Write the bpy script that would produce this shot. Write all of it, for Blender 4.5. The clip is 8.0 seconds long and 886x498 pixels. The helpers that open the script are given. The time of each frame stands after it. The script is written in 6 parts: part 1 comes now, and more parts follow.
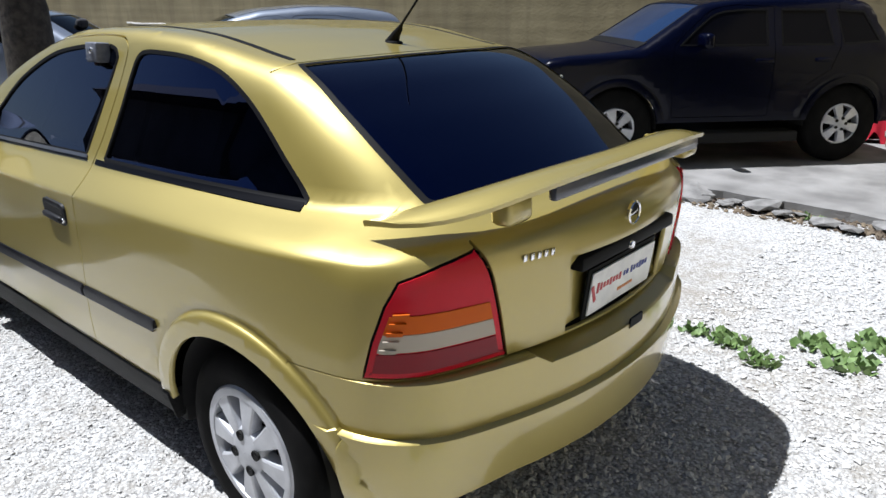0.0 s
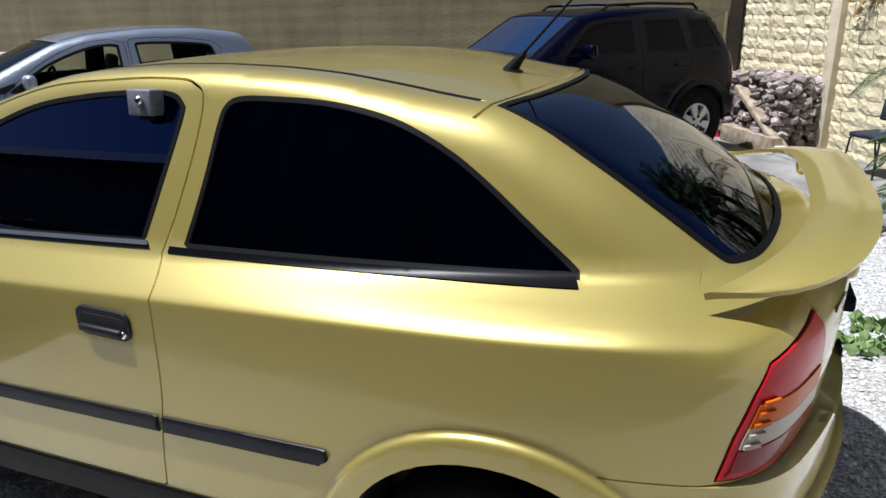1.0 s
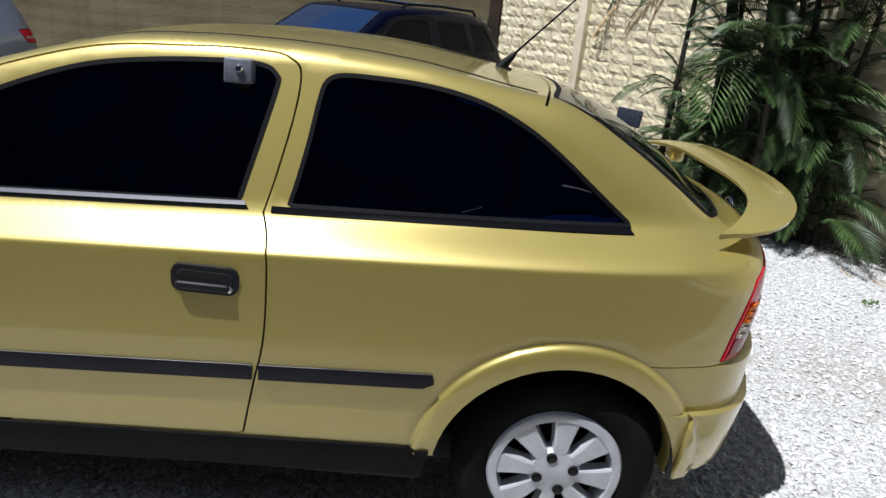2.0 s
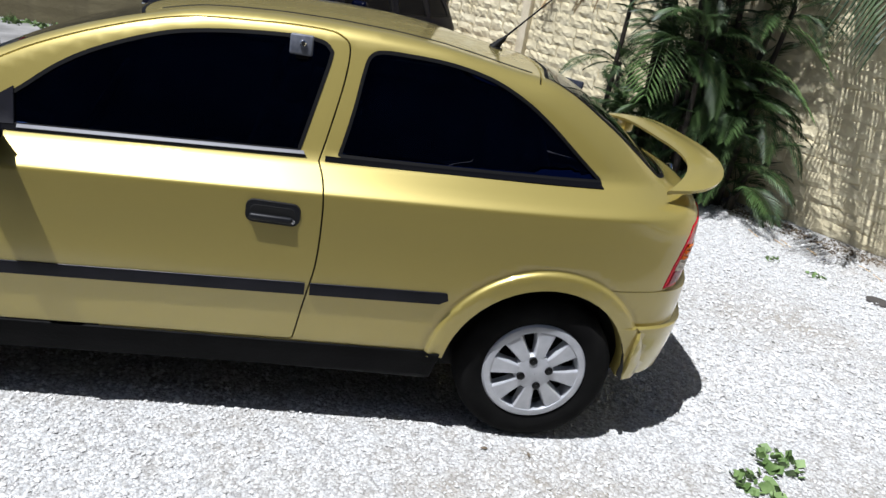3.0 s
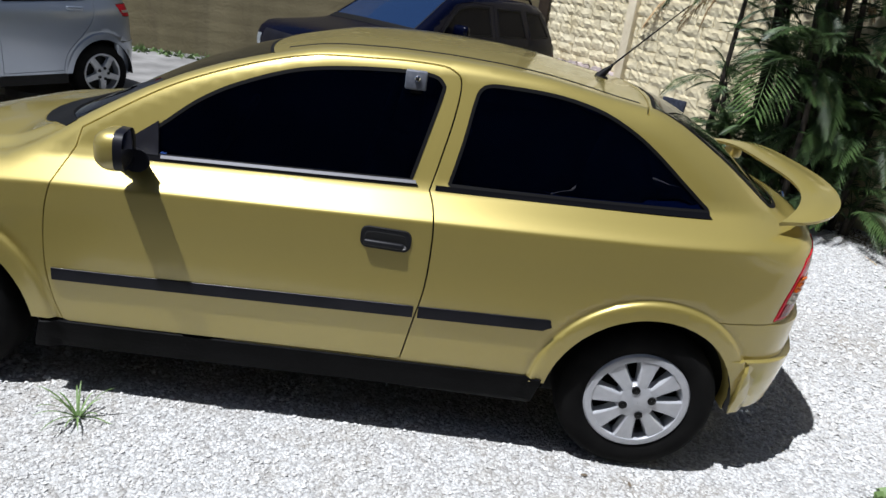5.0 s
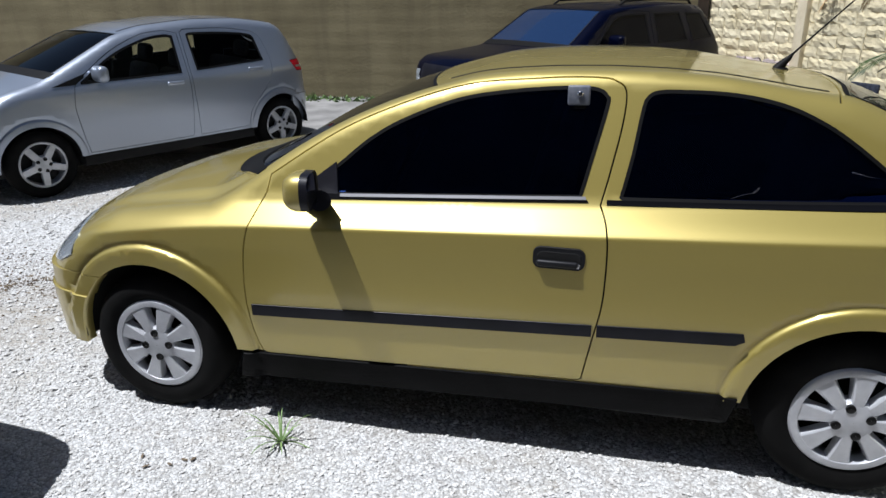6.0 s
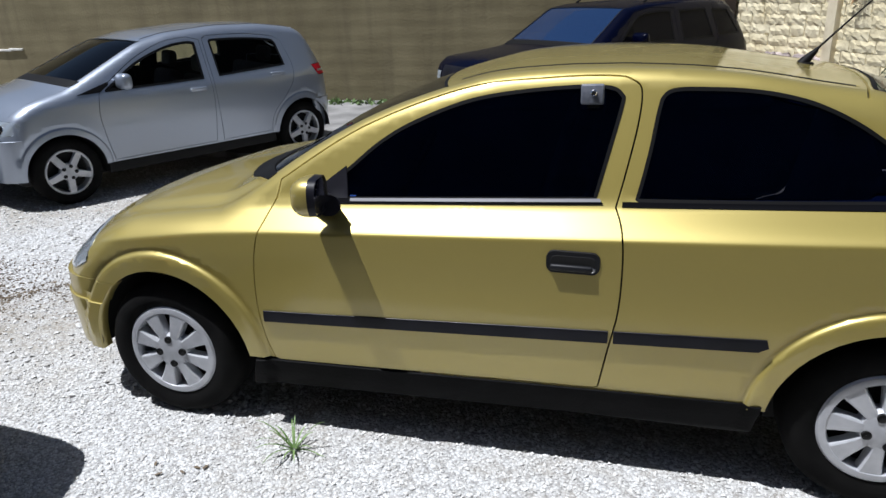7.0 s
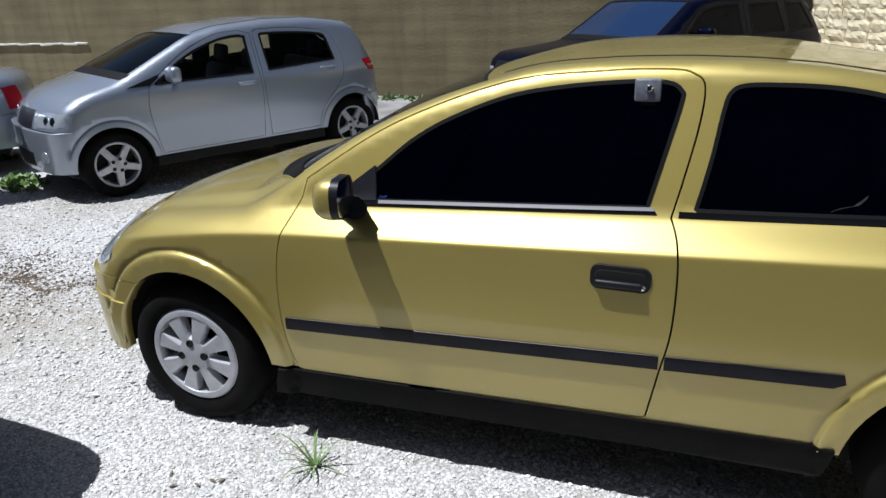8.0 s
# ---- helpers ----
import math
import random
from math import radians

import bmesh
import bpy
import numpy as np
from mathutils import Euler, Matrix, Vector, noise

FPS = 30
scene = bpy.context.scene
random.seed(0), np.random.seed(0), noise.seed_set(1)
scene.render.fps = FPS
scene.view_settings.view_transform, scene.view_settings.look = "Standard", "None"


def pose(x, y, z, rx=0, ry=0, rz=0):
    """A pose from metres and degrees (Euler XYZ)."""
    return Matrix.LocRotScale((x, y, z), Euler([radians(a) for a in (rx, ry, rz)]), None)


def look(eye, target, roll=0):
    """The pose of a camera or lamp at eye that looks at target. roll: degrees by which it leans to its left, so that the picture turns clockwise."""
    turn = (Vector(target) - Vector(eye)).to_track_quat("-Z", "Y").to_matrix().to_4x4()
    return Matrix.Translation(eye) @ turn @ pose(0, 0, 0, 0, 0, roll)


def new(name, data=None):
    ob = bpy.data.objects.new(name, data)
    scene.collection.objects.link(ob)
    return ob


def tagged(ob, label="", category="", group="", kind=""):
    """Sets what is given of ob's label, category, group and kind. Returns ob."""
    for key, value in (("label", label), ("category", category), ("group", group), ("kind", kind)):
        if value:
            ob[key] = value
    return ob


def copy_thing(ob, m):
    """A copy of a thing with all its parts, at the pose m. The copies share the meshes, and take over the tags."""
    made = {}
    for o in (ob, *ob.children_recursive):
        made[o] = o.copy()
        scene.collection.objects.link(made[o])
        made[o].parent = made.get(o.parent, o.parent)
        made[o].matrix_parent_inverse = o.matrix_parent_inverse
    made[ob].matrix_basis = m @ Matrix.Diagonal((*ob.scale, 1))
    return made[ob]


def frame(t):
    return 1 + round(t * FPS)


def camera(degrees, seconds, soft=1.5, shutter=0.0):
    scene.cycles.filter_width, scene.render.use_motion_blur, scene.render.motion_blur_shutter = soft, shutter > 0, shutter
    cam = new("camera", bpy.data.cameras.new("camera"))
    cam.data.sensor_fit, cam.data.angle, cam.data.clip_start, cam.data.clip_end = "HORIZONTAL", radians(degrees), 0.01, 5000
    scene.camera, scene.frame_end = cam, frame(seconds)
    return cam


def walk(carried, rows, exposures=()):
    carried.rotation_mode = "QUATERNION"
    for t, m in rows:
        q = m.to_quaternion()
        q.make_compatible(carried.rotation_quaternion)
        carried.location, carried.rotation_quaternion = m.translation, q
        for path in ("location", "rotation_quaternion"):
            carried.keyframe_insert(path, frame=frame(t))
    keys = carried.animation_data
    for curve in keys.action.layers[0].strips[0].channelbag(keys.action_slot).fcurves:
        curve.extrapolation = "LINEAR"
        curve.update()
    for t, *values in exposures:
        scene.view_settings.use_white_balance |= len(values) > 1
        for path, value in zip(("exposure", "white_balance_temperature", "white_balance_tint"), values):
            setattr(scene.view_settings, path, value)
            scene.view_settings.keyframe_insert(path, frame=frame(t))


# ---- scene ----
from mathutils import geometry

cam = camera(64.5, 8.0)
PATH = [
    (0, (1.499, -0.865, 1.487), (0.26, 0.556, 0.816), -0.2),
    (0.2, (1.294, -0.86, 1.498), (0.192, 0.65, 0.783), 2.5),
    (0.4, (1.036, -0.904, 1.519), (-0.055, 0.649, 0.885), 2.2),
    (0.5, (0.913, -0.952, 1.506), (-0.157, 0.628, 0.909), -0.9),
    (0.6, (0.796, -0.997, 1.498), (-0.177, 0.615, 0.824), -2.7),
    (0.7, (0.677, -1.048, 1.508), (-0.282, 0.556, 0.797), -3.7),
    (0.9, (0.486, -1.116, 1.538), (-0.35, 0.566, 0.851), -0.7),
    (1.0, (0.391, -1.137, 1.526), (-0.341, 0.609, 0.879), -1.3),
    (1.2, (0.185, -1.174, 1.496), (-0.31, 0.651, 0.843), -2.6),
    (1.4, (-0.038, -1.267, 1.537), (-0.389, 0.59, 0.881), -1.1),
    (1.5, (-0.095, -1.326, 1.522), (-0.408, 0.561, 0.939), -0.5),
    (1.7, (-0.253, -1.483, 1.53), (-0.377, 0.407, 0.889), 0.6),
    (1.9, (-0.39, -1.623, 1.57), (-0.4, 0.238, 0.838), 3.3),
    (2, (-0.449, -1.685, 1.533), (-0.381, 0.206, 0.885), 6.0),
    (2.2, (-0.567, -1.781, 1.509), (-0.418, 0.104, 0.857), 5.5),
    (3.3, (-0.781, -2.228, 1.651), (-0.459, -0.397, 0.913), 10.9),
    (3.5, (-0.788, -2.226, 1.656), (-0.515, -0.382, 0.931), 9.9),
    (3.7, (-0.791, -2.223, 1.66), (-0.54, -0.379, 0.929), 9.4),
    (4, (-0.794, -2.216, 1.666), (-0.55, -0.371, 0.935), 9.7),
    (4.2, (-0.797, -2.225, 1.673), (-0.567, -0.38, 0.935), 9.4),
    (5.3, (-0.845, -2.225, 1.669), (-0.967, -0.359, 0.958), 6.0),
    (5.4, (-0.851, -2.225, 1.669), (-1.035, -0.363, 0.962), 4.8),
    (5.5, (-0.855, -2.219, 1.669), (-1.103, -0.366, 0.961), 3.3),
    (5.7, (-0.855, -2.22, 1.667), (-1.214, -0.383, 0.964), 0.5),
    (6, (-0.854, -2.219, 1.664), (-1.291, -0.396, 0.969), -0.7),
    (6.2, (-0.845, -2.209, 1.661), (-1.307, -0.391, 0.97), -1.0),
    (6.5, (-0.832, -2.192, 1.659), (-1.308, -0.372, 0.98), -1.8),
    (6.7, (-0.823, -2.179, 1.658), (-1.307, -0.361, 0.979), -2.0),
    (7, (-0.811, -2.153, 1.654), (-1.326, -0.347, 0.965), -2.0),
    (7.2, (-0.797, -2.128, 1.65), (-1.326, -0.324, 0.966), -2.2),
    (7.5, (-0.779, -2.083, 1.643), (-1.327, -0.276, 0.984), -1.7),
    (7.7, (-0.785, -2.032, 1.635), (-1.367, -0.246, 0.949), -1.8),
    (8, (-0.807, -1.934, 1.615), (-1.467, -0.178, 0.924), -2.1),
]
EXPOSURES = [(t, stops, 6100, 10) for t, stops in ((0, 0.42), (1.0, 0.34), (1.5, 0.22), (2.0, 0.19), (3.5, 0.24), (5.5, 0.13), (6.5, 0.15), (8.0, 0.19))]
walk(cam, [(t, look(eye, target, roll)) for t, eye, target, roll in PATH], EXPOSURES)

# ---- daylight ----
SUN_WAY = Vector((0.33, 0.205, -1.0)).normalized()
world = bpy.data.worlds.new("sky")
scene.world = world
world.use_nodes = True
_n = world.node_tree.nodes
_sky = _n.new("ShaderNodeTexSky")
_sky.sky_type, _sky.sun_disc = "NISHITA", False
_sky.sun_elevation = math.asin(-SUN_WAY.z)
_sky.sun_rotation = math.atan2(-SUN_WAY.x, -SUN_WAY.y)
world.node_tree.links.new(_sky.outputs[0], _n["Background"].inputs[0])
_n["Background"].inputs[1].default_value = 0.042
_sun = new("sun", bpy.data.lights.new("sun", "SUN"))
_sun.data.energy, _sun.data.angle, _sun.data.color = 5.8, radians(0.5), (1.0, 0.985, 0.975)
_sun.matrix_world = look(-SUN_WAY * 20, (0, 0, 0))


# ---- materials ----
def material(name, base, rough=0.5, metal=0.0, coat=0.0, transmission=0.0, spec=0.5, emission=None):
    m = bpy.data.materials.new(name)
    m.use_nodes = True
    b = m.node_tree.nodes["Principled BSDF"]
    b.inputs["Base Color"].default_value = (*base, 1)
    b.inputs["Roughness"].default_value = rough
    b.inputs["Metallic"].default_value = metal
    b.inputs["Coat Weight"].default_value = coat
    b.inputs["Coat Roughness"].default_value = 0.04
    b.inputs["Transmission Weight"].default_value = transmission
    b.inputs["Specular IOR Level"].default_value = spec
    return m


def varied(m, dark, light, scale=5.0, detail=6.0, bump=0.0, bump_scale=40.0, rough=None, contrast=(0.35, 0.65), distance=0.01):
    """Noise between two colours at one scale, fine relief at another, over object coordinates."""
    t = m.node_tree
    b = t.nodes["Principled BSDF"]
    co = t.nodes.new("ShaderNodeTexCoord")
    no = t.nodes.new("ShaderNodeTexNoise")
    no.inputs["Scale"].default_value, no.inputs["Detail"].default_value = scale, detail
    t.links.new(co.outputs["Object"], no.inputs["Vector"])
    ra = t.nodes.new("ShaderNodeValToRGB")
    ra.color_ramp.elements[0].position, ra.color_ramp.elements[1].position = contrast
    ra.color_ramp.elements[0].color, ra.color_ramp.elements[1].color = (*dark, 1), (*light, 1)
    t.links.new(no.outputs["Fac"], ra.inputs["Fac"])
    t.links.new(ra.outputs["Color"], b.inputs["Base Color"])
    if bump:
        n2 = t.nodes.new("ShaderNodeTexNoise")
        n2.inputs["Scale"].default_value, n2.inputs["Detail"].default_value = bump_scale, 8.0
        t.links.new(co.outputs["Object"], n2.inputs["Vector"])
        bu = t.nodes.new("ShaderNodeBump")
        bu.inputs["Strength"].default_value, bu.inputs["Distance"].default_value = bump, distance
        t.links.new(n2.outputs["Fac"], bu.inputs["Height"])
        t.links.new(bu.outputs["Normal"], b.inputs["Normal"])
    if rough:
        mr = t.nodes.new("ShaderNodeMapRange")
        mr.inputs["To Min"].default_value, mr.inputs["To Max"].default_value = rough
        t.links.new(no.outputs["Fac"], mr.inputs["Value"])
        t.links.new(mr.outputs["Result"], b.inputs["Roughness"])
    return m


def car_paint(name, base, rough, metal, dust, coat=1.0):
    """Metallic base under a clear coat, with fine flake and a thin film of dust that dulls the coat in patches."""
    m = material(name, base, rough, metal, coat, spec=1.0)
    t = m.node_tree
    b = t.nodes["Principled BSDF"]
    co = t.nodes.new("ShaderNodeTexCoord")
    flake = t.nodes.new("ShaderNodeTexNoise")
    flake.inputs["Scale"].default_value, flake.inputs["Detail"].default_value = 900, 2
    film = t.nodes.new("ShaderNodeTexNoise")
    film.inputs["Scale"].default_value, film.inputs["Detail"].default_value = 3.5, 7
    for n in (flake, film):
        t.links.new(co.outputs["Object"], n.inputs["Vector"])
    tone = t.nodes.new("ShaderNodeMapRange")
    tone.inputs["To Min"].default_value, tone.inputs["To Max"].default_value = 0.82, 1.18
    t.links.new(flake.outputs["Fac"], tone.inputs["Value"])
    mul = t.nodes.new("ShaderNodeMix")
    mul.data_type, mul.blend_type = "RGBA", "MULTIPLY"
    mul.inputs[0].default_value = 1.0
    mul.inputs[6].default_value = (*base, 1)
    t.links.new(tone.outputs["Result"], mul.inputs[7])
    t.links.new(mul.outputs[2], b.inputs["Base Color"])
    haze = t.nodes.new("ShaderNodeMapRange")
    haze.inputs["From Min"].default_value, haze.inputs["From Max"].default_value = 0.35, 0.7
    haze.inputs["To Min"].default_value, haze.inputs["To Max"].default_value = 0.03, dust
    t.links.new(film.outputs["Fac"], haze.inputs["Value"])
    t.links.new(haze.outputs["Result"], b.inputs["Coat Roughness"])
    return m


GOLD = car_paint("gold_paint", (0.390, 0.312, 0.078), 0.42, 0.50, 0.18)
SILVER = car_paint("silver_paint", (0.27, 0.305, 0.37), 0.36, 0.55, 0.10)
NAVY = car_paint("navy_paint", (0.0006, 0.0012, 0.008), 0.25, 0.0, 0.04, 0.12)
NAVY.node_tree.nodes["Principled BSDF"].inputs["Specular IOR Level"].default_value = 0.1
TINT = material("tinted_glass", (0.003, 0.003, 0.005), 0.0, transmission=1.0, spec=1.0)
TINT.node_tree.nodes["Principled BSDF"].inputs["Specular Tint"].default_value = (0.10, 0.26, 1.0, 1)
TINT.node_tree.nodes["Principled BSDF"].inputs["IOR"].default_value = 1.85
CLEAR = material("clear_glass", (0.80, 0.86, 0.80), 0.0, transmission=1.0)
CLEAR.node_tree.nodes["Principled BSDF"].inputs["IOR"].default_value = 1.1
DARK = material("underbody_black", (0.006, 0.006, 0.006), 0.9)
RUBBER = material("window_rubber", (0.003, 0.003, 0.0035), 0.6, spec=0.15)
TRIM = varied(material("trim_plastic", (0.007, 0.007, 0.011), 0.42, spec=0.25), (0.004, 0.004, 0.007), (0.009, 0.009, 0.014), 8, bump=0.2, bump_scale=600, distance=0.001)
TYRE = varied(material("tyre_rubber", (0.004, 0.004, 0.004), 0.85, spec=0.12), (0.0025, 0.0025, 0.0026), (0.007, 0.0068, 0.0066), 9, bump=0.3, bump_scale=200, distance=0.002)
WHEEL = varied(material("wheel_silver", (0.45, 0.46, 0.49), 0.36, 0.35), (0.40, 0.41, 0.44), (0.52, 0.53, 0.56), 14, bump=0.05, bump_scale=200, distance=0.001)
CHROME = material("chrome", (0.8, 0.8, 0.82), 0.12, 1.0)
RED = material("red_lens", (0.52, 0.005, 0.020), 0.2, spec=0.25)
DEEPRED = material("deep_red_lens", (0.20, 0.002, 0.009), 0.15, spec=0.25)
AMBER = material("amber_lens", (0.55, 0.11, 0.008), 0.3, spec=0.12)
CLEARLENS = material("clear_lens", (0.42, 0.37, 0.31), 0.3, spec=0.2)
LENS = material("headlamp_lens", (0.42, 0.47, 0.52), 0.15, 0.5, 1.0)

def gravel_ground():
    """Crushed limestone: small stones with dark joints, dusty and soiled patches."""
    m = material("white_gravel", (0.6, 0.59, 0.56), 0.92)
    t = m.node_tree
    bs = t.nodes["Principled BSDF"]
    co = t.nodes.new("ShaderNodeTexCoord")
    vo = t.nodes.new("ShaderNodeTexVoronoi")
    vo.inputs["Scale"].default_value = 85
    v2 = t.nodes.new("ShaderNodeTexVoronoi")
    v2.inputs["Scale"].default_value = 200
    big = t.nodes.new("ShaderNodeTexNoise")
    big.inputs["Scale"].default_value, big.inputs["Detail"].default_value = 0.55, 7
    fine = t.nodes.new("ShaderNodeTexNoise")
    fine.inputs["Scale"].default_value, fine.inputs["Detail"].default_value = 9, 6
    for n in (vo, v2, big, fine):
        t.links.new(co.outputs["Object"], n.inputs["Vector"])
    tone = t.nodes.new("ShaderNodeValToRGB")
    tone.color_ramp.elements[0].position, tone.color_ramp.elements[1].position = 0.05, 0.75
    tone.color_ramp.elements[0].color, tone.color_ramp.elements[1].color = (0.36, 0.355, 0.345, 1), (0.64, 0.645, 0.645, 1)
    sep = t.nodes.new("ShaderNodeSeparateColor")
    t.links.new(vo.outputs["Color"], sep.inputs[0])
    t.links.new(sep.outputs[0], tone.inputs["Fac"])
    joint = t.nodes.new("ShaderNodeMapRange")
    joint.inputs["From Min"].default_value, joint.inputs["From Max"].default_value = 0.35, 0.75
    joint.inputs["To Min"].default_value, joint.inputs["To Max"].default_value = 1.0, 0.68
    t.links.new(vo.outputs["Distance"], joint.inputs["Value"])
    mul = t.nodes.new("ShaderNodeMix")
    mul.data_type, mul.blend_type = "RGBA", "MULTIPLY"
    mul.inputs[0].default_value = 1.0
    t.links.new(tone.outputs["Color"], mul.inputs[6])
    t.links.new(joint.outputs["Result"], mul.inputs[7])
    add = t.nodes.new("ShaderNodeMath")
    add.operation = "MULTIPLY_ADD"
    add.inputs[1].default_value = 0.45
    t.links.new(fine.outputs["Fac"], add.inputs[0])
    t.links.new(big.outputs["Fac"], add.inputs[2])
    stain = t.nodes.new("ShaderNodeMapRange")
    stain.inputs["From Min"].default_value, stain.inputs["From Max"].default_value = 0.66, 0.90
    stain.inputs["To Max"].default_value = 0.6
    t.links.new(add.outputs[0], stain.inputs["Value"])
    mix = t.nodes.new("ShaderNodeMix")
    mix.data_type = "RGBA"
    mix.inputs[7].default_value = (0.24, 0.205, 0.15, 1)
    t.links.new(stain.outputs["Result"], mix.inputs[0])
    t.links.new(mul.outputs[2], mix.inputs[6])
    t.links.new(mix.outputs[2], bs.inputs["Base Color"])
    hsum = t.nodes.new("ShaderNodeMath")
    hsum.operation = "MULTIPLY_ADD"
    hsum.inputs[1].default_value = 0.5
    t.links.new(v2.outputs["Distance"], hsum.inputs[0])
    t.links.new(vo.outputs["Distance"], hsum.inputs[2])
    bu = t.nodes.new("ShaderNodeBump")
    bu.invert = True
    bu.inputs["Strength"].default_value, bu.inputs["Distance"].default_value = 0.8, 0.008
    t.links.new(hsum.outputs[0], bu.inputs["Height"])
    t.links.new(bu.outputs["Normal"], bs.inputs["Normal"])
    return m


GRAVEL = gravel_ground()


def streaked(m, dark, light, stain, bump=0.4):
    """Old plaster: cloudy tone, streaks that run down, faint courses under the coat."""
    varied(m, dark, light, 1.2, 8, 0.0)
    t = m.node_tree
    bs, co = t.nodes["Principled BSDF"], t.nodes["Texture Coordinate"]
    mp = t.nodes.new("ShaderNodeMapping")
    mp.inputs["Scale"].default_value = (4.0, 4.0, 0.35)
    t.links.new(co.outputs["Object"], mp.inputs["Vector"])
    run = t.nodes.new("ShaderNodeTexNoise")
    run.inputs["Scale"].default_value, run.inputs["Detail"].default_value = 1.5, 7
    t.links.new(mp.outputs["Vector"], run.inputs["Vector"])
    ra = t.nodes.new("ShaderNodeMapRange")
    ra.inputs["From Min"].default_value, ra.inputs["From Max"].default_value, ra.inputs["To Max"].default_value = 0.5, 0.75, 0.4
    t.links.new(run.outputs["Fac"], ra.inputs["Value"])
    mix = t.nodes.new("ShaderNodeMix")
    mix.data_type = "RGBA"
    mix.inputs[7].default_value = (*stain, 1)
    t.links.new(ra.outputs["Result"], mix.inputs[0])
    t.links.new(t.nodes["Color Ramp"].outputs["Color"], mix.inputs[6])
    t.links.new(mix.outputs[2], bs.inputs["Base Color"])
    wave = t.nodes.new("ShaderNodeTexWave")
    wave.bands_direction = "Z"
    wave.inputs["Scale"].default_value, wave.inputs["Distortion"].default_value, wave.inputs["Detail"].default_value = 1.6, 1.5, 3
    grit = t.nodes.new("ShaderNodeTexNoise")
    grit.inputs["Scale"].default_value, grit.inputs["Detail"].default_value = 25, 8
    hsum = t.nodes.new("ShaderNodeMath")
    hsum.operation = "MULTIPLY_ADD"
    hsum.inputs[1].default_value = 0.35
    for n in (wave, grit):
        t.links.new(co.outputs["Object"], n.inputs["Vector"])
    t.links.new(wave.outputs["Fac"], hsum.inputs[0])
    t.links.new(grit.outputs["Fac"], hsum.inputs[2])
    bu = t.nodes.new("ShaderNodeBump")
    bu.inputs["Strength"].default_value, bu.inputs["Distance"].default_value = bump, 0.012
    t.links.new(hsum.outputs[0], bu.inputs["Height"])
    t.links.new(bu.outputs["Normal"], bs.inputs["Normal"])
    return m


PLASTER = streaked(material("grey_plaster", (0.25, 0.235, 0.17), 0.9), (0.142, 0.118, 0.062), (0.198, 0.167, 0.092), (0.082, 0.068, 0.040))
BLOCK = varied(material("yellow_block", (0.75, 0.67, 0.45), 0.9), (0.60, 0.52, 0.33), (0.76, 0.69, 0.49), 3, 8, 0.8, 30)
CONCRETE = varied(material("concrete", (0.4, 0.38, 0.35), 0.9), (0.14, 0.137, 0.133), (0.26, 0.255, 0.248), 2.5, 8, 0.4, 60)
FOLIAGE = varied(material("palm_green", (0.08, 0.13, 0.03), 0.5, spec=0.3), (0.012, 0.028, 0.007), (0.052, 0.092, 0.026), 3)
# brighter copy of the palm green, sunlight on a few fronds as colour
SUNLIT_GREEN = varied(material("sunlit_frond_green", (0.1, 0.17, 0.05), 0.45, spec=0.4), (0.07, 0.13, 0.035), (0.13, 0.20, 0.07), 3)


# silver tone for the sky's glint along the glossy black waist seal
GLINT = material("belt_bead", (0.32, 0.32, 0.34), 0.38, 1.0)
BELT = material("belt_rubber", (0.004, 0.004, 0.005), 0.3, spec=0.08)
HANDLE = material("handle_plastic", (0.007, 0.0075, 0.010), 0.5, spec=0.3)
LAMPGREY = material("brake_lamp_grey", (0.04, 0.045, 0.065), 0.25, coat=0.5)
PLATE = varied(material("plate_white", (0.75, 0.75, 0.74), 0.35), (0.68, 0.68, 0.68), (0.8, 0.8, 0.79), 20)
PRINT_RED = material("print_red", (0.45, 0.05, 0.06), 0.5)
PRINT_BLUE = material("print_blue", (0.03, 0.05, 0.25), 0.5)
PRINT_ORANGE = material("print_orange", (0.6, 0.22, 0.05), 0.5)
GADGET = varied(material("gadget_grey", (0.11, 0.12, 0.15), 0.5), (0.10, 0.11, 0.14), (0.15, 0.16, 0.19), 60)
CLOTH = varied(material("seat_cloth", (0.03, 0.03, 0.034), 0.9), (0.022, 0.022, 0.026), (0.045, 0.045, 0.05), 40)
SMOKE = material("smoked_glass", (0.0006, 0.0008, 0.0014), 0.0, transmission=1.0, spec=0.12)
SMOKE.node_tree.nodes["Principled BSDF"].inputs["Specular Tint"].default_value = (0.35, 0.5, 1.0, 1)
SMOKE.node_tree.nodes["Principled BSDF"].inputs["IOR"].default_value = 1.16
DARKGLASS = material("film_tinted_glass", (0.003, 0.003, 0.005), 0.12, spec=0.07)
# the blue base colour paints the sky's reflection into the windscreen
SKYGLASS = material("sky_blue_windscreen", (0.014, 0.036, 0.10), 0.08, transmission=0.35, spec=0.6)
DARKBROWN = varied(material("dark_brown_plaster", (0.04, 0.025, 0.015), 0.9), (0.022, 0.014, 0.009), (0.06, 0.04, 0.022), 4, 6, 0.3, 30)
STONE = varied(material("rubble_stone", (0.24, 0.21, 0.20), 0.9), (0.17, 0.145, 0.14), (0.46, 0.39, 0.37), 5, 6, 0.6, 30)
_t = STONE.node_tree
_oi, _geo, _sum, _fr, _val, _mul = (_t.nodes.new("ShaderNode" + n) for n in ("ObjectInfo", "NewGeometry", "Math", "Math", "MapRange", "MixRGB"))
_fr.operation, _mul.blend_type, _mul.inputs[0].default_value = "FRACT", "MULTIPLY", 1.0
_val.inputs["To Min"].default_value, _val.inputs["To Max"].default_value = 0.45, 1.5
_old = _t.nodes["Principled BSDF"].inputs["Base Color"].links[0].from_socket
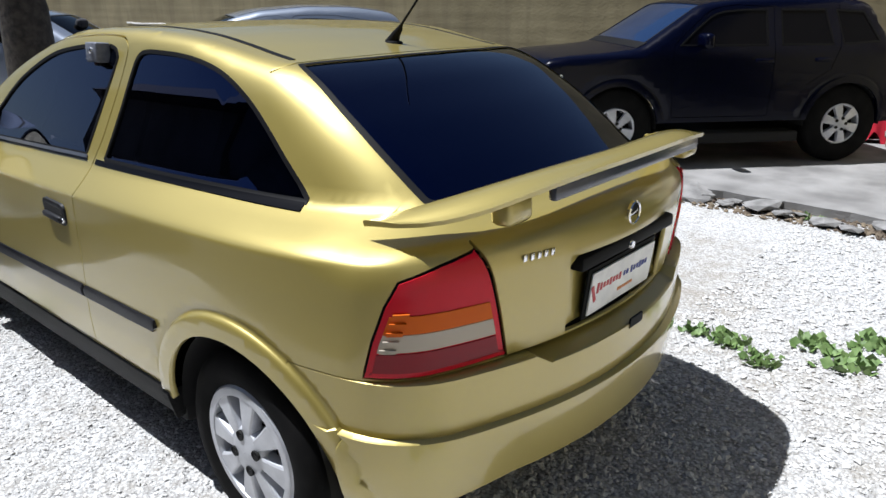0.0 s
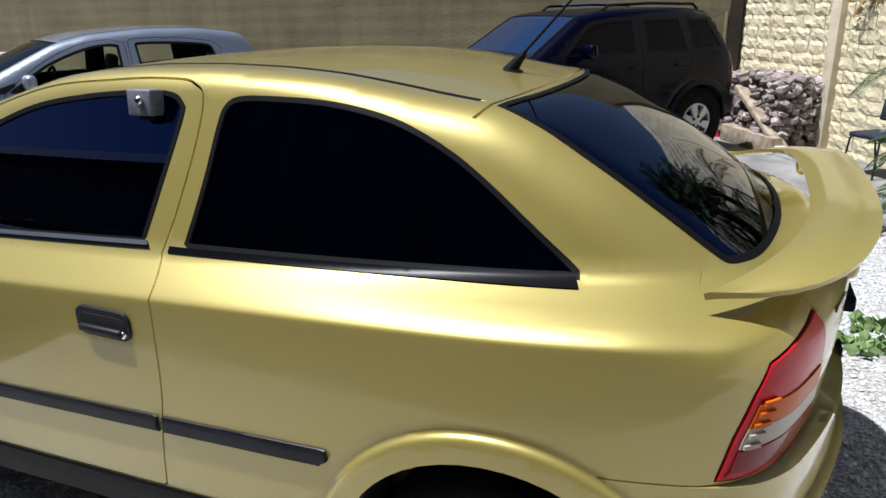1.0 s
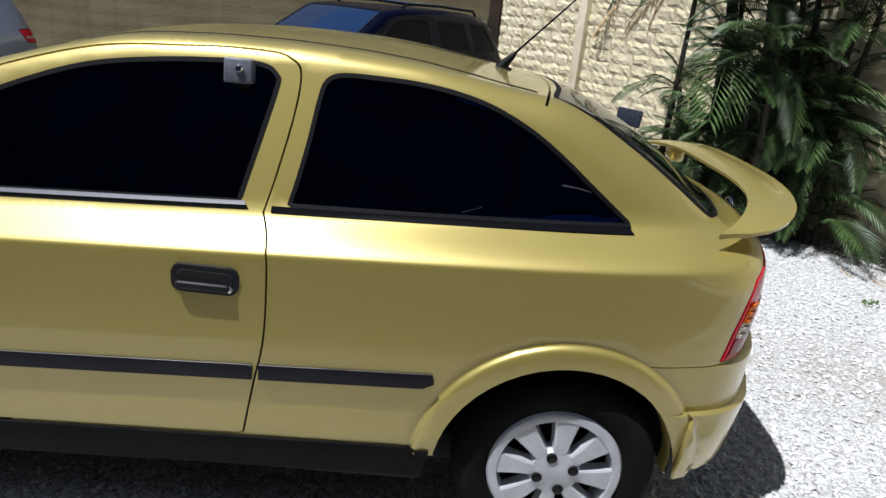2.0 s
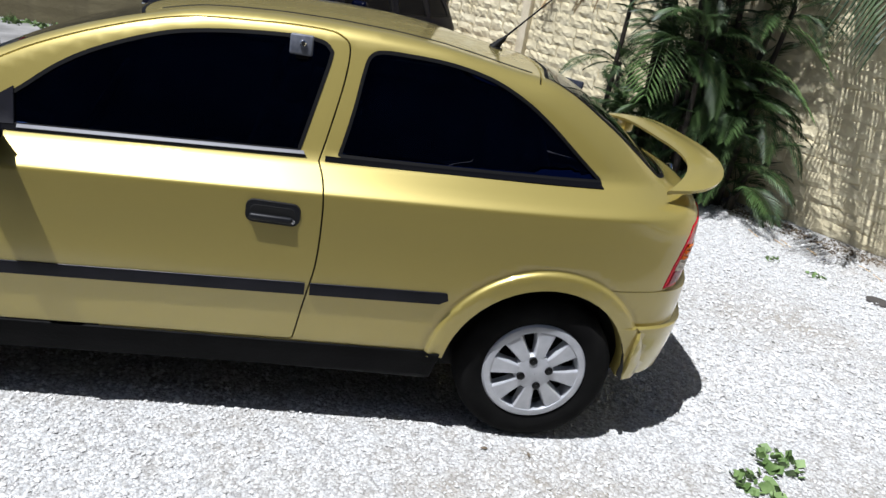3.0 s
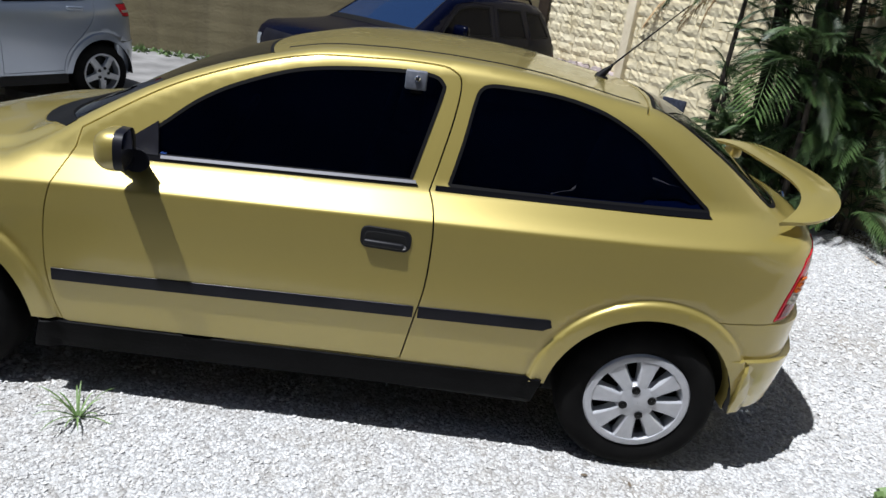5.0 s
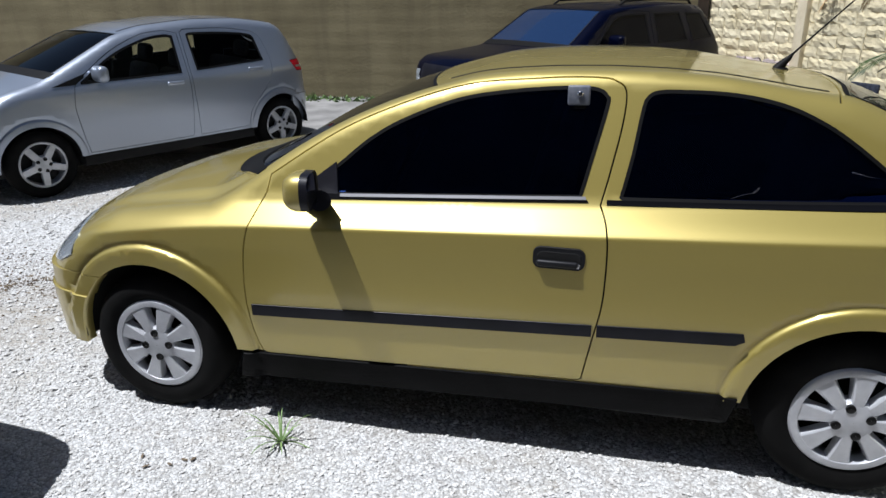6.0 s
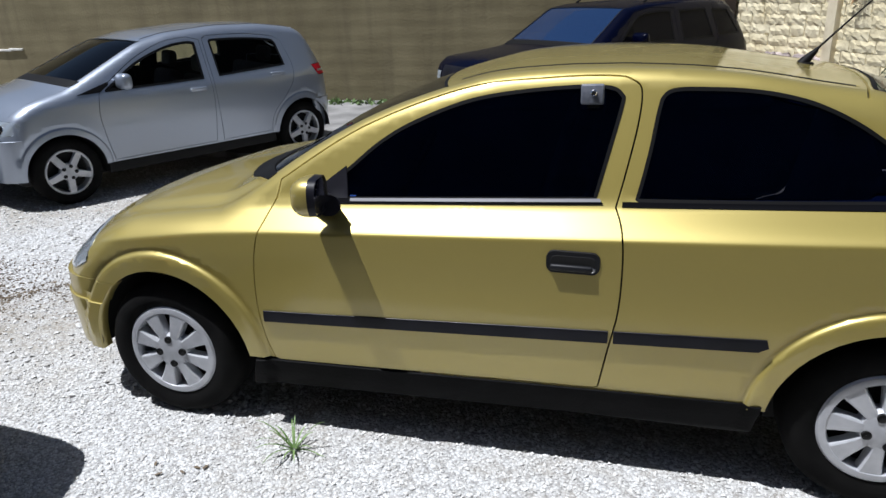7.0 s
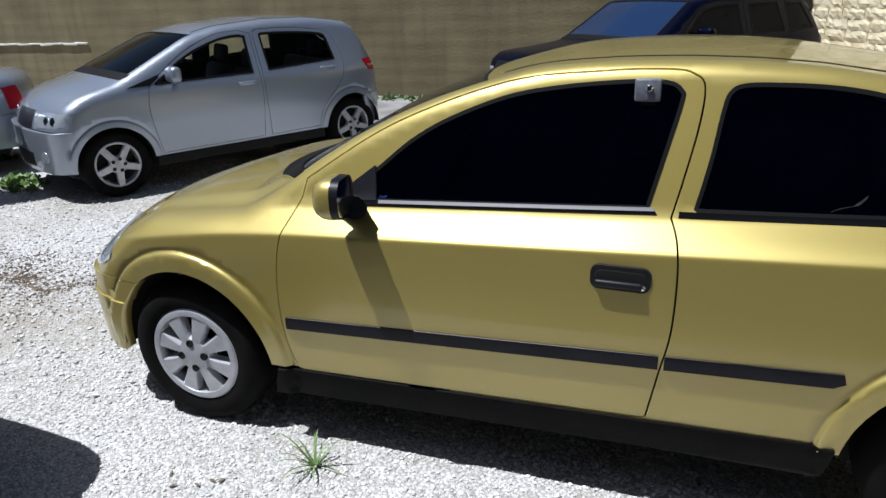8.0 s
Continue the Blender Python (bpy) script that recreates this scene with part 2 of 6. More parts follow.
for a, b in ((_oi.outputs["Random"], _sum.inputs[0]), (_geo.outputs["Random Per Island"], _sum.inputs[1]), (_sum.outputs[0], _fr.inputs[0]), (_fr.outputs[0], _val.inputs["Value"]), (_old, _mul.inputs[1]), (_val.outputs[0], _mul.inputs[2]), (_mul.outputs[0], _t.nodes["Principled BSDF"].inputs["Base Color"])):
    _t.links.new(a, b)
TIMBER = varied(material("old_timber", (0.33, 0.26, 0.19), 0.85), (0.22, 0.16, 0.11), (0.42, 0.35, 0.27), 12, 6, 0.4, 60)
WHITEWOOD = varied(material("white_board", (0.7, 0.68, 0.64), 0.7), (0.6, 0.58, 0.54), (0.78, 0.77, 0.74), 8)
CLOTHRED = material("red_plastic_sheet", (0.5, 0.02, 0.04), 0.4)
SEATBLUE = varied(material("chair_navy", (0.02, 0.025, 0.04), 0.7, spec=0.2), (0.014, 0.017, 0.028), (0.03, 0.036, 0.055), 25)
STEEL = material("painted_steel", (0.03, 0.03, 0.032), 0.4, 0.3)
DRYLEAF = varied(material("dry_frond", (0.38, 0.24, 0.10), 0.7), (0.26, 0.15, 0.06), (0.5, 0.36, 0.18), 10)
BARK = varied(material("bark", (0.06, 0.045, 0.035), 0.9), (0.016, 0.013, 0.010), (0.05, 0.04, 0.03), 14, 6, 0.7, 40)
# dark colour of the added ground strip, stands in for shade there
DARKGROUND = varied(material("unseen_dark_ground", (0.05, 0.05, 0.05), 0.9), (0.035, 0.035, 0.036), (0.065, 0.064, 0.062), 4, 8, 0.5, 120)
IRON = material("cast_iron", (0.05, 0.045, 0.042), 0.7)
EARTH = varied(material("dark_soil", (0.12, 0.09, 0.06), 0.95), (0.07, 0.05, 0.035), (0.2, 0.16, 0.11), 10)
ROOFTILE = varied(material("roof_tile", (0.05, 0.04, 0.035), 0.85), (0.035, 0.03, 0.026), (0.07, 0.055, 0.05), 8)
POST = varied(material("cream_concrete", (0.7, 0.62, 0.44), 0.85), (0.6, 0.52, 0.36), (0.76, 0.68, 0.5), 5, 6, 0.3, 50)
SILL = varied(material("sill_plastic", (0.006, 0.006, 0.006), 0.5, spec=0.06), (0.0012, 0.0012, 0.0014), (0.004, 0.004, 0.0044), 7, bump=0.2, bump_scale=90)
HOUSE = varied(material("house_plaster", (0.09, 0.08, 0.065), 0.9), (0.07, 0.06, 0.05), (0.12, 0.105, 0.085), 1.5, 6, 0.3, 30)
WEED = varied(material("weed_green", (0.12, 0.2, 0.06), 0.6), (0.07, 0.13, 0.03), (0.19, 0.28, 0.10), 15)
CHIP = varied(material("limestone_chips", (0.66, 0.66, 0.65), 0.9), (0.40, 0.39, 0.375), (0.68, 0.68, 0.67), 30)


# ---- mesh helpers ----
def mesh_object(name, verts, faces, mat, parent=None, label="", normals=None, smooth=True):
    me = bpy.data.meshes.new(name)
    me.from_pydata([tuple(v) for v in verts], [], [tuple(f) for f in faces])
    me.materials.append(mat)
    if smooth:
        me.polygons.foreach_set("use_smooth", [True] * len(me.polygons))
    if normals is not None:
        me.normals_split_custom_set_from_vertices([tuple(n) for n in normals])
    ob = new(name, me)
    ob.parent = parent
    if label:
        tagged(ob, label)
    return ob


def part(name, bm, mat, parent, label="", smooth=True):
    me = bpy.data.meshes.new(name)
    bm.to_mesh(me)
    bm.free()
    me.materials.append(mat)
    if smooth:
        me.polygons.foreach_set("use_smooth", [True] * len(me.polygons))
        me.set_sharp_from_angle(angle=radians(40))
    ob = new(name, me)
    ob.parent = parent
    if label:
        tagged(ob, label)
    return ob


def box(size, m=Matrix(), bevel=0.0, segments=2):
    bm = bmesh.new()
    bmesh.ops.create_cube(bm, size=1.0)
    bmesh.ops.scale(bm, vec=size, verts=bm.verts)
    if bevel:
        bmesh.ops.bevel(bm, geom=bm.edges[:], offset=bevel, segments=segments, affect="EDGES", profile=0.5)
    bmesh.ops.transform(bm, matrix=m, verts=bm.verts)
    return bm


def join(bm, other):
    """Adds the faces of other to bm."""
    me = bpy.data.meshes.new("joined")
    other.to_mesh(me)
    other.free()
    bm.from_mesh(me)
    bpy.data.meshes.remove(me)
    return bm


def lathe(profile, steps=48, axis="Y", caps=False):
    """Turns (radius, along) pairs about the axis through the origin."""
    bm = bmesh.new()
    rings = []
    for r, a in profile:
        ring = []
        for i in range(steps):
            w = 2 * math.pi * i / steps
            c, s = r * math.cos(w), r * math.sin(w)
            ring.append(bm.verts.new((c, a, s) if axis == "Y" else (c, s, a)))
        rings.append(ring)
    for p, q in zip(rings, rings[1:]):
        for i in range(steps):
            j = (i + 1) % steps
            bm.faces.new((p[i], p[j], q[j], q[i]))
    if caps:
        bm.faces.new(rings[0][::-1])
        bm.faces.new(rings[-1])
    bmesh.ops.recalc_face_normals(bm, faces=bm.faces[:])
    return bm


def sweep(points, radii, sides=8):
    """A tube along points with the radius at each."""
    bm = bmesh.new()
    pts = [Vector(p) for p in points]
    rings = []
    for i, p in enumerate(pts):
        d = (pts[min(i + 1, len(pts) - 1)] - pts[max(i - 1, 0)]).normalized()
        a = d.orthogonal().normalized() if i == 0 else (a - d * a.dot(d)).normalized()
        b = d.cross(a)
        r = radii[i] if hasattr(radii, "__len__") else radii
        rings.append([bm.verts.new(p + (a * math.cos(2 * math.pi * k / sides) + b * math.sin(2 * math.pi * k / sides)) * r) for k in range(sides)])
    for p, q in zip(rings, rings[1:]):
        for k in range(sides):
            j = (k + 1) % sides
            bm.faces.new((p[k], p[j], q[j], q[k]))
    bm.faces.new(rings[0][::-1])
    bm.faces.new(rings[-1])
    return bm


# ---- car bodies: one smooth field per car, panels cut from its surface ----
def table(points, sigma, lo, hi):
    """A smooth curve through control points, as a function."""
    g = np.arange(lo, hi, 0.002)
    p = np.array(points, float)
    v = np.interp(g, p[:, 0], p[:, 1])
    n = int(4 * sigma / 0.002)
    w = np.exp(-0.5 * (np.arange(-n, n + 1) * 0.002 / sigma) ** 2)
    # straight runs go on past both ends
    pad = np.concatenate((v[0] + (v[1] - v[0]) * np.arange(-n, 0), v, v[-1] + (v[-1] - v[-2]) * np.arange(1, n + 1)))
    v = np.convolve(pad, w / w.sum(), "valid")
    return lambda q: np.interp(q, g, v)


def smax(a, b, k):
    d = np.clip(k - np.abs(a - b), 0, None)
    return np.maximum(a, b) + d * d / (4 * k)


class Shape:
    """Car body: x to the tail, y across, z up, the rear axle over the origin."""

    def __init__(self, spec):
        self.top = table(spec["top"], spec.get("soft_top", 0.05), -4.5, 2.5)
        self.side = table(spec["side"], spec.get("soft_side", 0.035), -0.2, 2.2)
        self.inset = table(spec["inset"], 0.10, -4.5, 2.5)
        self.rear = table(spec["rear"], 0.02, -0.2, 2.2)
        self.front = table(spec["front"], 0.02, -0.2, 2.2)
        self.taper = table(spec.get("taper", [(-4.5, 0.0), (2.5, 0.0)]), 0.12, -4.5, 2.5)
        self.shift = table(spec["shift"], 0.15, -4.5, 2.5)
        self.rise = table(spec.get("rise", [(-4.5, 0.0), (2.5, 0.0)]), 0.10, -4.5, 2.5)
        self.crown, self.kt, self.kr = spec["crown"], spec["kt"], spec["kr"]
        self.cr, self.cf = spec["cr"], spec["cf"]
        self.soft = spec.get("soft_pillar", 0.0)
        self.arches = spec["arches"]
        self.valley = spec.get("valley")
        if self.valley:
            self.dip, self.ridge = table(self.valley[0], 0.05, -4.5, 2.5), table(self.valley[1], 0.05, -4.5, 2.5)

    def field(self, p):
        x, y, z = p[:, 0], p[:, 1], p[:, 2]
        h = np.sqrt(y * y + 1e-6)
        up = z - self.rise(x)
        q = np.clip((up - 0.895) / 0.08, 0, 1)
        side = h - self.side(up) + self.inset(x) + self.taper(x) * q * q * (3 - 2 * q)
        for ax, az, r_in, r_out, proud in self.arches:
            r = np.hypot(x - ax, z - az)
            s = np.clip((r_out - r) / 0.016, 0, 1)
            side = side - proud * s * s * (3 - 2 * s) + 0.004 * np.exp(-((r - r_out - 0.003) / 0.006) ** 2)
        xs = x + self.shift(x) * h * h
        slope = (self.top(xs + 0.01) - self.top(xs - 0.01)) / 0.02
        top = (z - self.top(xs) + self.crown * h * h) / np.sqrt(1 + slope * slope)
        if self.valley:
            v = np.clip((h - self.ridge(x)) / 0.10, 0, 1)
            top = top + self.dip(x) * v * v * (3 - 2 * v)
        rear = x - self.rear(z) + self.cr * h * h
        front = self.front(z) + self.cf * h * h - x
        kt = self.kt * (1 + self.soft * np.clip((x + 0.45) / 0.5, 0, 1))
        return smax(smax(side, top, kt), smax(rear, front, self.kr), self.kr)

    def normal(self, p):
        g = np.zeros_like(p)
        for i in range(3):
            e = np.zeros(3)
            e[i] = 0.004
            g[:, i] = self.field(p + e) - self.field(p - e)
        return g / np.linalg.norm(g, axis=1)[:, None]

    def project(self, chart, a):
        u, v, n, lo, hi = chart
        base = a[:, :1] * u + a[:, 1:2] * v
        lo, hi = np.full(len(a), lo, float), np.full(len(a), hi, float)
        for _ in range(30):
            mid = (lo + hi) / 2
            out = self.field(base + mid[:, None] * n) > 0
            hi, lo = np.where(out, mid, hi), np.where(out, lo, mid)
        return base + lo[:, None] * n


R2 = math.sqrt(0.5)
VEC = lambda *v: np.array(v, float)
SIDE = (VEC(1, 0, 0), VEC(0, 0, 1), VEC(0, -1, 0), 0.0, 1.3)
TOP = (VEC(1, 0, 0), VEC(0, 1, 0), VEC(0, 0, 1), 0.45, 2.2)
REAR = (VEC(0, 1, 0), VEC(0, 0, 1), VEC(1, 0, 0), -0.3, 1.6)
FRONT = (VEC(0, 1, 0), VEC(0, 0, 1), VEC(-1, 0, 0), 1.8, 4.4)
CORNER_R = (VEC(R2, R2, 0), VEC(0, 0, 1), VEC(R2, -R2, 0), 0.0, 2.2)
CORNER_F = (VEC(-R2, R2, 0), VEC(0, 0, 1), VEC(-R2, -R2, 0), 1.2, 4.4)


def dense(points, step=0.03, closed=True):
    p = [np.array(q, float) for q in points]
    out = []
    for a, b in zip(p, p[1:] + p[:1] if closed else p[1:]):
        n = max(1, int(math.ceil(np.linalg.norm(b - a) / step)))
        out += [a + (b - a) * i / n for i in range(n)]
    return np.array(out if closed else out + [p[-1]])


def spline(points, n=8, closed=False):
    """Rounded line through the points."""
    p = [np.array(q, float) for q in points]
    out = []
    m = len(p)
    for i in range(m if closed else m - 1):
        a, b, c, d = (p[(i + k) % m] if closed else p[min(max(i + k, 0), m - 1)] for k in (-1, 0, 1, 2))
        for k in range(n):
            t = k / n
            out.append(0.5 * (2 * b + (c - a) * t + (2 * a - 5 * b + 4 * c - d) * t * t + (3 * b - a - 3 * c + d) * t ** 3))
    return np.array(out if closed else out + [p[-1]])


def inside(poly, q):
    poly = np.asarray(poly, float)
    hit = np.zeros(len(q), bool)
    a, b = poly, np.roll(poly, -1, 0)
    for (x0, y0), (x1, y1) in zip(a, b):
        if y0 == y1:
            continue
        c = (y0 > q[:, 1]) != (y1 > q[:, 1])
        hit ^= c & (q[:, 0] < (x1 - x0) * (q[:, 1] - y0) / (y1 - y0) + x0)
    return hit


def near(line, q):
    """Distance of the points q to an open line."""
    line = np.asarray(line, float)
    best = np.full(len(q), 9.0)
    for a, b in zip(line, line[1:]):
        d = b - a
        t = np.clip(((q - a) @ d) / max(d @ d, 1e-12), 0, 1)
        best = np.minimum(best, np.linalg.norm(q - a - t[:, None] * d, axis=1))
    return best


def offset_line(line, w):
    line = np.asarray(line, float)
    t = np.gradient(line, axis=0)
    t /= np.maximum(np.linalg.norm(t, axis=1), 1e-9)[:, None]
    return line + w * np.stack((-t[:, 1], t[:, 0]), 1)


def panel(name, shape, chart, outline, mat, parent, holes=(), gaps=(), off=0.0, step=0.035, skirt=0.012, mirror=False, label="", gap=0.0028, dimple=None, lines=(), creases=()):
    """One panel of a body: the part of its surface that lies within outline, seen along the chart's way."""
    outline = np.asarray(outline, float)
    pts, edges = [], []

    def add(line, closed):
        k = len(pts)
        pts.extend([tuple(q) for q in line])
        n = len(line)
        edges.extend([(k + i, k + (i + 1) % n) for i in range(n if closed else n - 1)])

    add(outline, True)
    for hole in holes:
        add(hole, True)
    for line in gaps:
        add(offset_line(line, gap), False)
        add(offset_line(line, -gap), False)
    for line in lines:
        add(line, True)
    for line in creases:
        add(line, False)
    lo, hi = outline.min(0), outline.max(0)
    gx, gy = np.meshgrid(np.arange(lo[0] + step / 2, hi[0], step), np.arange(lo[1] + step / 2, hi[1], step))
    g = np.stack((gx.ravel(), gy.ravel()), 1)
    keep = inside(outline, g)
    for hole in holes:
        keep &= ~inside(hole, g)
    g = g[keep]
    fixed = np.array(pts)
    if len(g):
        far = np.ones(len(g), bool)
        for i in range(0, len(fixed), 200):
            far &= (np.linalg.norm(g[:, None] - fixed[None, i:i + 200], axis=2).min(1) > step * 0.4)
        pts.extend([tuple(q) for q in g[far]])
    r = geometry.delaunay_2d_cdt([Vector((float(a), float(b))) for a, b in pts], edges, [], 0, 1e-6)
    v2 = np.array([tuple(v) for v in r[0]])
    tri = np.array([f for f in r[2]])
    c = v2[tri].mean(1)
    keep = inside(outline, c)
    for hole in holes:
        keep &= ~inside(hole, c)
    for line in gaps:
        keep &= near(line, c) > gap * 0.98
    tri = tri[keep]
    used = np.unique(tri)
    index = np.full(len(v2), -1)
    index[used] = np.arange(len(used))
    tri, v2 = index[tri], v2[used]
    p = shape.project(chart, v2)
    nrm = shape.normal(p)
    extra = np.full(len(p), off)
    if dimple is not None:
        extra = extra + dimple(p)
    p = p + nrm * extra[:, None]
    # wind the faces outwards
    n3 = np.cross(p[tri[:, 1]] - p[tri[:, 0]], p[tri[:, 2]] - p[tri[:, 0]])
    flip = (n3 * nrm[tri[:, 0]]).sum(1) < 0
    tri[flip] = tri[flip][:, ::-1]
    faces = [tuple(int(i) for i in f) for f in tri]
    verts, norms = list(p), list(nrm)
    if skirt:
        count = {}
        for f in faces:
            for a, b in ((f[0], f[1]), (f[1], f[2]), (f[2], f[0])):
                if (b, a) in count:
                    del count[(b, a)]
                else:
                    count[(a, b)] = 1
        for a, b in count:
            k = len(verts)
            na = (nrm[a] + nrm[b]) / 2
            side = np.cross(p[b] - p[a], na)
            side /= max(np.linalg.norm(side), 1e-9)
            verts += [p[a], p[b], p[b] - nrm[b] * skirt, p[a] - nrm[a] * skirt]
            norms += [side * 0.8 + na * 0.6] * 2 + [side] * 2
            faces.append((k + 1, k, k + 3, k + 2))
    verts, norms = np.array(verts), np.array(norms)
    if mirror:
        verts, norms = verts * VEC(1, -1, 1), norms * VEC(1, -1, 1)
        faces = [f[::-1] for f in faces]
    return mesh_object(name, verts, faces, mat, parent, label, norms)


def circle(x, z, r, n=48):
    return np.array([(x + r * math.cos(2 * math.pi * i / n), z + r * math.sin(2 * math.pi * i / n)) for i in range(n)])


def zipper(shape, chart_a, chart_b, line):
    """A line given in chart_a, in the coordinates of chart_b."""
    p = shape.project(chart_a, np.asarray(line, float))
    return np.stack((p @ chart_b[0], p @ chart_b[1]), 1)


def shrink(poly, w):
    """A closed outline moved inwards by w."""
    poly = np.asarray(poly, float)
    t = np.roll(poly, -1, 0) - np.roll(poly, 1, 0)
    t /= np.maximum(np.linalg.norm(t, axis=1), 1e-9)[:, None]
    area = np.sum(poly[:, 0] * np.roll(poly[:, 1], -1) - np.roll(poly[:, 0], -1) * poly[:, 1])
    return poly + w * (1 if area > 0 else -1) * np.stack((-t[:, 1], t[:, 0]), 1)


def closed(line):
    return np.vstack((line, line[:1]))


def car_body(spec, root, paint, glass):
    """The shell of a car: side, doors, roof, bonnet, tail, bumpers, panes and lamps."""
    S = Shape(spec)
    SB = Shape({**spec, "rear": spec["rear_bumper"], "front": spec["front_bumper"], "cr": spec["cr_bumper"]})
    xf, xr, zb, hf = spec["xf"], spec["xr"], spec["zb"], spec["h_front"]
    hr = lambda z: float(np.interp(z, *spec["h_rear"]))
    deck, nose, step = spec["z_deck"], spec["z_nose"], spec.get("step", 0.035)
    hc = table(spec["cant"], 0.06, -4.5, 2.5)
    zbr, zbf = spec["z_bumper_rear"], spec["z_bumper_front"]
    xs = np.arange(xf, xr + 1e-6, (xr - xf) / 110)
    rail = np.stack((xs, -hc(xs)), 1)
    cant = zipper(S, TOP, SIDE, rail)
    liner_step = step * 2
    run = np.arange(xf + 0.01, xr, 0.03)
    creases = [np.stack((run, z + S.rise(run)), 1) for z in spec.get("creases", ())]

    # sides
    xbr, xbf = spec["x_bumper_rear"], spec["x_bumper_front"]
    low = dense([(xf, zbf), (xbf, zbf), (xbf, zb), (xbr, zb), (xbr, zbr), (xr, zbr)], 0.03, False)
    back_z = np.linspace(zbr, deck, 60)
    right = np.vstack(([(xr, z) for z in back_z[1:]], dense([(xr, deck), tuple(cant[-1])], 0.03, False)[1:-1]))
    left = dense([tuple(cant[0]), (xf, zbf)], 0.03, False)[1:-1]
    outline = np.vstack((low, right, cant[::-1], left))
    arches = [circle(ax, az, r_in) for ax, az, r_in, _, _ in spec["arches"]]
    doors, panes = spec["doors"], spec["panes"]
    lips = [circle(ax, az, r - d, 72) for ax, az, _, r, _ in spec["arches"] for d in (-0.011, -0.003, 0.006, 0.016)]
    for mirror in (False, True):
        panel("body_side", S, SIDE, outline, paint, root, holes=arches + list(doors) + [w for w, d in panes if d < 0], gaps=[closed(d) for d in doors] + list(spec["seams"]), step=step, mirror=mirror, skirt=0.02, lines=lips, creases=creases)
        for i, d in enumerate(doors):
            panel("door", S, SIDE, d, paint, root, holes=[w for w, k in panes if k == i], gaps=[closed(d)], step=step, mirror=mirror, creases=creases)
        for w, _ in panes:
            ring = shrink(w, spec.get("rubber", 0.014))
            panel("window_rubber", S, SIDE, w, RUBBER, root, holes=[ring], off=0.002, step=0.2, mirror=mirror, skirt=0.02)
            pane = panel("window_pane", S, SIDE, ring, glass, root, off=-0.004, step=step * 2, mirror=mirror, skirt=0.0)
        panel("inner_lining", S, SIDE, outline, DARK, root, holes=arches + [w for w, _ in panes], off=-0.022, step=liner_step, mirror=mirror, skirt=0)

    # top: bonnet, windscreen, roof, tailgate
    mir = lambda line: np.asarray(line)[::-1] * VEC(1, -1)
    ring_lo = rail[(rail[:, 0] > spec["x_scuttle"]) & (rail[:, 0] < spec["x_header"])]
    scut = lambda x, bow: np.stack((x + bow * (1 - np.linspace(-1, 1, 15) ** 2), np.linspace(-1, 1, 15) * float(hc(x))), 1)
    base, head, hinge = scut(spec["x_scuttle"], spec["bow_scuttle"]), scut(spec["x_header"], spec["bow_header"]), scut(spec["x_hinge"], spec["bow_hinge"])

    def span(a, b, x0, x1):
        side = rail[(rail[:, 0] > x0 + 0.005) & (rail[:, 0] < x1 - 0.005)]
        return np.vstack((a[::-1], side, b, mir(side)))

    screen = span(base, head, spec["x_scuttle"], spec["x_header"])
    glass_in = shrink(screen, spec.get("screen_frame", 0.022))
    panel("windscreen_frame", S, TOP, screen, paint, root, holes=[glass_in], step=step, skirt=0.02)
    inner = shrink(glass_in, 0.012)
    cowl = base
    back = scut(*spec["cowl_to"]) if "cowl_to" in spec else cowl + VEC(0.10, 0)
    panel("cowl", S, TOP, np.vstack((cowl[::-1] + VEC(0.004, 0), back)), RUBBER, root, off=0.002, step=0.3, skirt=0.01)
    panel("windscreen_rubber", S, TOP, glass_in, RUBBER, root, holes=[inner], off=0.001, step=0.3, skirt=0)
    panel("windscreen", S, TOP, inner, spec.get("screen_glass", glass), root, off=-0.004, step=step * 2, skirt=0)
    roof = span(head, hinge, spec["x_header"], spec["x_hinge"])
    ditch = spec["ditch"]
    strips = []
    for s in (-1, 1):
        line = np.array([(x, s * float(np.interp(x, *ditch))) for x in np.arange(spec["x_header"] + 0.02, spec["x_hinge"] - 0.015, 0.03)])
        strips.append(line)
    panel("roof", S, TOP, roof, paint, root, step=step, gaps=strips + [hinge], skirt=0.02, gap=0.006)
    for line in strips:
        strip = np.vstack((offset_line(line, 0.0105), offset_line(line, -0.0105)[::-1]))
        panel("roof_strip", S, TOP, strip, RUBBER, root, off=0.001, step=0.3, skirt=0.01)
    panel("roof_lining", S, TOP, roof, DARK, root, off=-0.03, step=liner_step, skirt=0)
    # bonnet
    zz = lambda a, b, n=12: np.linspace(a, b, n)
    cf_line = zipper(S, SIDE, CORNER_F, [(xf, z) for z in zz(nose, zbf)])
    ff_line = zipper(S, FRONT, CORNER_F, [(-hf, z) for z in zz(nose, zbf)])
    nose_c = np.stack((np.linspace(cf_line[0, 0], ff_line[0, 0], 14), np.full(14, nose)), 1)
    nose_f = np.stack((np.linspace(-hf, hf, 15), np.full(15, nose)), 1)
    nose_top = np.vstack((zipper(S, CORNER_F, TOP, nose_c), zipper(S, FRONT, TOP, nose_f)[1:-1]))
    nose_top = np.vstack((nose_top, mir(zipper(S, CORNER_F, TOP, nose_c))))
    side = rail[rail[:, 0] < spec["x_scuttle"] - 0.005]
    hood = np.vstack((base, mir(side), mir(dense([tuple(nose_top[0]), (xf, -float(hc(xf)))], 0.03, False)[1:-1]), nose_top[::-1], dense([tuple(nose_top[0]), (xf, -float(hc(xf)))], 0.03, False)[1:-1], side))
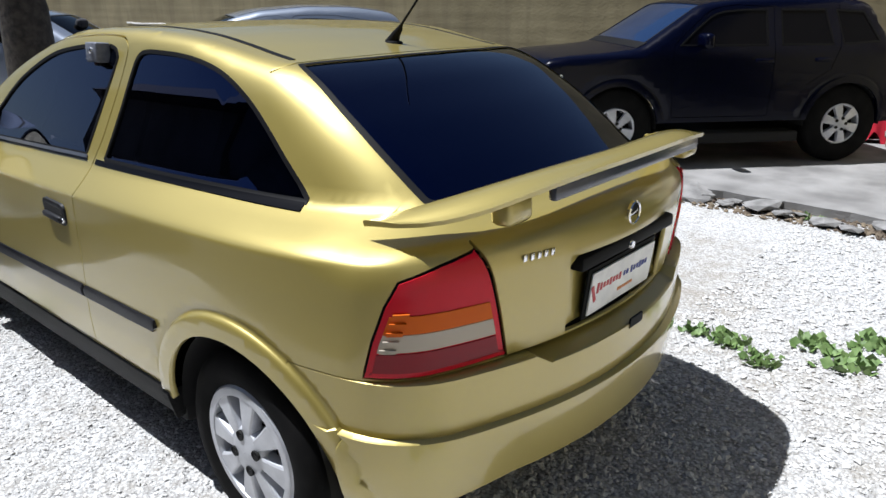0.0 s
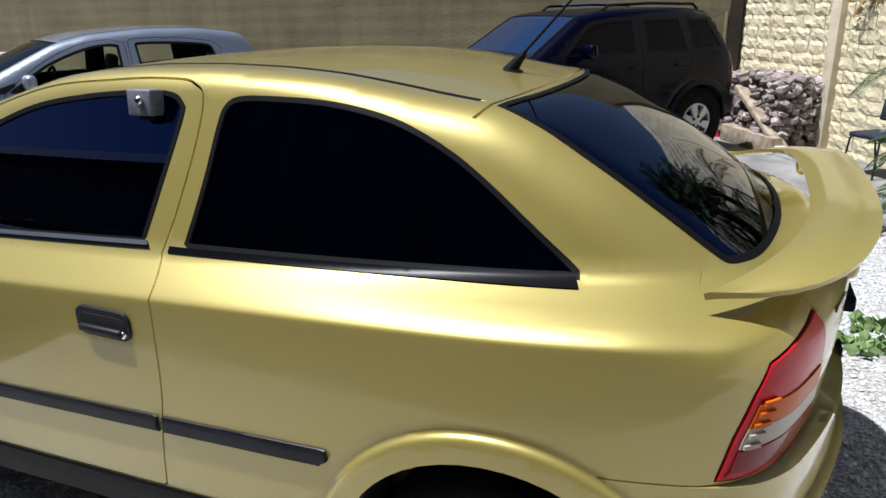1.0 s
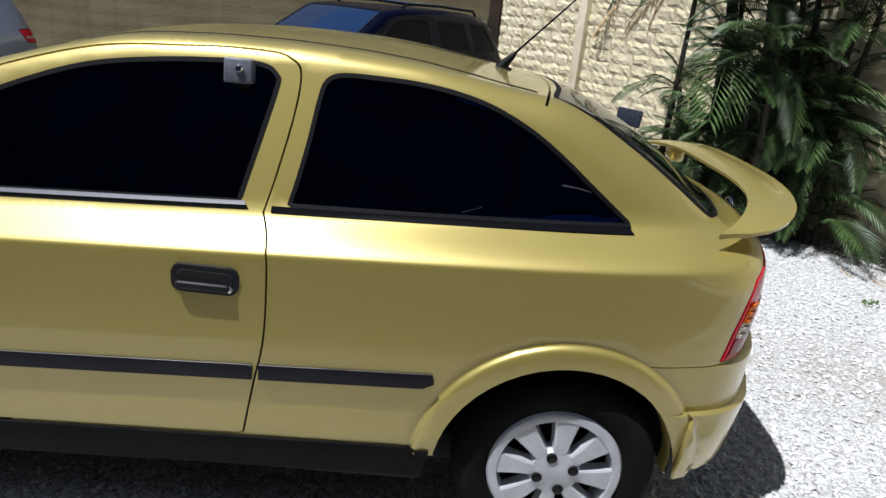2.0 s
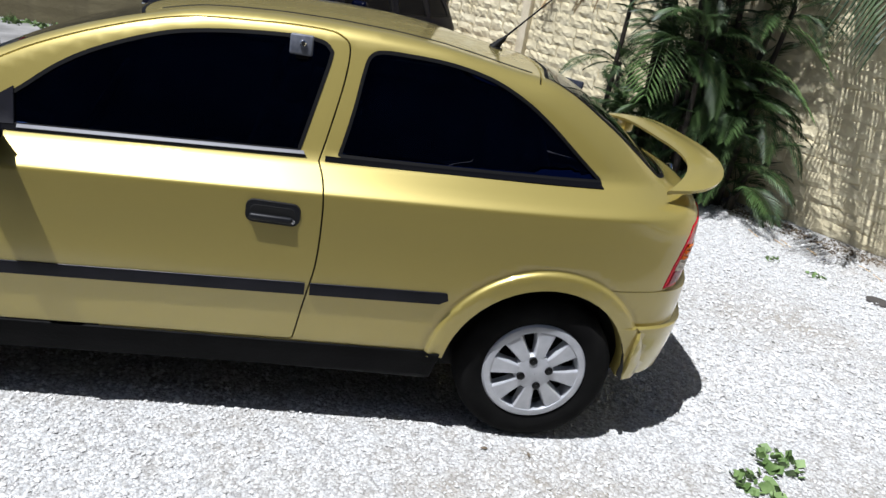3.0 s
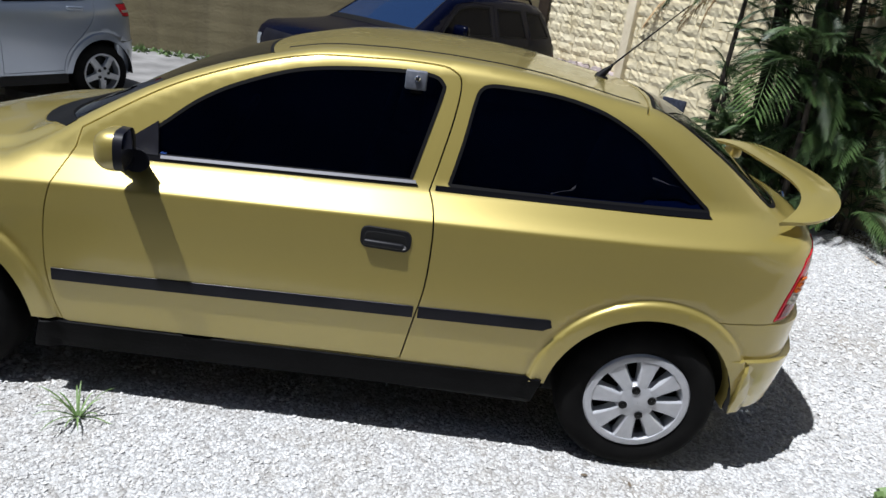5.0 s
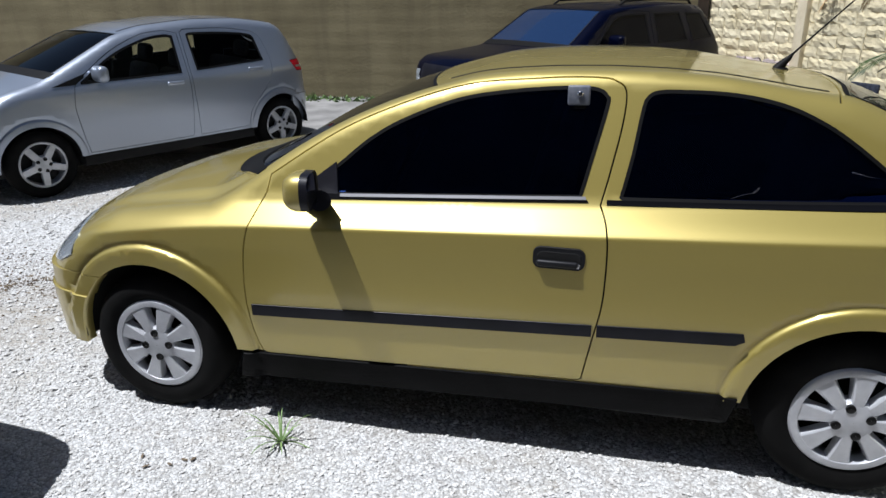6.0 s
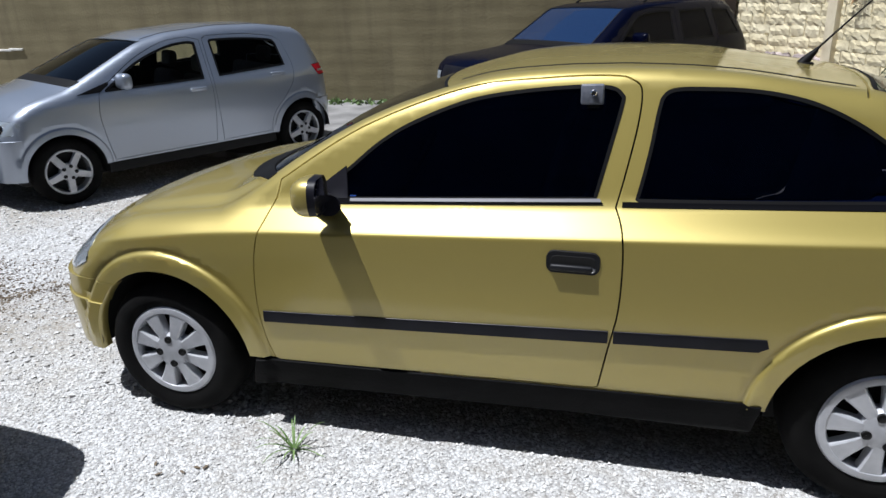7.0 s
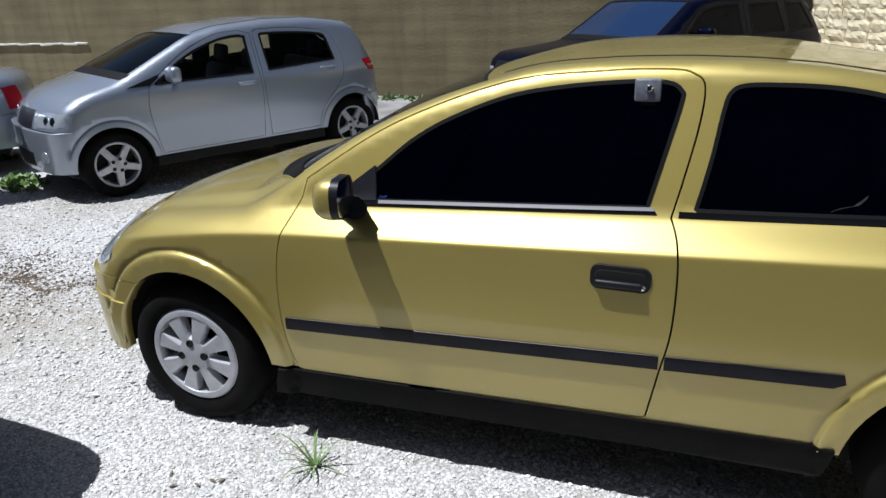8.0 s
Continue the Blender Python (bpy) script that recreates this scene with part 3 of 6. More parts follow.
    panel("bonnet", S, TOP, hood, paint, root, step=step, gaps=[base, side, mir(side)], skirt=0.02)
    # tail top
    cr_line = zipper(S, SIDE, CORNER_R, [(xr, z) for z in back_z])
    rr_line = zipper(S, REAR, CORNER_R, [(-hr(z), z) for z in zz(zbr, deck)])
    deck_c = np.stack((np.linspace(cr_line[-1, 0], rr_line[-1, 0], 16), np.full(16, deck)), 1)
    deck_r = np.stack((np.linspace(-hr(deck), hr(deck), 21), np.full(21, deck)), 1)
    back = np.vstack((zipper(S, CORNER_R, TOP, deck_c), zipper(S, REAR, TOP, deck_r)[1:-1], mir(zipper(S, CORNER_R, TOP, deck_c))))
    side = rail[rail[:, 0] > spec["x_hinge"] + 0.005]
    drop = dense([(xr, -float(hc(xr))), tuple(back[0])], 0.03, False)[1:-1]
    tail = np.vstack((hinge[::-1], side, drop, back, mir(drop), mir(side)))
    rw = spec["rear_window"]
    rw_in = shrink(rw, 0.016)
    panel("tailgate_top", S, TOP, tail, paint, root, holes=[rw], gaps=[hinge] + list(spec["tail_seams"]), step=step, skirt=0.015)
    panel("rear_window_rubber", S, TOP, rw, RUBBER, root, holes=[rw_in], off=0.001, step=0.3, skirt=0)
    panel("rear_window", S, TOP, rw_in, glass, root, off=-0.003, step=step, skirt=0)
    panel("tail_lining", S, TOP, tail, DARK, root, holes=[rw], off=-0.022, step=liner_step, skirt=0)

    # tail corners with lamps, tailgate
    lamp = dense(spec["tail_lamp"], 0.02)
    if spec.get("lamp_to_gate"):
        z0, z1 = spec["lamp_to_gate"]
        edge = np.stack((np.interp(zz(z0, z1), rr_line[:, 1], rr_line[:, 0]) - 0.005, zz(z0, z1)), 1)
        lamp = np.vstack((dense(spec["tail_lamp"], 0.02, False), edge[::-1]))
    bottom = np.stack((np.linspace(rr_line[0, 0], cr_line[0, 0], 14), np.full(14, zbr)), 1)
    corner = np.vstack((cr_line, deck_c[1:-1], rr_line[::-1], bottom[1:-1]))
    run = np.arange(xr - 0.02, 0.56, 0.02)
    bent = [zipper(S, SIDE, CORNER_R, np.stack((run, z + S.rise(run)), 1)) for z in spec.get("creases", ())]
    for mirror in (False, True):
        panel("tail_corner", S, CORNER_R, corner, paint, root, holes=[lamp], gaps=[rr_line, closed(lamp)], step=step, mirror=mirror, creases=bent)
        lamp_parts(spec, S, lamp, root, mirror)
        panel("corner_lining", S, CORNER_R, corner, DARK, root, off=-0.03, step=liner_step, mirror=mirror, skirt=0)
    flip = lambda line: np.asarray(line)[::-1] * VEC(-1, 1)
    gate_l = [(-hr(z), z) for z in zz(deck, zbr)]
    gate = np.vstack((gate_l, dense([(-hr(zbr), zbr), (hr(zbr), zbr)], 0.03, False)[1:-1], flip(gate_l), dense([(hr(deck), deck), (-hr(deck), deck)], 0.03, False)[1:-1]))
    holes = [spec["plate_recess"]] if "plate_recess" in spec else []
    gl = np.vstack((gate_l, dense([(-hr(zbr), zbr), (hr(zbr), zbr)], 0.03, False)[1:-1], flip(gate_l)))
    panel("tailgate", S, REAR, gate, paint, root, holes=holes, gaps=[gl] + [closed(h) for h in holes], step=step)
    panel("tailgate_lining", S, REAR, gate, DARK, root, off=-0.045, step=liner_step, skirt=0)

    # shelf of the bumper under the tailgate
    if "bumper_dip" in spec:
        rows = []
        for y in np.linspace(-hr(zbr), hr(zbr), 41):
            edge = 1 - min(1.0, max(0.0, (abs(y) - hr(zbr) + 0.10) / 0.05))
            z = zbr - 0.006 - max(spec["bumper_dip"].values()) * edge
            xo = SB.project(REAR, np.array([(y, z)]))[0, 0]
            xi = S.project(REAR, np.array([(y, zbr + 0.01)]))[0, 0] - 0.03
            rows.append([(xo - 0.002, y, z), (xo - 0.012, y, z + 0.004), (xi, y, zbr - 0.012)])
        verts = [v for r in rows for v in r]
        faces = [(3 * i + k, 3 * i + k + 1, 3 * i + k + 4, 3 * i + k + 3) for i in range(40) for k in range(2)]
        mesh_object("bumper_shelf", verts, faces, paint, root)

    # nose corners with headlamps, grille
    bottom = np.stack((np.linspace(ff_line[-1, 0], cf_line[-1, 0], 14), np.full(14, zbf)), 1)
    corner = np.vstack((cf_line[::-1], nose_c[1:-1], ff_line, bottom[1:-1]))
    head_lamp = np.array([zipper(S, SIDE, CORNER_F, [(a, z)])[0] if k == "x" else zipper(S, FRONT, CORNER_F, [(-a, z)])[0] for k, a, z in spec["head_lamp"]])
    head_lamp = dense(head_lamp, 0.03)
    for mirror in (False, True):
        panel("nose_corner", S, CORNER_F, corner, paint, root, holes=[head_lamp], gaps=[closed(head_lamp)], step=step, mirror=mirror)
        panel("headlamp", S, CORNER_F, head_lamp, LENS, root, off=0.0, step=step, mirror=mirror, label="clear headlamp lens")
        u, z = head_lamp.mean(0)
        for du in spec.get("reflectors", ()):
            panel("lamp_reflector", S, CORNER_F, circle(u + du, z, 0.032, 20), CHROME, root, off=0.004, step=0.05, mirror=mirror, skirt=0.006)
    panel("grille", S, FRONT, dense([(-hf, zbf), (hf, zbf), (hf, nose), (-hf, nose)]), TRIM, root, step=step, label="black plastic grille")

    # bumpers
    hb = hr(zbr)
    for mirror in (False, True):
        for name, z0, z1, off in spec["rear_bumper_parts"]:
            a = zipper(SB, SIDE, CORNER_R, [(xr, z) for z in zz(z0, z1)])
            zc0, zc1 = z0 + spec.get("bumper_lift", {}).get(name, 0.0), z1
            b = zipper(SB, REAR, CORNER_R, [(-hb, z) for z in zz(zc0, zc1)])
            o = np.vstack((a, np.stack((np.linspace(a[-1, 0], b[-1, 0], 14), np.full(14, z1)), 1)[1:-1], b[::-1], np.stack((np.linspace(b[0, 0], a[0, 0], 14), np.linspace(zc0, z0, 14)), 1)[1:-1]))
            panel(name, SB, CORNER_R, o, paint, root, off=off, step=step, mirror=mirror, skirt=0.05)
            side = dense([(xbr, z0), (xr, z0), (xr, z1), (xbr, z1)])
            ax, az, r_in, r_out, _ = spec["arches"][0]
            fade = lambda p, k=off: -k * (1 - np.clip((np.hypot(p[:, 0] - ax, p[:, 2] - az) - r_in - 0.02) / 0.08, 0, 1))
            panel(name, SB, SIDE, side, paint, root, holes=arches[:1], off=off, dimple=fade, step=step, mirror=mirror, skirt=0.05, lines=lips[:4])
            if not mirror:
                dip = spec.get("bumper_dip", {}).get(name, 0.0)
                rim = [(hb, zc1), (hb - 0.05, zc1), (hb - 0.10, zc1 - dip), (0.10 - hb, zc1 - dip), (0.05 - hb, zc1), (-hb, zc1)] if dip else [(hb, zc1), (-hb, zc1)]
                panel(name, SB, REAR, dense([(-hb, zc0), (hb, zc0)] + rim), paint, root, off=off, step=step, skirt=0.05)
        for name, z0, z1, off in spec["front_bumper_parts"]:
            a = zipper(SB, SIDE, CORNER_F, [(xf, z) for z in zz(z0, z1)])
            b = zipper(SB, FRONT, CORNER_F, [(-hf, z) for z in zz(z0, z1)])
            o = np.vstack((a, np.stack((np.linspace(a[-1, 0], b[-1, 0], 14), np.full(14, z1)), 1)[1:-1], b[::-1], np.stack((np.linspace(b[0, 0], a[0, 0], 14), np.full(14, z0)), 1)[1:-1]))
            panel(name, SB, CORNER_F, o, paint, root, off=off, step=step, mirror=mirror, skirt=0.05)
            panel(name, SB, SIDE, dense([(xf, z0), (xbf, z0), (xbf, z1), (xf, z1)]), paint, root, holes=arches[1:2], off=off, step=step, mirror=mirror, skirt=0.05, lines=lips[4:])
            if not mirror:
                panel(name, SB, FRONT, dense([(-hf, z0), (hf, z0), (hf, z1), (-hf, z1)]), paint, root, off=off, step=step, skirt=0.05)
    return S, SB


def lamp_parts(spec, S, lamp, root, mirror):
    """A tail lamp cut into its coloured lenses by height."""
    panel("red_lens", S, CORNER_R, shrink(lamp, 0.004), spec.get("lamp_red", RED), root, off=0.003, step=0.02, mirror=mirror, skirt=0.012, label="red tail lamp lens")
    for name, mat, z0, z1 in spec["lenses"]:
        poly = clip_band(shrink(lamp, spec.get("lens_border", 0.02)), z0, z1)
        if len(poly) > 2:
            panel(name, S, CORNER_R, dense(poly, 0.02), mat, root, off=0.006, step=0.02, mirror=mirror, skirt=0.006)
    u0, u1 = lamp[:, 0].min() + 0.016, lamp[:, 0].min() + 0.052
    for k in range(2, spec.get("lamp_ribs", 0)):
        z = 0.695 + 0.022 * k
        lean = 0.36 * (z - 0.668)
        rib = dense([(u0 + lean, z), (u1 + lean, z), (u1 + lean, z + 0.009), (u0 + lean, z + 0.009)], 0.02)
        panel("lens_rib", S, CORNER_R, rib, CLEARLENS if k < 4 else AMBER, root, off=0.012, step=0.05, mirror=mirror, skirt=0.006)
    panel("lamp_seal", S, CORNER_R, lamp, RUBBER, root, off=-0.004, step=0.05, mirror=mirror)


def clip_band(poly, z0, z1):
    """The part of an outline between two heights."""
    for sign, z in ((1, z0), (-1, -z1)):
        out = []
        for a, b in zip(poly, np.roll(poly, -1, 0)):
            da, db = sign * a[1] - z, sign * b[1] - z
            if da >= 0:
                out.append(a)
            if (da >= 0) != (db >= 0):
                out.append(a + (b - a) * da / (da - db))
        poly = np.array(out)
        if len(poly) < 3:
            return poly
    return poly


def wheel(root, x, y, r, rim, width, spokes, out, mat, nuts=4, turn=0.0):
    """Tyre and rim; out is -1 for the near side."""
    w = new("wheel")
    w.parent = root
    w.matrix_local = pose(x, y, r, 0, 0, 0 if out < 0 else 180) @ pose(0, 0, 0, 0, turn, 0)
    hw = width / 2
    prof = [(rim - 0.01, -hw + 0.03), (rim + 0.004, -hw + 0.004), (rim + 0.03, -hw - 0.006), (r - 0.035, -hw - 0.002), (r - 0.012, -hw + 0.014), (r - 0.002, -hw + 0.034), (r, 0), (r - 0.002, hw - 0.034), (r - 0.03, hw), (rim, hw), (rim - 0.02, hw - 0.02)]
    part("tyre", lathe(prof, 64), TYRE, w)
    bm = lathe([(rim + 0.002, -hw + 0.006), (rim - 0.004, -hw + 0.000), (rim - 0.016, -hw + 0.004), (rim - 0.022, -hw + 0.03), (rim - 0.02, hw)], 64)
    part("rim", bm, mat, w)
    if spokes == 8:
        bm = lathe([(rim - 0.004, -hw - 0.001), (rim - 0.008, -hw - 0.0025), (rim - 0.027, -hw - 0.0025), (rim - 0.029, -hw + 0.002), (rim - 0.036, -hw + 0.035)], 64)
        part("trim_ring", bm, mat, w)
    part("wheel_back", lathe([(0.001, -hw + 0.075), (rim - 0.03, -hw + 0.07)], 32), DARK, w)
    lo, hi, (wi, wo) = 0.05, rim - 0.014, spoke_w[spokes]
    slope = 0.006 if spokes == 8 else 0.002      # leaning flanks of the pressed cover
    bm = bmesh.new()
    grid = []
    for k in range(7):
        t = k / 6
        rr, ww = lo + (hi - lo) * t, wi + (wo - wi) * t ** (1.6 if spokes == 8 else 0.8)
        yy = -hw - 0.006 + 0.008 * t * t
        wall = ((-ww - slope, 0.034), (-ww, 0.004), (0.005 - ww, 0), (ww - 0.005, 0), (ww, 0.004), (ww + slope, 0.034))
        grid.append([bm.verts.new((rr, yy + dy, q)) for q, dy in wall])
    for p, q in zip(grid, grid[1:]):
        for j in range(5):
            bm.faces.new((p[j], p[j + 1], q[j + 1], q[j]))
    bmesh.ops.recalc_face_normals(bm, faces=bm.faces[:])
    first = part("spoke", bm, mat, w, smooth=False)
    for i in range(1, spokes):
        ob = new("spoke", first.data)
        ob.parent = w
        ob.matrix_local = pose(0, 0, 0, 0, 360 * i / spokes, 0)
    bm = bmesh.new()
    join(bm, lathe([(0.001, -hw - 0.012), (0.045, -hw - 0.010), (0.07, -hw - 0.004), (0.078, -hw + 0.01), (0.078, -hw + 0.04)], 32))
    bmesh.ops.recalc_face_normals(bm, faces=bm.faces[:])
    part("hub", bm, mat, w)
    for i in range(nuts):
        a = 2 * math.pi * (i + 0.25) / nuts
        bm = lathe([(0.001, 0.0), (0.0145, 0.0), (0.0155, -0.003), (0.0155, 0.01)], 16)
        bmesh.ops.translate(bm, vec=(0.053 * math.cos(a), -hw - 0.0105, 0.053 * math.sin(a)), verts=bm.verts)
        part("wheel_nut", bm, DARK, w)
    return w


spoke_w = {8: (0.019, 0.041), 5: (0.031, 0.027), 6: (0.022, 0.045)}


# ---- gold three-door hatchback ----
ASTRA = dict(
    top=[(-3.7, 0.538), (-3.42, 0.658), (-3.2, 0.758), (-2.8, 0.873), (-2.42, 0.938), (-2.11, 1.098), (-1.965, 1.177), (-1.826, 1.243), (-1.693, 1.294), (-1.56, 1.334), (-1.46, 1.360), (-1.35, 1.386), (-1.24, 1.399), (-1.05, 1.410), (-0.85, 1.412), (-0.65, 1.405), (-0.48, 1.391), (-0.3, 1.366), (-0.2, 1.350), (0.0, 1.324), (0.11, 1.285), (0.27, 1.198), (0.41, 1.102), (0.505, 1.025), (0.56, 0.998), (0.68, 0.986), (0.8, 0.958)],
    side=[(-0.1, 0.78), (0.2, 0.80), (0.30, 0.832), (0.36, 0.845), (0.45, 0.854), (0.55, 0.860), (0.65, 0.862), (0.80, 0.862), (0.888, 0.857), (0.968, 0.772), (1.0, 0.752), (1.345, 0.616), (1.5, 0.55)], soft_side=0.004, soft_top=0.03, valley=([(-3.4, 0.0), (-3.1, 0.004), (-2.8, 0.012), (-2.4, 0.022), (-2.2, 0.024), (-2.1, 0.008), (-2.0, 0.0)], [(-3.4, 0.44), (-2.9, 0.53), (-2.3, 0.60), (-2.0, 0.62)]), rise=[(-3.7, -0.27), (-3.2, -0.185), (-2.8, -0.115), (-2.45, -0.062), (-2.1, -0.036), (0.8, 0.063)],
    inset=[(-3.6, 0.24), (-3.2, 0.105), (-2.9, 0.038), (-2.5, 0.008), (-2.0, 0.0), (-0.4, 0.0), (0.0, 0.008), (0.25, 0.035), (0.45, 0.085), (0.8, 0.22)],
    taper=[(-4.0, 0.0), (-1.2, 0.0), (-0.8, 0.004), (-0.4, 0.03), (0.15, 0.085), (0.5, 0.13), (1.0, 0.2)],
    rear=[(-0.1, 0.62), (0.3, 0.645), (0.6, 0.668), (0.8, 0.69), (0.95, 0.697), (1.02, 0.68), (1.1, 0.63), (1.5, 0.5)],
    rear_bumper=[(-0.1, 0.60), (0.2, 0.64), (0.30, 0.685), (0.5, 0.715), (0.66, 0.72), (1.5, 0.72)],
    front=[(-0.1, -3.31), (0.3, -3.37), (0.55, -3.375), (0.62, -3.34), (0.7, -3.25), (0.8, -3.12), (1.0, -2.85), (1.5, -2.75)],
    front_bumper=[(-0.1, -3.30), (0.25, -3.36), (0.5, -3.385), (0.66, -3.375), (1.5, -3.375)],
    shift=[(-3.7, 0.0), (-2.7, -0.1), (-2.3, -0.14), (-1.5, -0.14), (-1.1, 0.0), (-0.5, 0.0), (-0.15, 0.28), (0.45, 0.3), (0.8, 0.2)],
    crown=0.04, kt=0.05, soft_pillar=1.0, kr=0.10, cr=0.33, cf=0.42, cr_bumper=0.35,
    arches=[(-0.008, 0.30, 0.352, 0.42, 0.017), (-2.590, 0.30, 0.365, 0.443, 0.017)],
    xf=-2.98, xr=0.36, zb=0.335, h_rear=((0.65, 0.965), (0.455, 0.54)), h_front=0.50, z_deck=0.97, z_nose=0.745,
    cant=[(-4.0, 0.62), (-3.0, 0.68), (-2.4, 0.715), (-2.15, 0.70), (-1.9, 0.64), (-1.5, 0.557), (-0.8, 0.547), (-0.3, 0.55), (0.0, 0.565), (1.0, 0.57)],
    z_bumper_rear=0.66, z_bumper_front=0.588, x_bumper_rear=0.215, x_bumper_front=-2.80,
    doors=[np.vstack((spline([(-0.865, 0.979), (-0.840, 0.918), (-0.832, 0.82), (-0.838, 0.655), (-0.864, 0.516), (-0.892, 0.36)]), dense([(-0.905, 0.352), (-2.10, 0.325)], 0.03, False), spline([(-2.122, 0.333), (-2.148, 0.424), (-2.164, 0.547), (-2.161, 0.68), (-2.144, 0.797), (-2.108, 0.905), (-2.085, 0.96)]), spline([(-2.075, 1.02), (-1.767, 1.205), (-1.392, 1.338), (-1.094, 1.372), (-0.90, 1.377), (-0.835, 1.365), (-0.805, 1.33), (-0.812, 1.223), (-0.845, 1.06)])))],
    panes=[(np.vstack((dense([(-0.93, 0.995), (-1.92, 0.955)], 0.03, False), spline([(-1.95, 0.962), (-1.88, 1.018), (-1.805, 1.073), (-1.695, 1.162), (-1.57, 1.232), (-1.382, 1.302), (-1.2, 1.334), (-1.0, 1.350), (-0.90, 1.346), (-0.862, 1.322), (-0.858, 1.29), (-0.893, 1.14), (-0.925, 1.01)]))), 0),
           (np.vstack((dense([(0.135, 1.004), (-0.79, 0.994)], 0.03, False), spline([(-0.806, 1.003), (-0.79, 1.07), (-0.772, 1.16), (-0.755, 1.27), (-0.74, 1.318), (-0.70, 1.340), (-0.6, 1.342), (-0.48, 1.336), (-0.37, 1.319), (-0.27, 1.29), (-0.165, 1.240), (-0.072, 1.178), (0.04, 1.09), (0.13, 1.02)]))), -1)],
    seams=[], rubber=0.012, step=0.028, creases=(0.850, 0.874, 0.884, 0.888, 0.892, 0.900, 0.915, 0.935, 0.955, 0.975),
    x_scuttle=-2.15, bow_scuttle=-0.36, cowl_to=(-2.11, -0.24), screen_frame=0.008, x_header=-1.46, bow_header=-0.09, x_hinge=-0.13, bow_hinge=0.06, ditch=((-1.5, -0.9, -0.3, -0.14), (0.462, 0.458, 0.462, 0.466)),
    tail_seams=[],
    rear_window=spline([(-0.045, 0.0), (-0.06, -0.25), (-0.098, -0.45), (-0.085, -0.495), (0.05, -0.522), (0.2, -0.535), (0.36, -0.530), (0.425, -0.51), (0.478, -0.40), (0.515, -0.2), (0.525, 0.0), (0.515, 0.2), (0.478, 0.40), (0.425, 0.51), (0.36, 0.530), (0.2, 0.535), (0.05, 0.522), (-0.085, 0.495), (-0.098, 0.45), (-0.06, 0.25)], closed=True),
    tail_lamp=[(0.0, 0.664), (-0.12, 0.664), (-0.244, 0.668), (-0.222, 0.76), (-0.19, 0.85), (-0.158, 0.905), (-0.06, 0.935), (0.01, 0.951)],
    lamp_to_gate=(0.666, 0.955), lens_border=0.018, lamp_ribs=7,
    lenses=[("fog_lens", DEEPRED, 0.672, 0.733), ("reverse_lens", CLEARLENS, 0.738, 0.782), ("indicator_lens", AMBER, 0.784, 0.828)],
    plate_recess=dense([(-0.265, 0.672), (0.265, 0.672), (0.28, 0.86), (0.255, 0.88), (-0.255, 0.88), (-0.28, 0.86)], 0.03),
    head_lamp=[("x", -2.995, 0.64), ("h", 0.53, 0.618), ("h", 0.51, 0.715), ("x", -3.10, 0.738), ("x", -3.0, 0.738)],
    rear_bumper_parts=[("rear_bumper_upper", 0.505, 0.656, 0.0), ("rear_bumper_skirt", 0.28, 0.510, 0.022)],
    bumper_lift={"rear_bumper_skirt": 0.065}, bumper_dip={"rear_bumper_upper": 0.032},
    front_bumper_parts=[("front_bumper_upper", 0.485, 0.584, 0.0), ("front_bumper_skirt", 0.27, 0.49, 0.010)],
)
astra = tagged(new("hatchback_car"), "gold metallic three-door hatchback with black tinted windows on gravel", "car")
astra.matrix_world = pose(0, 0.855, 0)
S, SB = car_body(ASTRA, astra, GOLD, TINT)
for x, r in ((0.0, 0.30), (-2.606, 0.30)):
    for out in (-1, 1):
        wheel(astra, x, out * 0.735, 0.30, 0.195, 0.19, 8, out, WHEEL, turn=5.5 if x > -1 else 17.5)


def on_side(shape, x, z):
    """Place and outward direction on the near side of a body."""
    p = shape.project(SIDE, np.array([(x, z)]))
    return Vector(p[0]), Vector(shape.normal(p)[0])


def rounded(w, h, r, n=5):
    """A rounded rectangle about the origin."""
    out = []
    for cx, cy, a0 in ((w / 2 - r, h / 2 - r, 0), (-w / 2 + r, h / 2 - r, 90), (-w / 2 + r, -h / 2 + r, 180), (w / 2 - r, -h / 2 + r, 270)):
        for k in range(n + 1):
            a = radians(a0 + 90 * k / n)
            out.append((cx + r * math.cos(a), cy + r * math.sin(a)))
    return np.array(out)


def tapered(outline0, outline1, depth0, depth1):
    """A closed loft between two outlines in the xz plane, along y."""
    bm = bmesh.new()
    a = [bm.verts.new((x, depth0, z)) for x, z in outline0]
    b = [bm.verts.new((x, depth1, z)) for x, z in outline1]
    n = len(a)
    for i in range(n):
        bm.faces.new((a[i], a[(i + 1) % n], b[(i + 1) % n], b[i]))
    bm.faces.new(a[::-1])
    bm.faces.new(b)
    bmesh.ops.recalc_face_normals(bm, faces=bm.faces[:])
    return bm


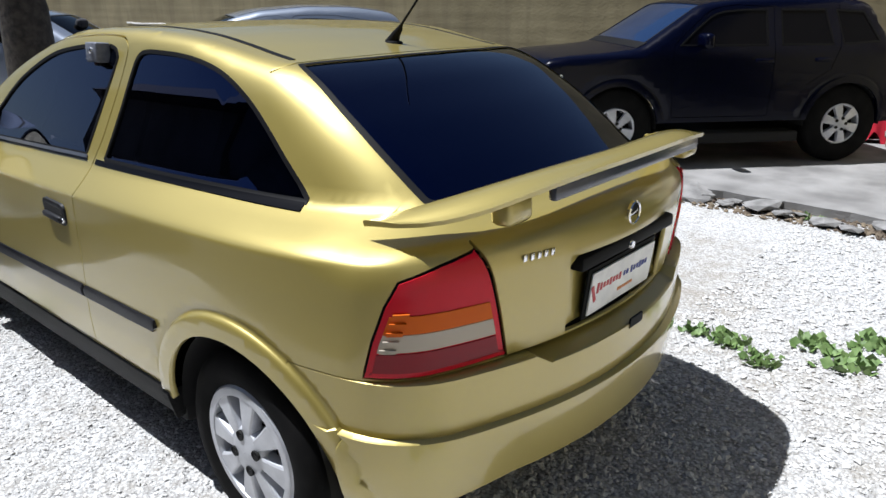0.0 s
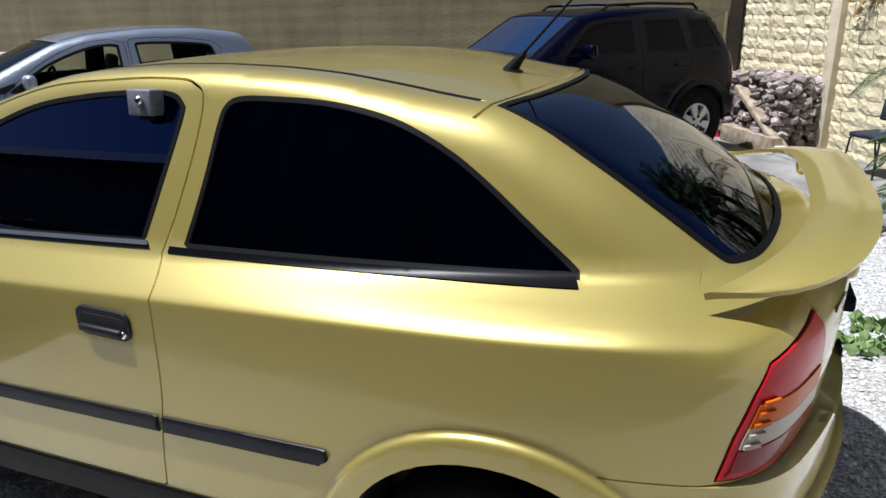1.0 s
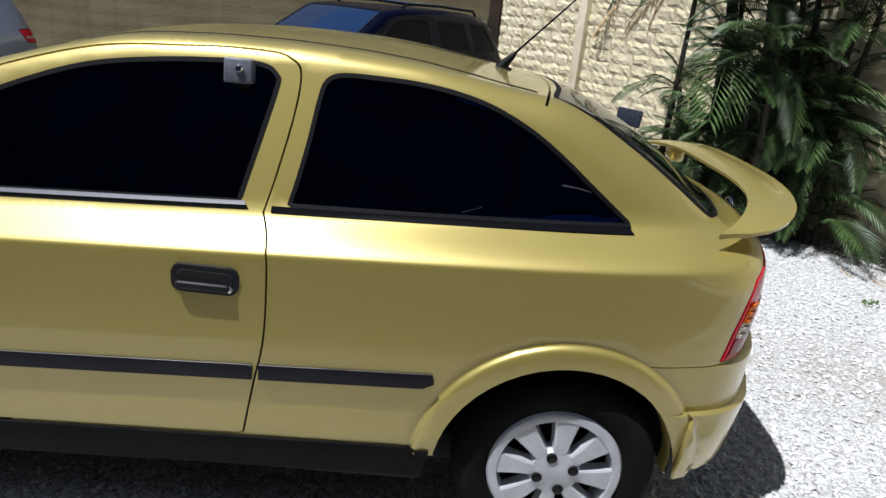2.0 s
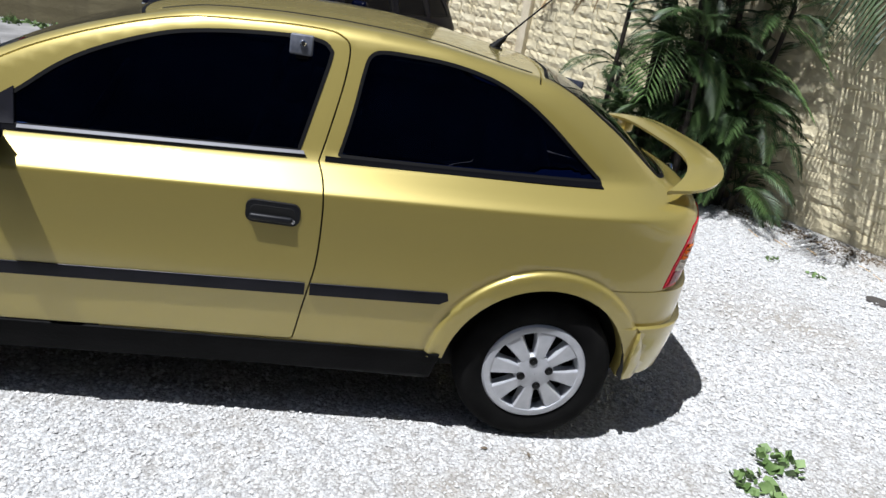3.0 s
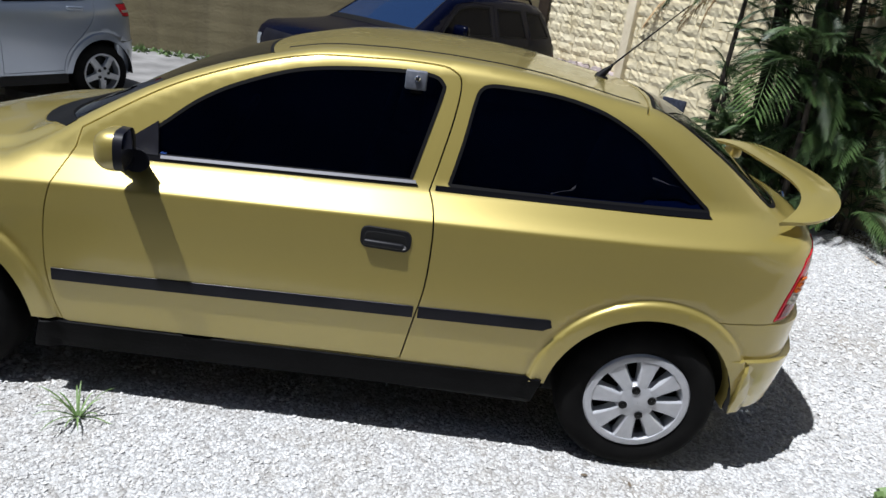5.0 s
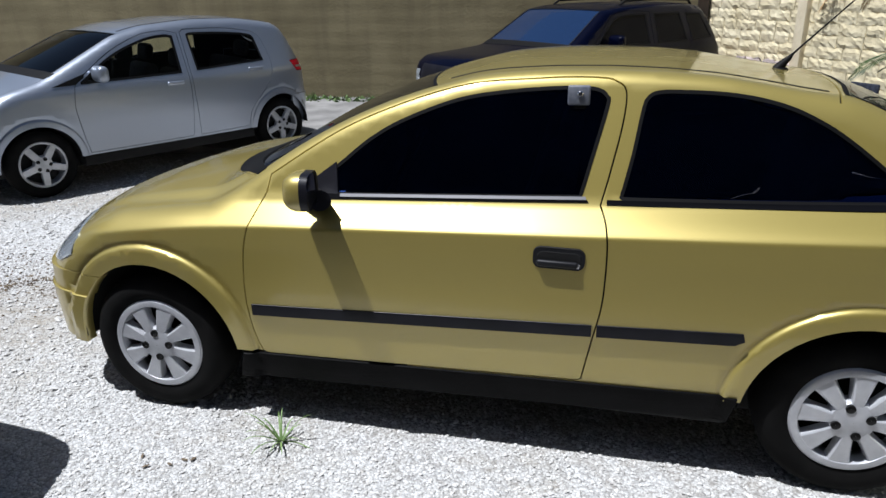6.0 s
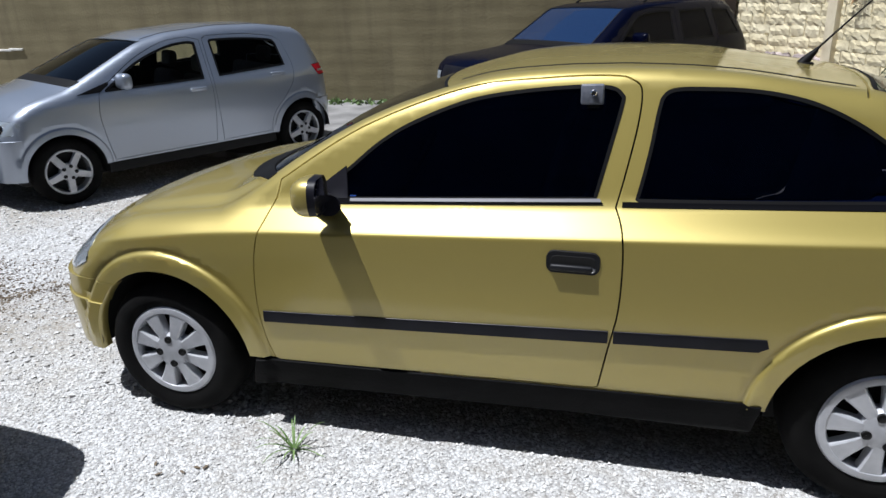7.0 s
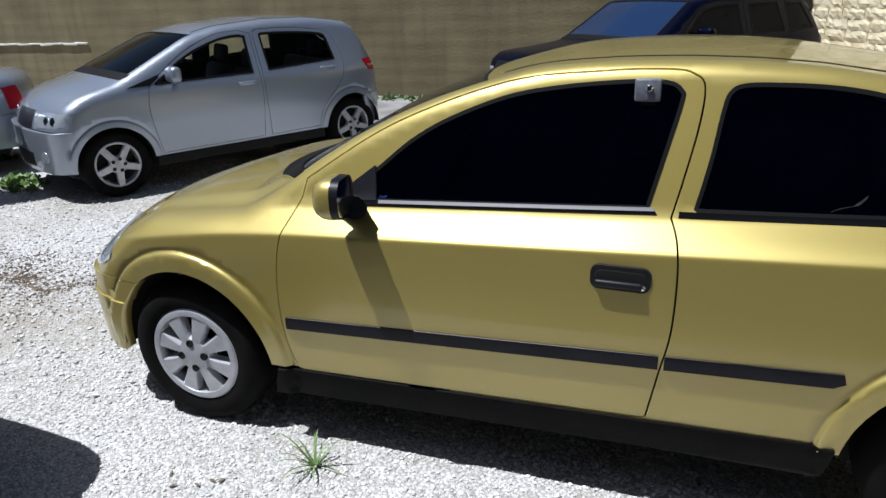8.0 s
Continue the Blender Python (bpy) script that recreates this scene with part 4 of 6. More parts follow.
def underbody(root, S, arches, half, x0, x1, z0=0.2, sill=0.33):
    """Floor pan and wheel housings."""
    bm = box((x1 - x0 - 0.5, half * 2 - 0.36, 0.1), Matrix.Translation(((x0 + x1) / 2, 0, z0 + 0.05)), 0.02)
    part("floor_pan", bm, DARK, root)
    a, b = arches[1][0] + arches[1][2] + 0.02, arches[0][0] - arches[0][2] - 0.02
    for s in (-1, 1):
        part("side_member", box((b - a, 0.22, 0.10), Matrix.Translation(((a + b) / 2, s * (half - 0.16), z0 + 0.06)), 0.02), DARK, root)
        for ax, az, r_in, _, _ in arches:
            bm = bmesh.new()
            rows = []
            for y in (half - 0.035, half - 0.33):
                rows.append([bm.verts.new((ax + r_in * math.cos(math.pi * (k / 20 * 1.02 - 0.01)), s * y, az + r_in * math.sin(math.pi * (k / 20 * 1.02 - 0.01)))) for k in range(21)])
            for k in range(20):
                bm.faces.new((rows[0][k], rows[0][k + 1], rows[1][k + 1], rows[1][k]))
            bm.faces.new(rows[1])
            part("wheel_housing", bm, DARK, root)


part("rear_valance", box((0.22, 1.16, 0.20), Matrix.Translation((0.36, 0, 0.29)), 0.03), DARK, astra)
underbody(astra, S, ASTRA["arches"], 0.855, -3.2, 0.5)

# black sills, door mouldings, belt strips
for mirror in (False, True):
    panel("sill", S, SIDE, dense([(-2.235, 0.205), (-0.39, 0.24), (-0.37, 0.352), (-2.20, 0.322)], 0.03), SILL, astra, off=0.008, mirror=mirror, skirt=0.06, label="scuffed black plastic sill")
    bead = lambda p: 0.010 * (1 - np.clip(np.abs(p[:, 2] - (0.516 + 0.034 * (p[:, 0] + 2.145))) / 0.0235, 0, 1) ** 4)
    mid = lambda x: 0.516 + 0.034 * (x + 2.145)
    for a, b, cut in ((-2.142, -0.866, 0.0), (-0.849, -0.375, 0.03)):
        xs = np.arange(a, b, 0.03)
        o = np.vstack((np.stack((xs, mid(xs) - 0.0225), 1), [(b - cut, mid(b) - 0.0225), (b, mid(b) - 0.002), (b - cut * 0.2, mid(b) + 0.021)], np.stack((xs[::-1], mid(xs[::-1]) + 0.0225), 1)))
        panel("side_moulding", S, SIDE, o, TRIM, astra, off=0.003, mirror=mirror, step=0.009, skirt=0.014, dimple=bead, label="black rubbing strip")
    for a, b, za, zb in ((-1.90, -0.905, 0.946, 0.985), (-0.845, 0.138, 0.980, 0.992)):
        o = dense([(a, za), (b, zb), (b - 0.012, zb + 0.015), (a, za + 0.015)], 0.03)
        panel("belt_strip", S, SIDE, o, BELT, astra, off=0.004, mirror=mirror, skirt=0.014, step=0.012, label="black waist weatherstrip")
    # thin bead added for the seal's glint, its brightness put into the material
    rise = lambda x: 0.9575 + 0.0392 * (x + 1.90)
    bulge = lambda p: 0.004 * (1 - np.clip(np.abs(p[:, 2] - rise(p[:, 0])) / 0.006, 0, 1) ** 2)
    o = dense([(-1.79, rise(-1.79) - 0.005), (-0.912, rise(-0.912) - 0.005), (-0.916, rise(-0.916) + 0.005), (-1.79, rise(-1.79) + 0.005)], 0.03)
    panel("belt_bead", S, SIDE, o, GLINT, astra, off=0.006, mirror=mirror, skirt=0.006, step=0.005, dimple=bulge, label="shiny bead of the waist weatherstrip")
    # mirror sail
    panel("mirror_sail", S, SIDE, dense([(-1.975, 0.958), (-1.80, 0.966), (-1.815, 1.075)], 0.02), TRIM, astra, off=0.006, mirror=mirror, skirt=0.02)

# door handle: bezel, recess, grip, lock
for s in (-1, 1):
    p, n = on_side(S, -0.988, 0.816)
    base = Matrix.Translation((p.x, p.y * -s, p.z)) @ pose(0, 0, 0, -3 * s, 1.2, 0) @ Matrix.Diagonal((1, -s, 1, 1))
    handle = part("door_handle", tapered(rounded(0.178, 0.082, 0.028), rounded(0.172, 0.076, 0.026), 0.02, -0.005), HANDLE, astra, "black plastic door handle")
    handle.matrix_local = base
    hollow = part("handle_recess", tapered(rounded(0.148, 0.052, 0.02), rounded(0.142, 0.046, 0.018), -0.002, -0.0062), DARK, handle)
    bm = box((0.138, 0.018, 0.022), Matrix.Translation((-0.004, -0.011, -0.016)), 0.008, 3)
    part("grip", bm, HANDLE, handle)
    bm = lathe([(0.001, -0.011), (0.0085, -0.0105), (0.0095, -0.009), (0.0095, 0.0)], 20)
    bmesh.ops.translate(bm, vec=(0.064, 0.0, -0.019), verts=bm.verts)
    part("door_lock", bm, CHROME, handle, "steel lock barrel")

# door mirrors
def door_mirror(side):
    """Mirror with a painted shell towards the nose and a black housing."""
    g = new("door_mirror")
    g.parent = astra
    g.matrix_local = pose(-1.862, side * 0.925, 1.018, 0, 0, side * -8) @ Matrix.Diagonal((1.28, 1.0, 1.10, 1.0))
    rows = []
    bm = bmesh.new()
    for k in range(9):
        t = k / 8
        w = math.sqrt(max(0.0, 1 - (1 - t) ** 2.6))
        rows.append([bm.verts.new((-0.048 + 0.055 * t, side * (q[0] * 1.0) * (0.35 + 0.65 * w), q[1] * (0.30 + 0.70 * w) + 0.004)) for q in rounded(0.155, 0.118, 0.045, 4)])
    for p, q in zip(rows, rows[1:]):
        for i in range(len(p)):
            bm.faces.new((p[i], p[(i + 1) % len(p)], q[(i + 1) % len(p)], q[i]))
    bm.faces.new(rows[0])
    bmesh.ops.recalc_face_normals(bm, faces=bm.faces[:])
    part("mirror_shell", bm, GOLD, g, "gold mirror shell")
    bm = bmesh.new()
    for x0, x1, k0, k1 in ((0.007, 0.028, 1.0, 0.97),):
        a = [bm.verts.new((x0, side * q[0] * k0, q[1] * k0 + 0.004)) for q in rounded(0.155, 0.118, 0.045, 4)]
        b = [bm.verts.new((x1, side * q[0] * k1, q[1] * k1 + 0.004)) for q in rounded(0.155, 0.118, 0.045, 4)]
        c = [bm.verts.new((x1 - 0.004, side * q[0] * 0.9, q[1] * 0.88 + 0.004)) for q in rounded(0.155, 0.118, 0.045, 4)]
        for u, v in ((a, b), (b, c)):
            for i in range(len(a)):
                bm.faces.new((u[i], u[(i + 1) % len(a)], v[(i + 1) % len(a)], v[i]))
    bmesh.ops.recalc_face_normals(bm, faces=bm.faces[:])
    part("mirror_housing", bm, TRIM, g)
    bm = bmesh.new()
    bm.faces.new([bm.verts.new((0.023, side * q[0] * 0.9, q[1] * 0.88 + 0.004)) for q in rounded(0.155, 0.118, 0.045, 4)])
    part("mirror_glass", bm, CHROME, g)
    bm = sweep([(0.03, side * -0.06, -0.045), (0.02, side * -0.10, -0.055), (-0.01, side * -0.15, -0.06)], [0.035, 0.03, 0.04], 12)
    part("mirror_arm", bm, TRIM, g)


for s in (-1, 1):
    door_mirror(s)

# headlamps wrap round onto the wings
for mirror in (False, True):
    o = dense([(-2.955, 0.735), (-2.965, 0.662), (-3.05, 0.618), (-3.16, 0.605), (-3.18, 0.69), (-3.09, 0.742)], 0.02)
    panel("headlamp", S, SIDE, o, LENS, astra, off=0.005, step=0.03, mirror=mirror, label="clear headlamp lens")

# roof aerial
bm = bmesh.new()
top_at = lambda x, y=0.0: float(S.project(TOP, np.array([(x, y)]))[0, 2])
za = top_at(-0.205)
mast = part("aerial", sweep([(-0.225, 0, za - 0.004), (-0.20, 0, za + 0.03), (-0.185, 0, za + 0.045), (-0.175, 0, za + 0.06), (0.08, 0, za + 0.33)], [0.024, 0.014, 0.010, 0.0042, 0.0022], 10), RUBBER, astra, "black whip aerial")
part("aerial_foot", lathe([(0.032, 0.0), (0.028, 0.008), (0.012, 0.012)], 20, axis="Z", caps=True), RUBBER, mast).matrix_local = pose(-0.215, 0, za - 0.003)

# rear wing
def wing():
    bm = bmesh.new()
    rows = []
    for i in range(41):
        t = -1 + 2 * i / 40
        t = math.copysign(1 - (1 - abs(t)) ** 1.35, t)
        y = 0.70 * t
        lead = 0.575 - 0.05 * t * t - 0.155 * abs(t) ** 5
        trail = lead + (0.125 + 0.07 * abs(t) ** 5) * math.sqrt(max(0.0, 1 - abs(t) ** 10)) + 0.010
        z = 1.098 - 0.08 * t ** 4
        thick = 0.022 * (1 - 0.85 * abs(t) ** 4)
        row = []
        n = 9
        z_mid = z
        for k in range(n):
            u = k / (n - 1)
            z = z_mid + 0.006 * (u - 0.5)
            row.append(bm.verts.new((lead + (trail - lead) * u, y, z + thick * (0.55 * math.sin(math.pi * min(1, u * 1.15 + 0.02)) ** 0.8 if u < 0.85 else 0.12) - 0.006 * (1 - u) ** 2 * (1 - abs(t)) + 0.006 * u * (1 - t * t))))
        for k in range(n - 1, -1, -1):
            u = k / (n - 1)
            z = z_mid + 0.006 * (u - 0.5)
            row.append(bm.verts.new((lead + 0.004 + (trail - lead - 0.008) * u, y, z - thick * 0.55 * math.sin(math.pi * u) ** 0.7 - 0.010 - 0.006 * (1 - u) ** 2 * (1 - abs(t)) + 0.006 * u * (1 - t * t))))
        rows.append(row)
    for p, q in zip(rows, rows[1:]):
        for k in range(len(p)):
            bm.faces.new((p[k], p[(k + 1) % len(p)], q[(k + 1) % len(p)], q[k]))
    bm.faces.new(rows[0])
    bm.faces.new(rows[-1][::-1])
    bmesh.ops.recalc_face_normals(bm, faces=bm.faces[:])
    w = part("rear_wing", bm, GOLD, astra, "gold rear wing over the tailgate")
    for s in (-1, 1):
        bm = box((0.06, 0.10, 0.065), Matrix.Translation((0.615, s * 0.47, 1.040)), 0.018, 3)
        part("wing_foot", bm, GOLD, w)
    bm = box((0.024, 0.80, 0.038), Matrix.Translation((0.676, 0, 1.072)), 0.008, 2)
    part("brake_lamp", bm, LAMPGREY, w, "unlit grey high brake lamp")


wing()

# number plate recess, plate, badges
part("plate_recess", box((0.02, 0.54, 0.20), Matrix.Translation((0.630, 0, 0.775)), 0.004), GOLD, astra)
part("plate_garnish", box((0.05, 0.53, 0.038), Matrix.Translation((0.668, 0, 0.860)), 0.008), RUBBER, astra, "black number plate lamp strip")
bm = lathe([(0.001, 0.0), (0.010, 0.0), (0.012, 0.004), (0.012, 0.03)], 16)
part("tailgate_lock", bm, CHROME, astra).matrix_local = pose(0.70, -0.01, 0.852, 0, 0, 90)
plate = part("number_plate", box((0.006, 0.36, 0.125), Matrix(), 0.002), PLATE, astra, "white dealer plate with red and blue print")
plate.matrix_local = pose(0.672, -0.005, 0.75, 0, 6, 0)
part("plate_backing", box((0.008, 0.385, 0.15), Matrix.Translation((-0.009, 0, 0)), 0.002), RUBBER, plate)
for k in range(16):
    word = (0 if k < 8 else 1 if k < 10 else 2)
    m = (PRINT_RED, PRINT_BLUE, PRINT_BLUE)[word]
    h = 0.030 if k == 0 else 0.015 + 0.006 * (k % 3 == 1)
    part("plate_print", box((0.002, 0.010, h), Matrix.Translation((0.0037, -0.145 + 0.0175 * k + 0.008 * word, 0.012))), m, plate, smooth=False)
for k in range(7):
    part("plate_print", box((0.002, 0.008, 0.009), Matrix.Translation((0.0037, -0.02 + 0.013 * k, -0.030))), PRINT_ORANGE, plate, smooth=False)
part("plate_print", box((0.002, 0.012, 0.055), Matrix.Translation((0.0037, -0.165, 0.0)) @ pose(0, 0, 0, 25, 0, 0)), PRINT_RED, plate, smooth=False)
# five plain chrome bars for the model badge, ring for the maker's emblem
xb = lambda y, z: float(S.project(REAR, np.array([(y, z)]))[0, 0])
for i in range(5):
    y = -0.43 + 0.021 * i
    badge = part("model_badge", box((0.004, 0.015, 0.018), Matrix.Translation((xb(y, 0.914) + 0.001, y, 0.914)), 0.002), CHROME, astra)
ringb = lathe([(0.027, -0.004), (0.030, -0.007), (0.033, -0.004), (0.033, 0.004), (0.027, 0.004)], 36)
emblem = part("emblem", ringb, CHROME, astra, "round chrome emblem")
emblem.matrix_local = pose(xb(0, 0.94) + 0.003, 0, 0.94, 0, -8, 90)
part("emblem_bar", box((0.058, 0.006, 0.008), Matrix(), 0.002), CHROME, emblem)
part("emblem_disc", lathe([(0.001, 0.0), (0.028, 0.0)], 24), RUBBER, emblem)
# tail lamp lens ribs and towing cover
cover = panel("tow_cover", SB, REAR, dense([(-0.03, 0.612), (0.05, 0.612), (0.045, 0.64), (-0.025, 0.64)], 0.03), RUBBER, astra, off=0.003, step=0.05, skirt=0.006)

# device clipped to the driver's window
p, n = on_side(S, -0.960, 1.322)
gadget = tagged(part("window_camera", box((0.074, 0.05, 0.064), Matrix(), 0.006, 3), GADGET, None), "small grey plastic box clipped to the car window", "gadget")
gadget.matrix_world = Matrix.Translation(Vector((0, 0.855, 0)) + p + Vector((0, -0.022, 0.002))) @ pose(0, 0, 0, -4, 0, 3)
bm = lathe([(0.001, -0.034), (0.007, -0.034), (0.010, -0.031), (0.010, -0.024), (0.013, -0.0235), (0.013, -0.02)], 20)
part("knob", bm, CHROME, gadget, "steel knob").matrix_local = pose(0.004, 0, 0.006)
part("bracket", box((0.04, 0.02, 0.014), Matrix.Translation((0.004, 0.0, -0.037)), 0.003), RUBBER, gadget)


def seat(root, x, y, w=0.48, z=0.30):
    g = new("seat")
    g.parent = root
    part("cushion", box((0.5, w, 0.2), Matrix.Translation((x, y, z + 0.14)), 0.06, 3), CLOTH, g)
    part("backrest", box((0.14, w, 0.6), Matrix.Translation((x + 0.27, y, z + 0.5)) @ pose(0, 0, 0, 0, 14, 0), 0.06, 3), CLOTH, g)
    part("headrest", box((0.09, 0.24, 0.17), Matrix.Translation((x + 0.37, y, z + 0.90)) @ pose(0, 0, 0, 0, 10, 0), 0.04, 3), CLOTH, g)


def cabin(root, fx, rx, half, z=0.28, belt=0.95, scuttle=-2.0):
    for s in (-1, 1):
        seat(root, fx, s * 0.36, z=z)
    seat(root, rx, 0.0, 1.2, z)
    part("dashboard", box((0.45, half * 1.7, 0.28), Matrix.Translation((scuttle, 0, belt - 0.14)), 0.06, 3), CLOTH, root)
    bm = bmesh.new()
    ring = [(0.185 * math.cos(2 * math.pi * k / 24), 0.185 * math.sin(2 * math.pi * k / 24), 0) for k in range(24)]
    join(bm, sweep(ring + ring[:1], 0.014, 8))
    part("steering_wheel", bm, RUBBER, root).matrix_local = pose(scuttle + 0.36, -0.36, belt + 0.0, 0, -65, 0)


cabin(astra, -1.35, -0.45, 0.8, 0.25, 0.93, -1.98)

# ---- silver five-door hatchback ----
FOX = dict(
    top=[(-3.3, 0.55), (-2.98, 0.80), (-2.85, 0.90), (-2.6, 1.015), (-2.38, 1.075), (-1.66, 1.415), (-1.35, 1.487), (-0.8, 1.53), (-0.3, 1.52), (0.10, 1.47), (0.24, 1.43), (0.41, 1.20), (0.50, 1.02), (0.56, 0.97), (0.76, 0.9)],
    side=[(-0.1, 0.72), (0.2, 0.76), (0.36, 0.80), (0.6, 0.815), (0.80, 0.81), (0.93, 0.795), (1.02, 0.765), (1.40, 0.635), (1.6, 0.57)], soft_side=0.03,
    inset=[(-3.5, 0.2), (-3.1, 0.09), (-2.8, 0.035), (-2.4, 0.01), (-2.0, 0.0), (-0.4, 0.0), (0.0, 0.012), (0.25, 0.05), (0.45, 0.12), (0.8, 0.3)],
    rear=[(-0.1, 0.50), (0.3, 0.53), (0.6, 0.56), (0.9, 0.545), (1.0, 0.52), (1.3, 0.43), (1.6, 0.34)],
    rear_bumper=[(-0.1, 0.54), (0.3, 0.59), (0.6, 0.60), (1.6, 0.60)],
    front=[(-0.1, -2.93), (0.3, -2.97), (0.6, -2.98), (0.8, -2.94), (1.0, -2.83), (1.6, -2.77)],
    front_bumper=[(-0.1, -2.96), (0.3, -3.01), (0.6, -3.02), (1.6, -3.02)],
    shift=[(-3.5, 0.0), (-2.7, -0.04), (-2.3, -0.08), (-1.5, -0.08), (-1.0, 0.0), (-0.3, 0.0), (0.1, 0.15), (0.8, 0.1)],
    crown=0.08, kt=0.07, kr=0.15, cr=0.25, cf=0.18, cr_bumper=0.3,
    arches=[(0.0, 0.29, 0.335, 0.40, 0.010), (-2.465, 0.29, 0.325, 0.385, 0.010)],
    xf=-2.81, xr=0.18, zb=0.31, h_rear=((0.5, 1.1), (0.5, 0.5)), h_front=0.25, z_deck=1.04, z_nose=0.80,
    cant=[(-4.0, 0.55), (-3.0, 0.62), (-2.4, 0.70), (-2.25, 0.685), (-1.6, 0.58), (1.0, 0.58)],
    reflectors=(-0.05, 0.045), z_bumper_rear=0.60, z_bumper_front=0.62, x_bumper_rear=0.16, x_bumper_front=-2.775,
    doors=[np.vstack((spline([(-1.03, 1.38), (-1.03, 1.0), (-1.035, 0.7), (-1.06, 0.33)]), spline([(-2.06, 0.33), (-2.10, 0.5), (-2.13, 0.75), (-2.10, 0.96)]), spline([(-2.06, 1.02), (-1.72, 1.25), (-1.4, 1.385), (-1.15, 1.415)]))),
           np.vstack((spline([(-0.98, 0.33), (-1.0, 0.7), (-1.0, 1.0), (-0.995, 1.39)]), spline([(-0.95, 1.415), (-0.55, 1.41), (-0.2, 1.36)]), spline([(-0.12, 1.3), (-0.06, 1.05), (-0.10, 0.85), (-0.22, 0.68), (-0.38, 0.5), (-0.42, 0.34)])))],
    panes=[(np.vstack((dense([(-1.09, 1.0), (-2.04, 0.982)], 0.03, False), spline([(-2.04, 1.005), (-1.72, 1.215), (-1.4, 1.34), (-1.18, 1.375), (-1.08, 1.36)]))), 0),
           (np.vstack((dense([(-0.15, 1.05), (-0.93, 1.01)], 0.03, False), spline([(-0.94, 1.36), (-0.88, 1.38), (-0.55, 1.37), (-0.25, 1.335), (-0.19, 1.28)]))), 1)],
    seams=[], rubber=0.02, step=0.042,
    x_scuttle=-2.31, bow_scuttle=-0.07, x_header=-1.56, screen_frame=0.012, bow_header=-0.06, x_hinge=0.10, bow_hinge=0.05, ditch=((-2.0, 0.5), (0.50, 0.50)), tail_seams=[],
    rear_window=spline([(0.19, 0.0), (0.18, -0.4), (0.20, -0.48), (0.27, -0.50), (0.35, -0.47), (0.40, -0.3), (0.42, 0.0), (0.40, 0.3), (0.35, 0.47), (0.27, 0.50), (0.20, 0.48), (0.18, 0.4)], closed=True),
    tail_lamp=[(-0.325, 0.89), (-0.365, 1.02), (-0.19, 1.028), (-0.14, 0.98), (-0.14, 0.87)],
    lenses=[("reverse_lens", CLEARLENS, 0.93, 0.955)],
    head_lamp=[("x", -2.755, 0.745), ("x", -2.78, 0.675), ("h", 0.31, 0.635), ("h", 0.28, 0.74), ("x", -2.87, 0.800), ("x", -2.79, 0.795)],
    rear_bumper_parts=[("rear_bumper", 0.26, 0.595, 0.0)], front_bumper_parts=[("front_bumper", 0.26, 0.615, 0.0)],
)


def lowered(spec, heights):
    """The same car with its heights remapped."""
    f = lambda z: float(np.interp(z, *heights))
    pts = lambda q: np.array([(x, f(z)) for x, z in q])
    out = dict(spec)
    for k in ("top", "tail_lamp", "handles"):
        out[k] = [(x, f(z)) for x, z in spec[k]]
    for k in ("side", "rear", "rear_bumper", "front", "front_bumper"):
        out[k] = [(f(z), v) for z, v in spec[k]]
    for k in ("z_deck", "z_nose", "z_bumper_rear", "z_bumper_front"):
        out[k] = f(spec[k])
    out["doors"] = [pts(d) for d in spec["doors"]]
    out["panes"] = [(pts(w), d) for w, d in spec["panes"]]
    out["lenses"] = [(n, m, f(a), f(b)) for n, m, a, b in spec["lenses"]]
    out["head_lamp"] = [(k, v, f(z)) for k, v, z in spec["head_lamp"]]
    out["mirror"] = (spec["mirror"][0], f(spec["mirror"][1]))
    for k in ("rear_bumper_parts", "front_bumper_parts"):
        out[k] = [(n, f(a), f(b), o) for n, a, b, o in spec[k]]
    return out


def car(name, spec, label, m, paint, glass, half, radius, rim, spokes, nuts, x_front, seats, track=0.045):
    root = tagged(new(name), label, "car")
    root.matrix_world = m
    shape, _ = car_body(spec, root, paint, glass)
    for x in (0.0, x_front):
        for out in (-1, 1):
            wheel(root, x, out * (half - track - 0.09), radius, rim, 0.18, spokes, out, WHEEL, nuts, turn=17)
    underbody(root, shape, spec["arches"], half, spec["xf"] - 0.25, spec["xr"] + 0.15)
    cabin(root, *seats)
    for s in (-1, 1):
        for hx, hz in spec.get("handles", ()):
            p, _ = on_side(shape, hx, hz)
            part("door_handle", box((0.17, 0.035, 0.035), Matrix.Translation((p.x, -s * p.y, p.z)), 0.012, 3), paint, root)
        mx, mz = spec["mirror"]
        p, _ = on_side(shape, mx, mz)
        part("door_mirror", box((0.10, 0.20, 0.14), Matrix.Translation((mx, s * (abs(p.y) + 0.10), mz + 0.05)), 0.045, 4), paint, root)
    return root, shape


FOX.update(handles=[(-1.18, 0.90), (-0.27, 0.97)], mirror=(-1.90, 1.02), screen_glass=SMOKE)
FOX = lowered(FOX, ((-0.2, 0.6, 1.0, 1.53, 2.0), (-0.2, 0.6, 0.935, 1.435, 1.9)))
fox, FS = car("compact_car", FOX, "silver five-door compact hatchback with clear windows beside the wall", pose(-5.03, 5.25, 0, 0, 0, 61.3), SILVER, CLEAR, 0.82, 0.29, 0.195, 5, 5, -2.465, (-1.3, -0.35, 0.72, 0.14, 0.92, -2.05))

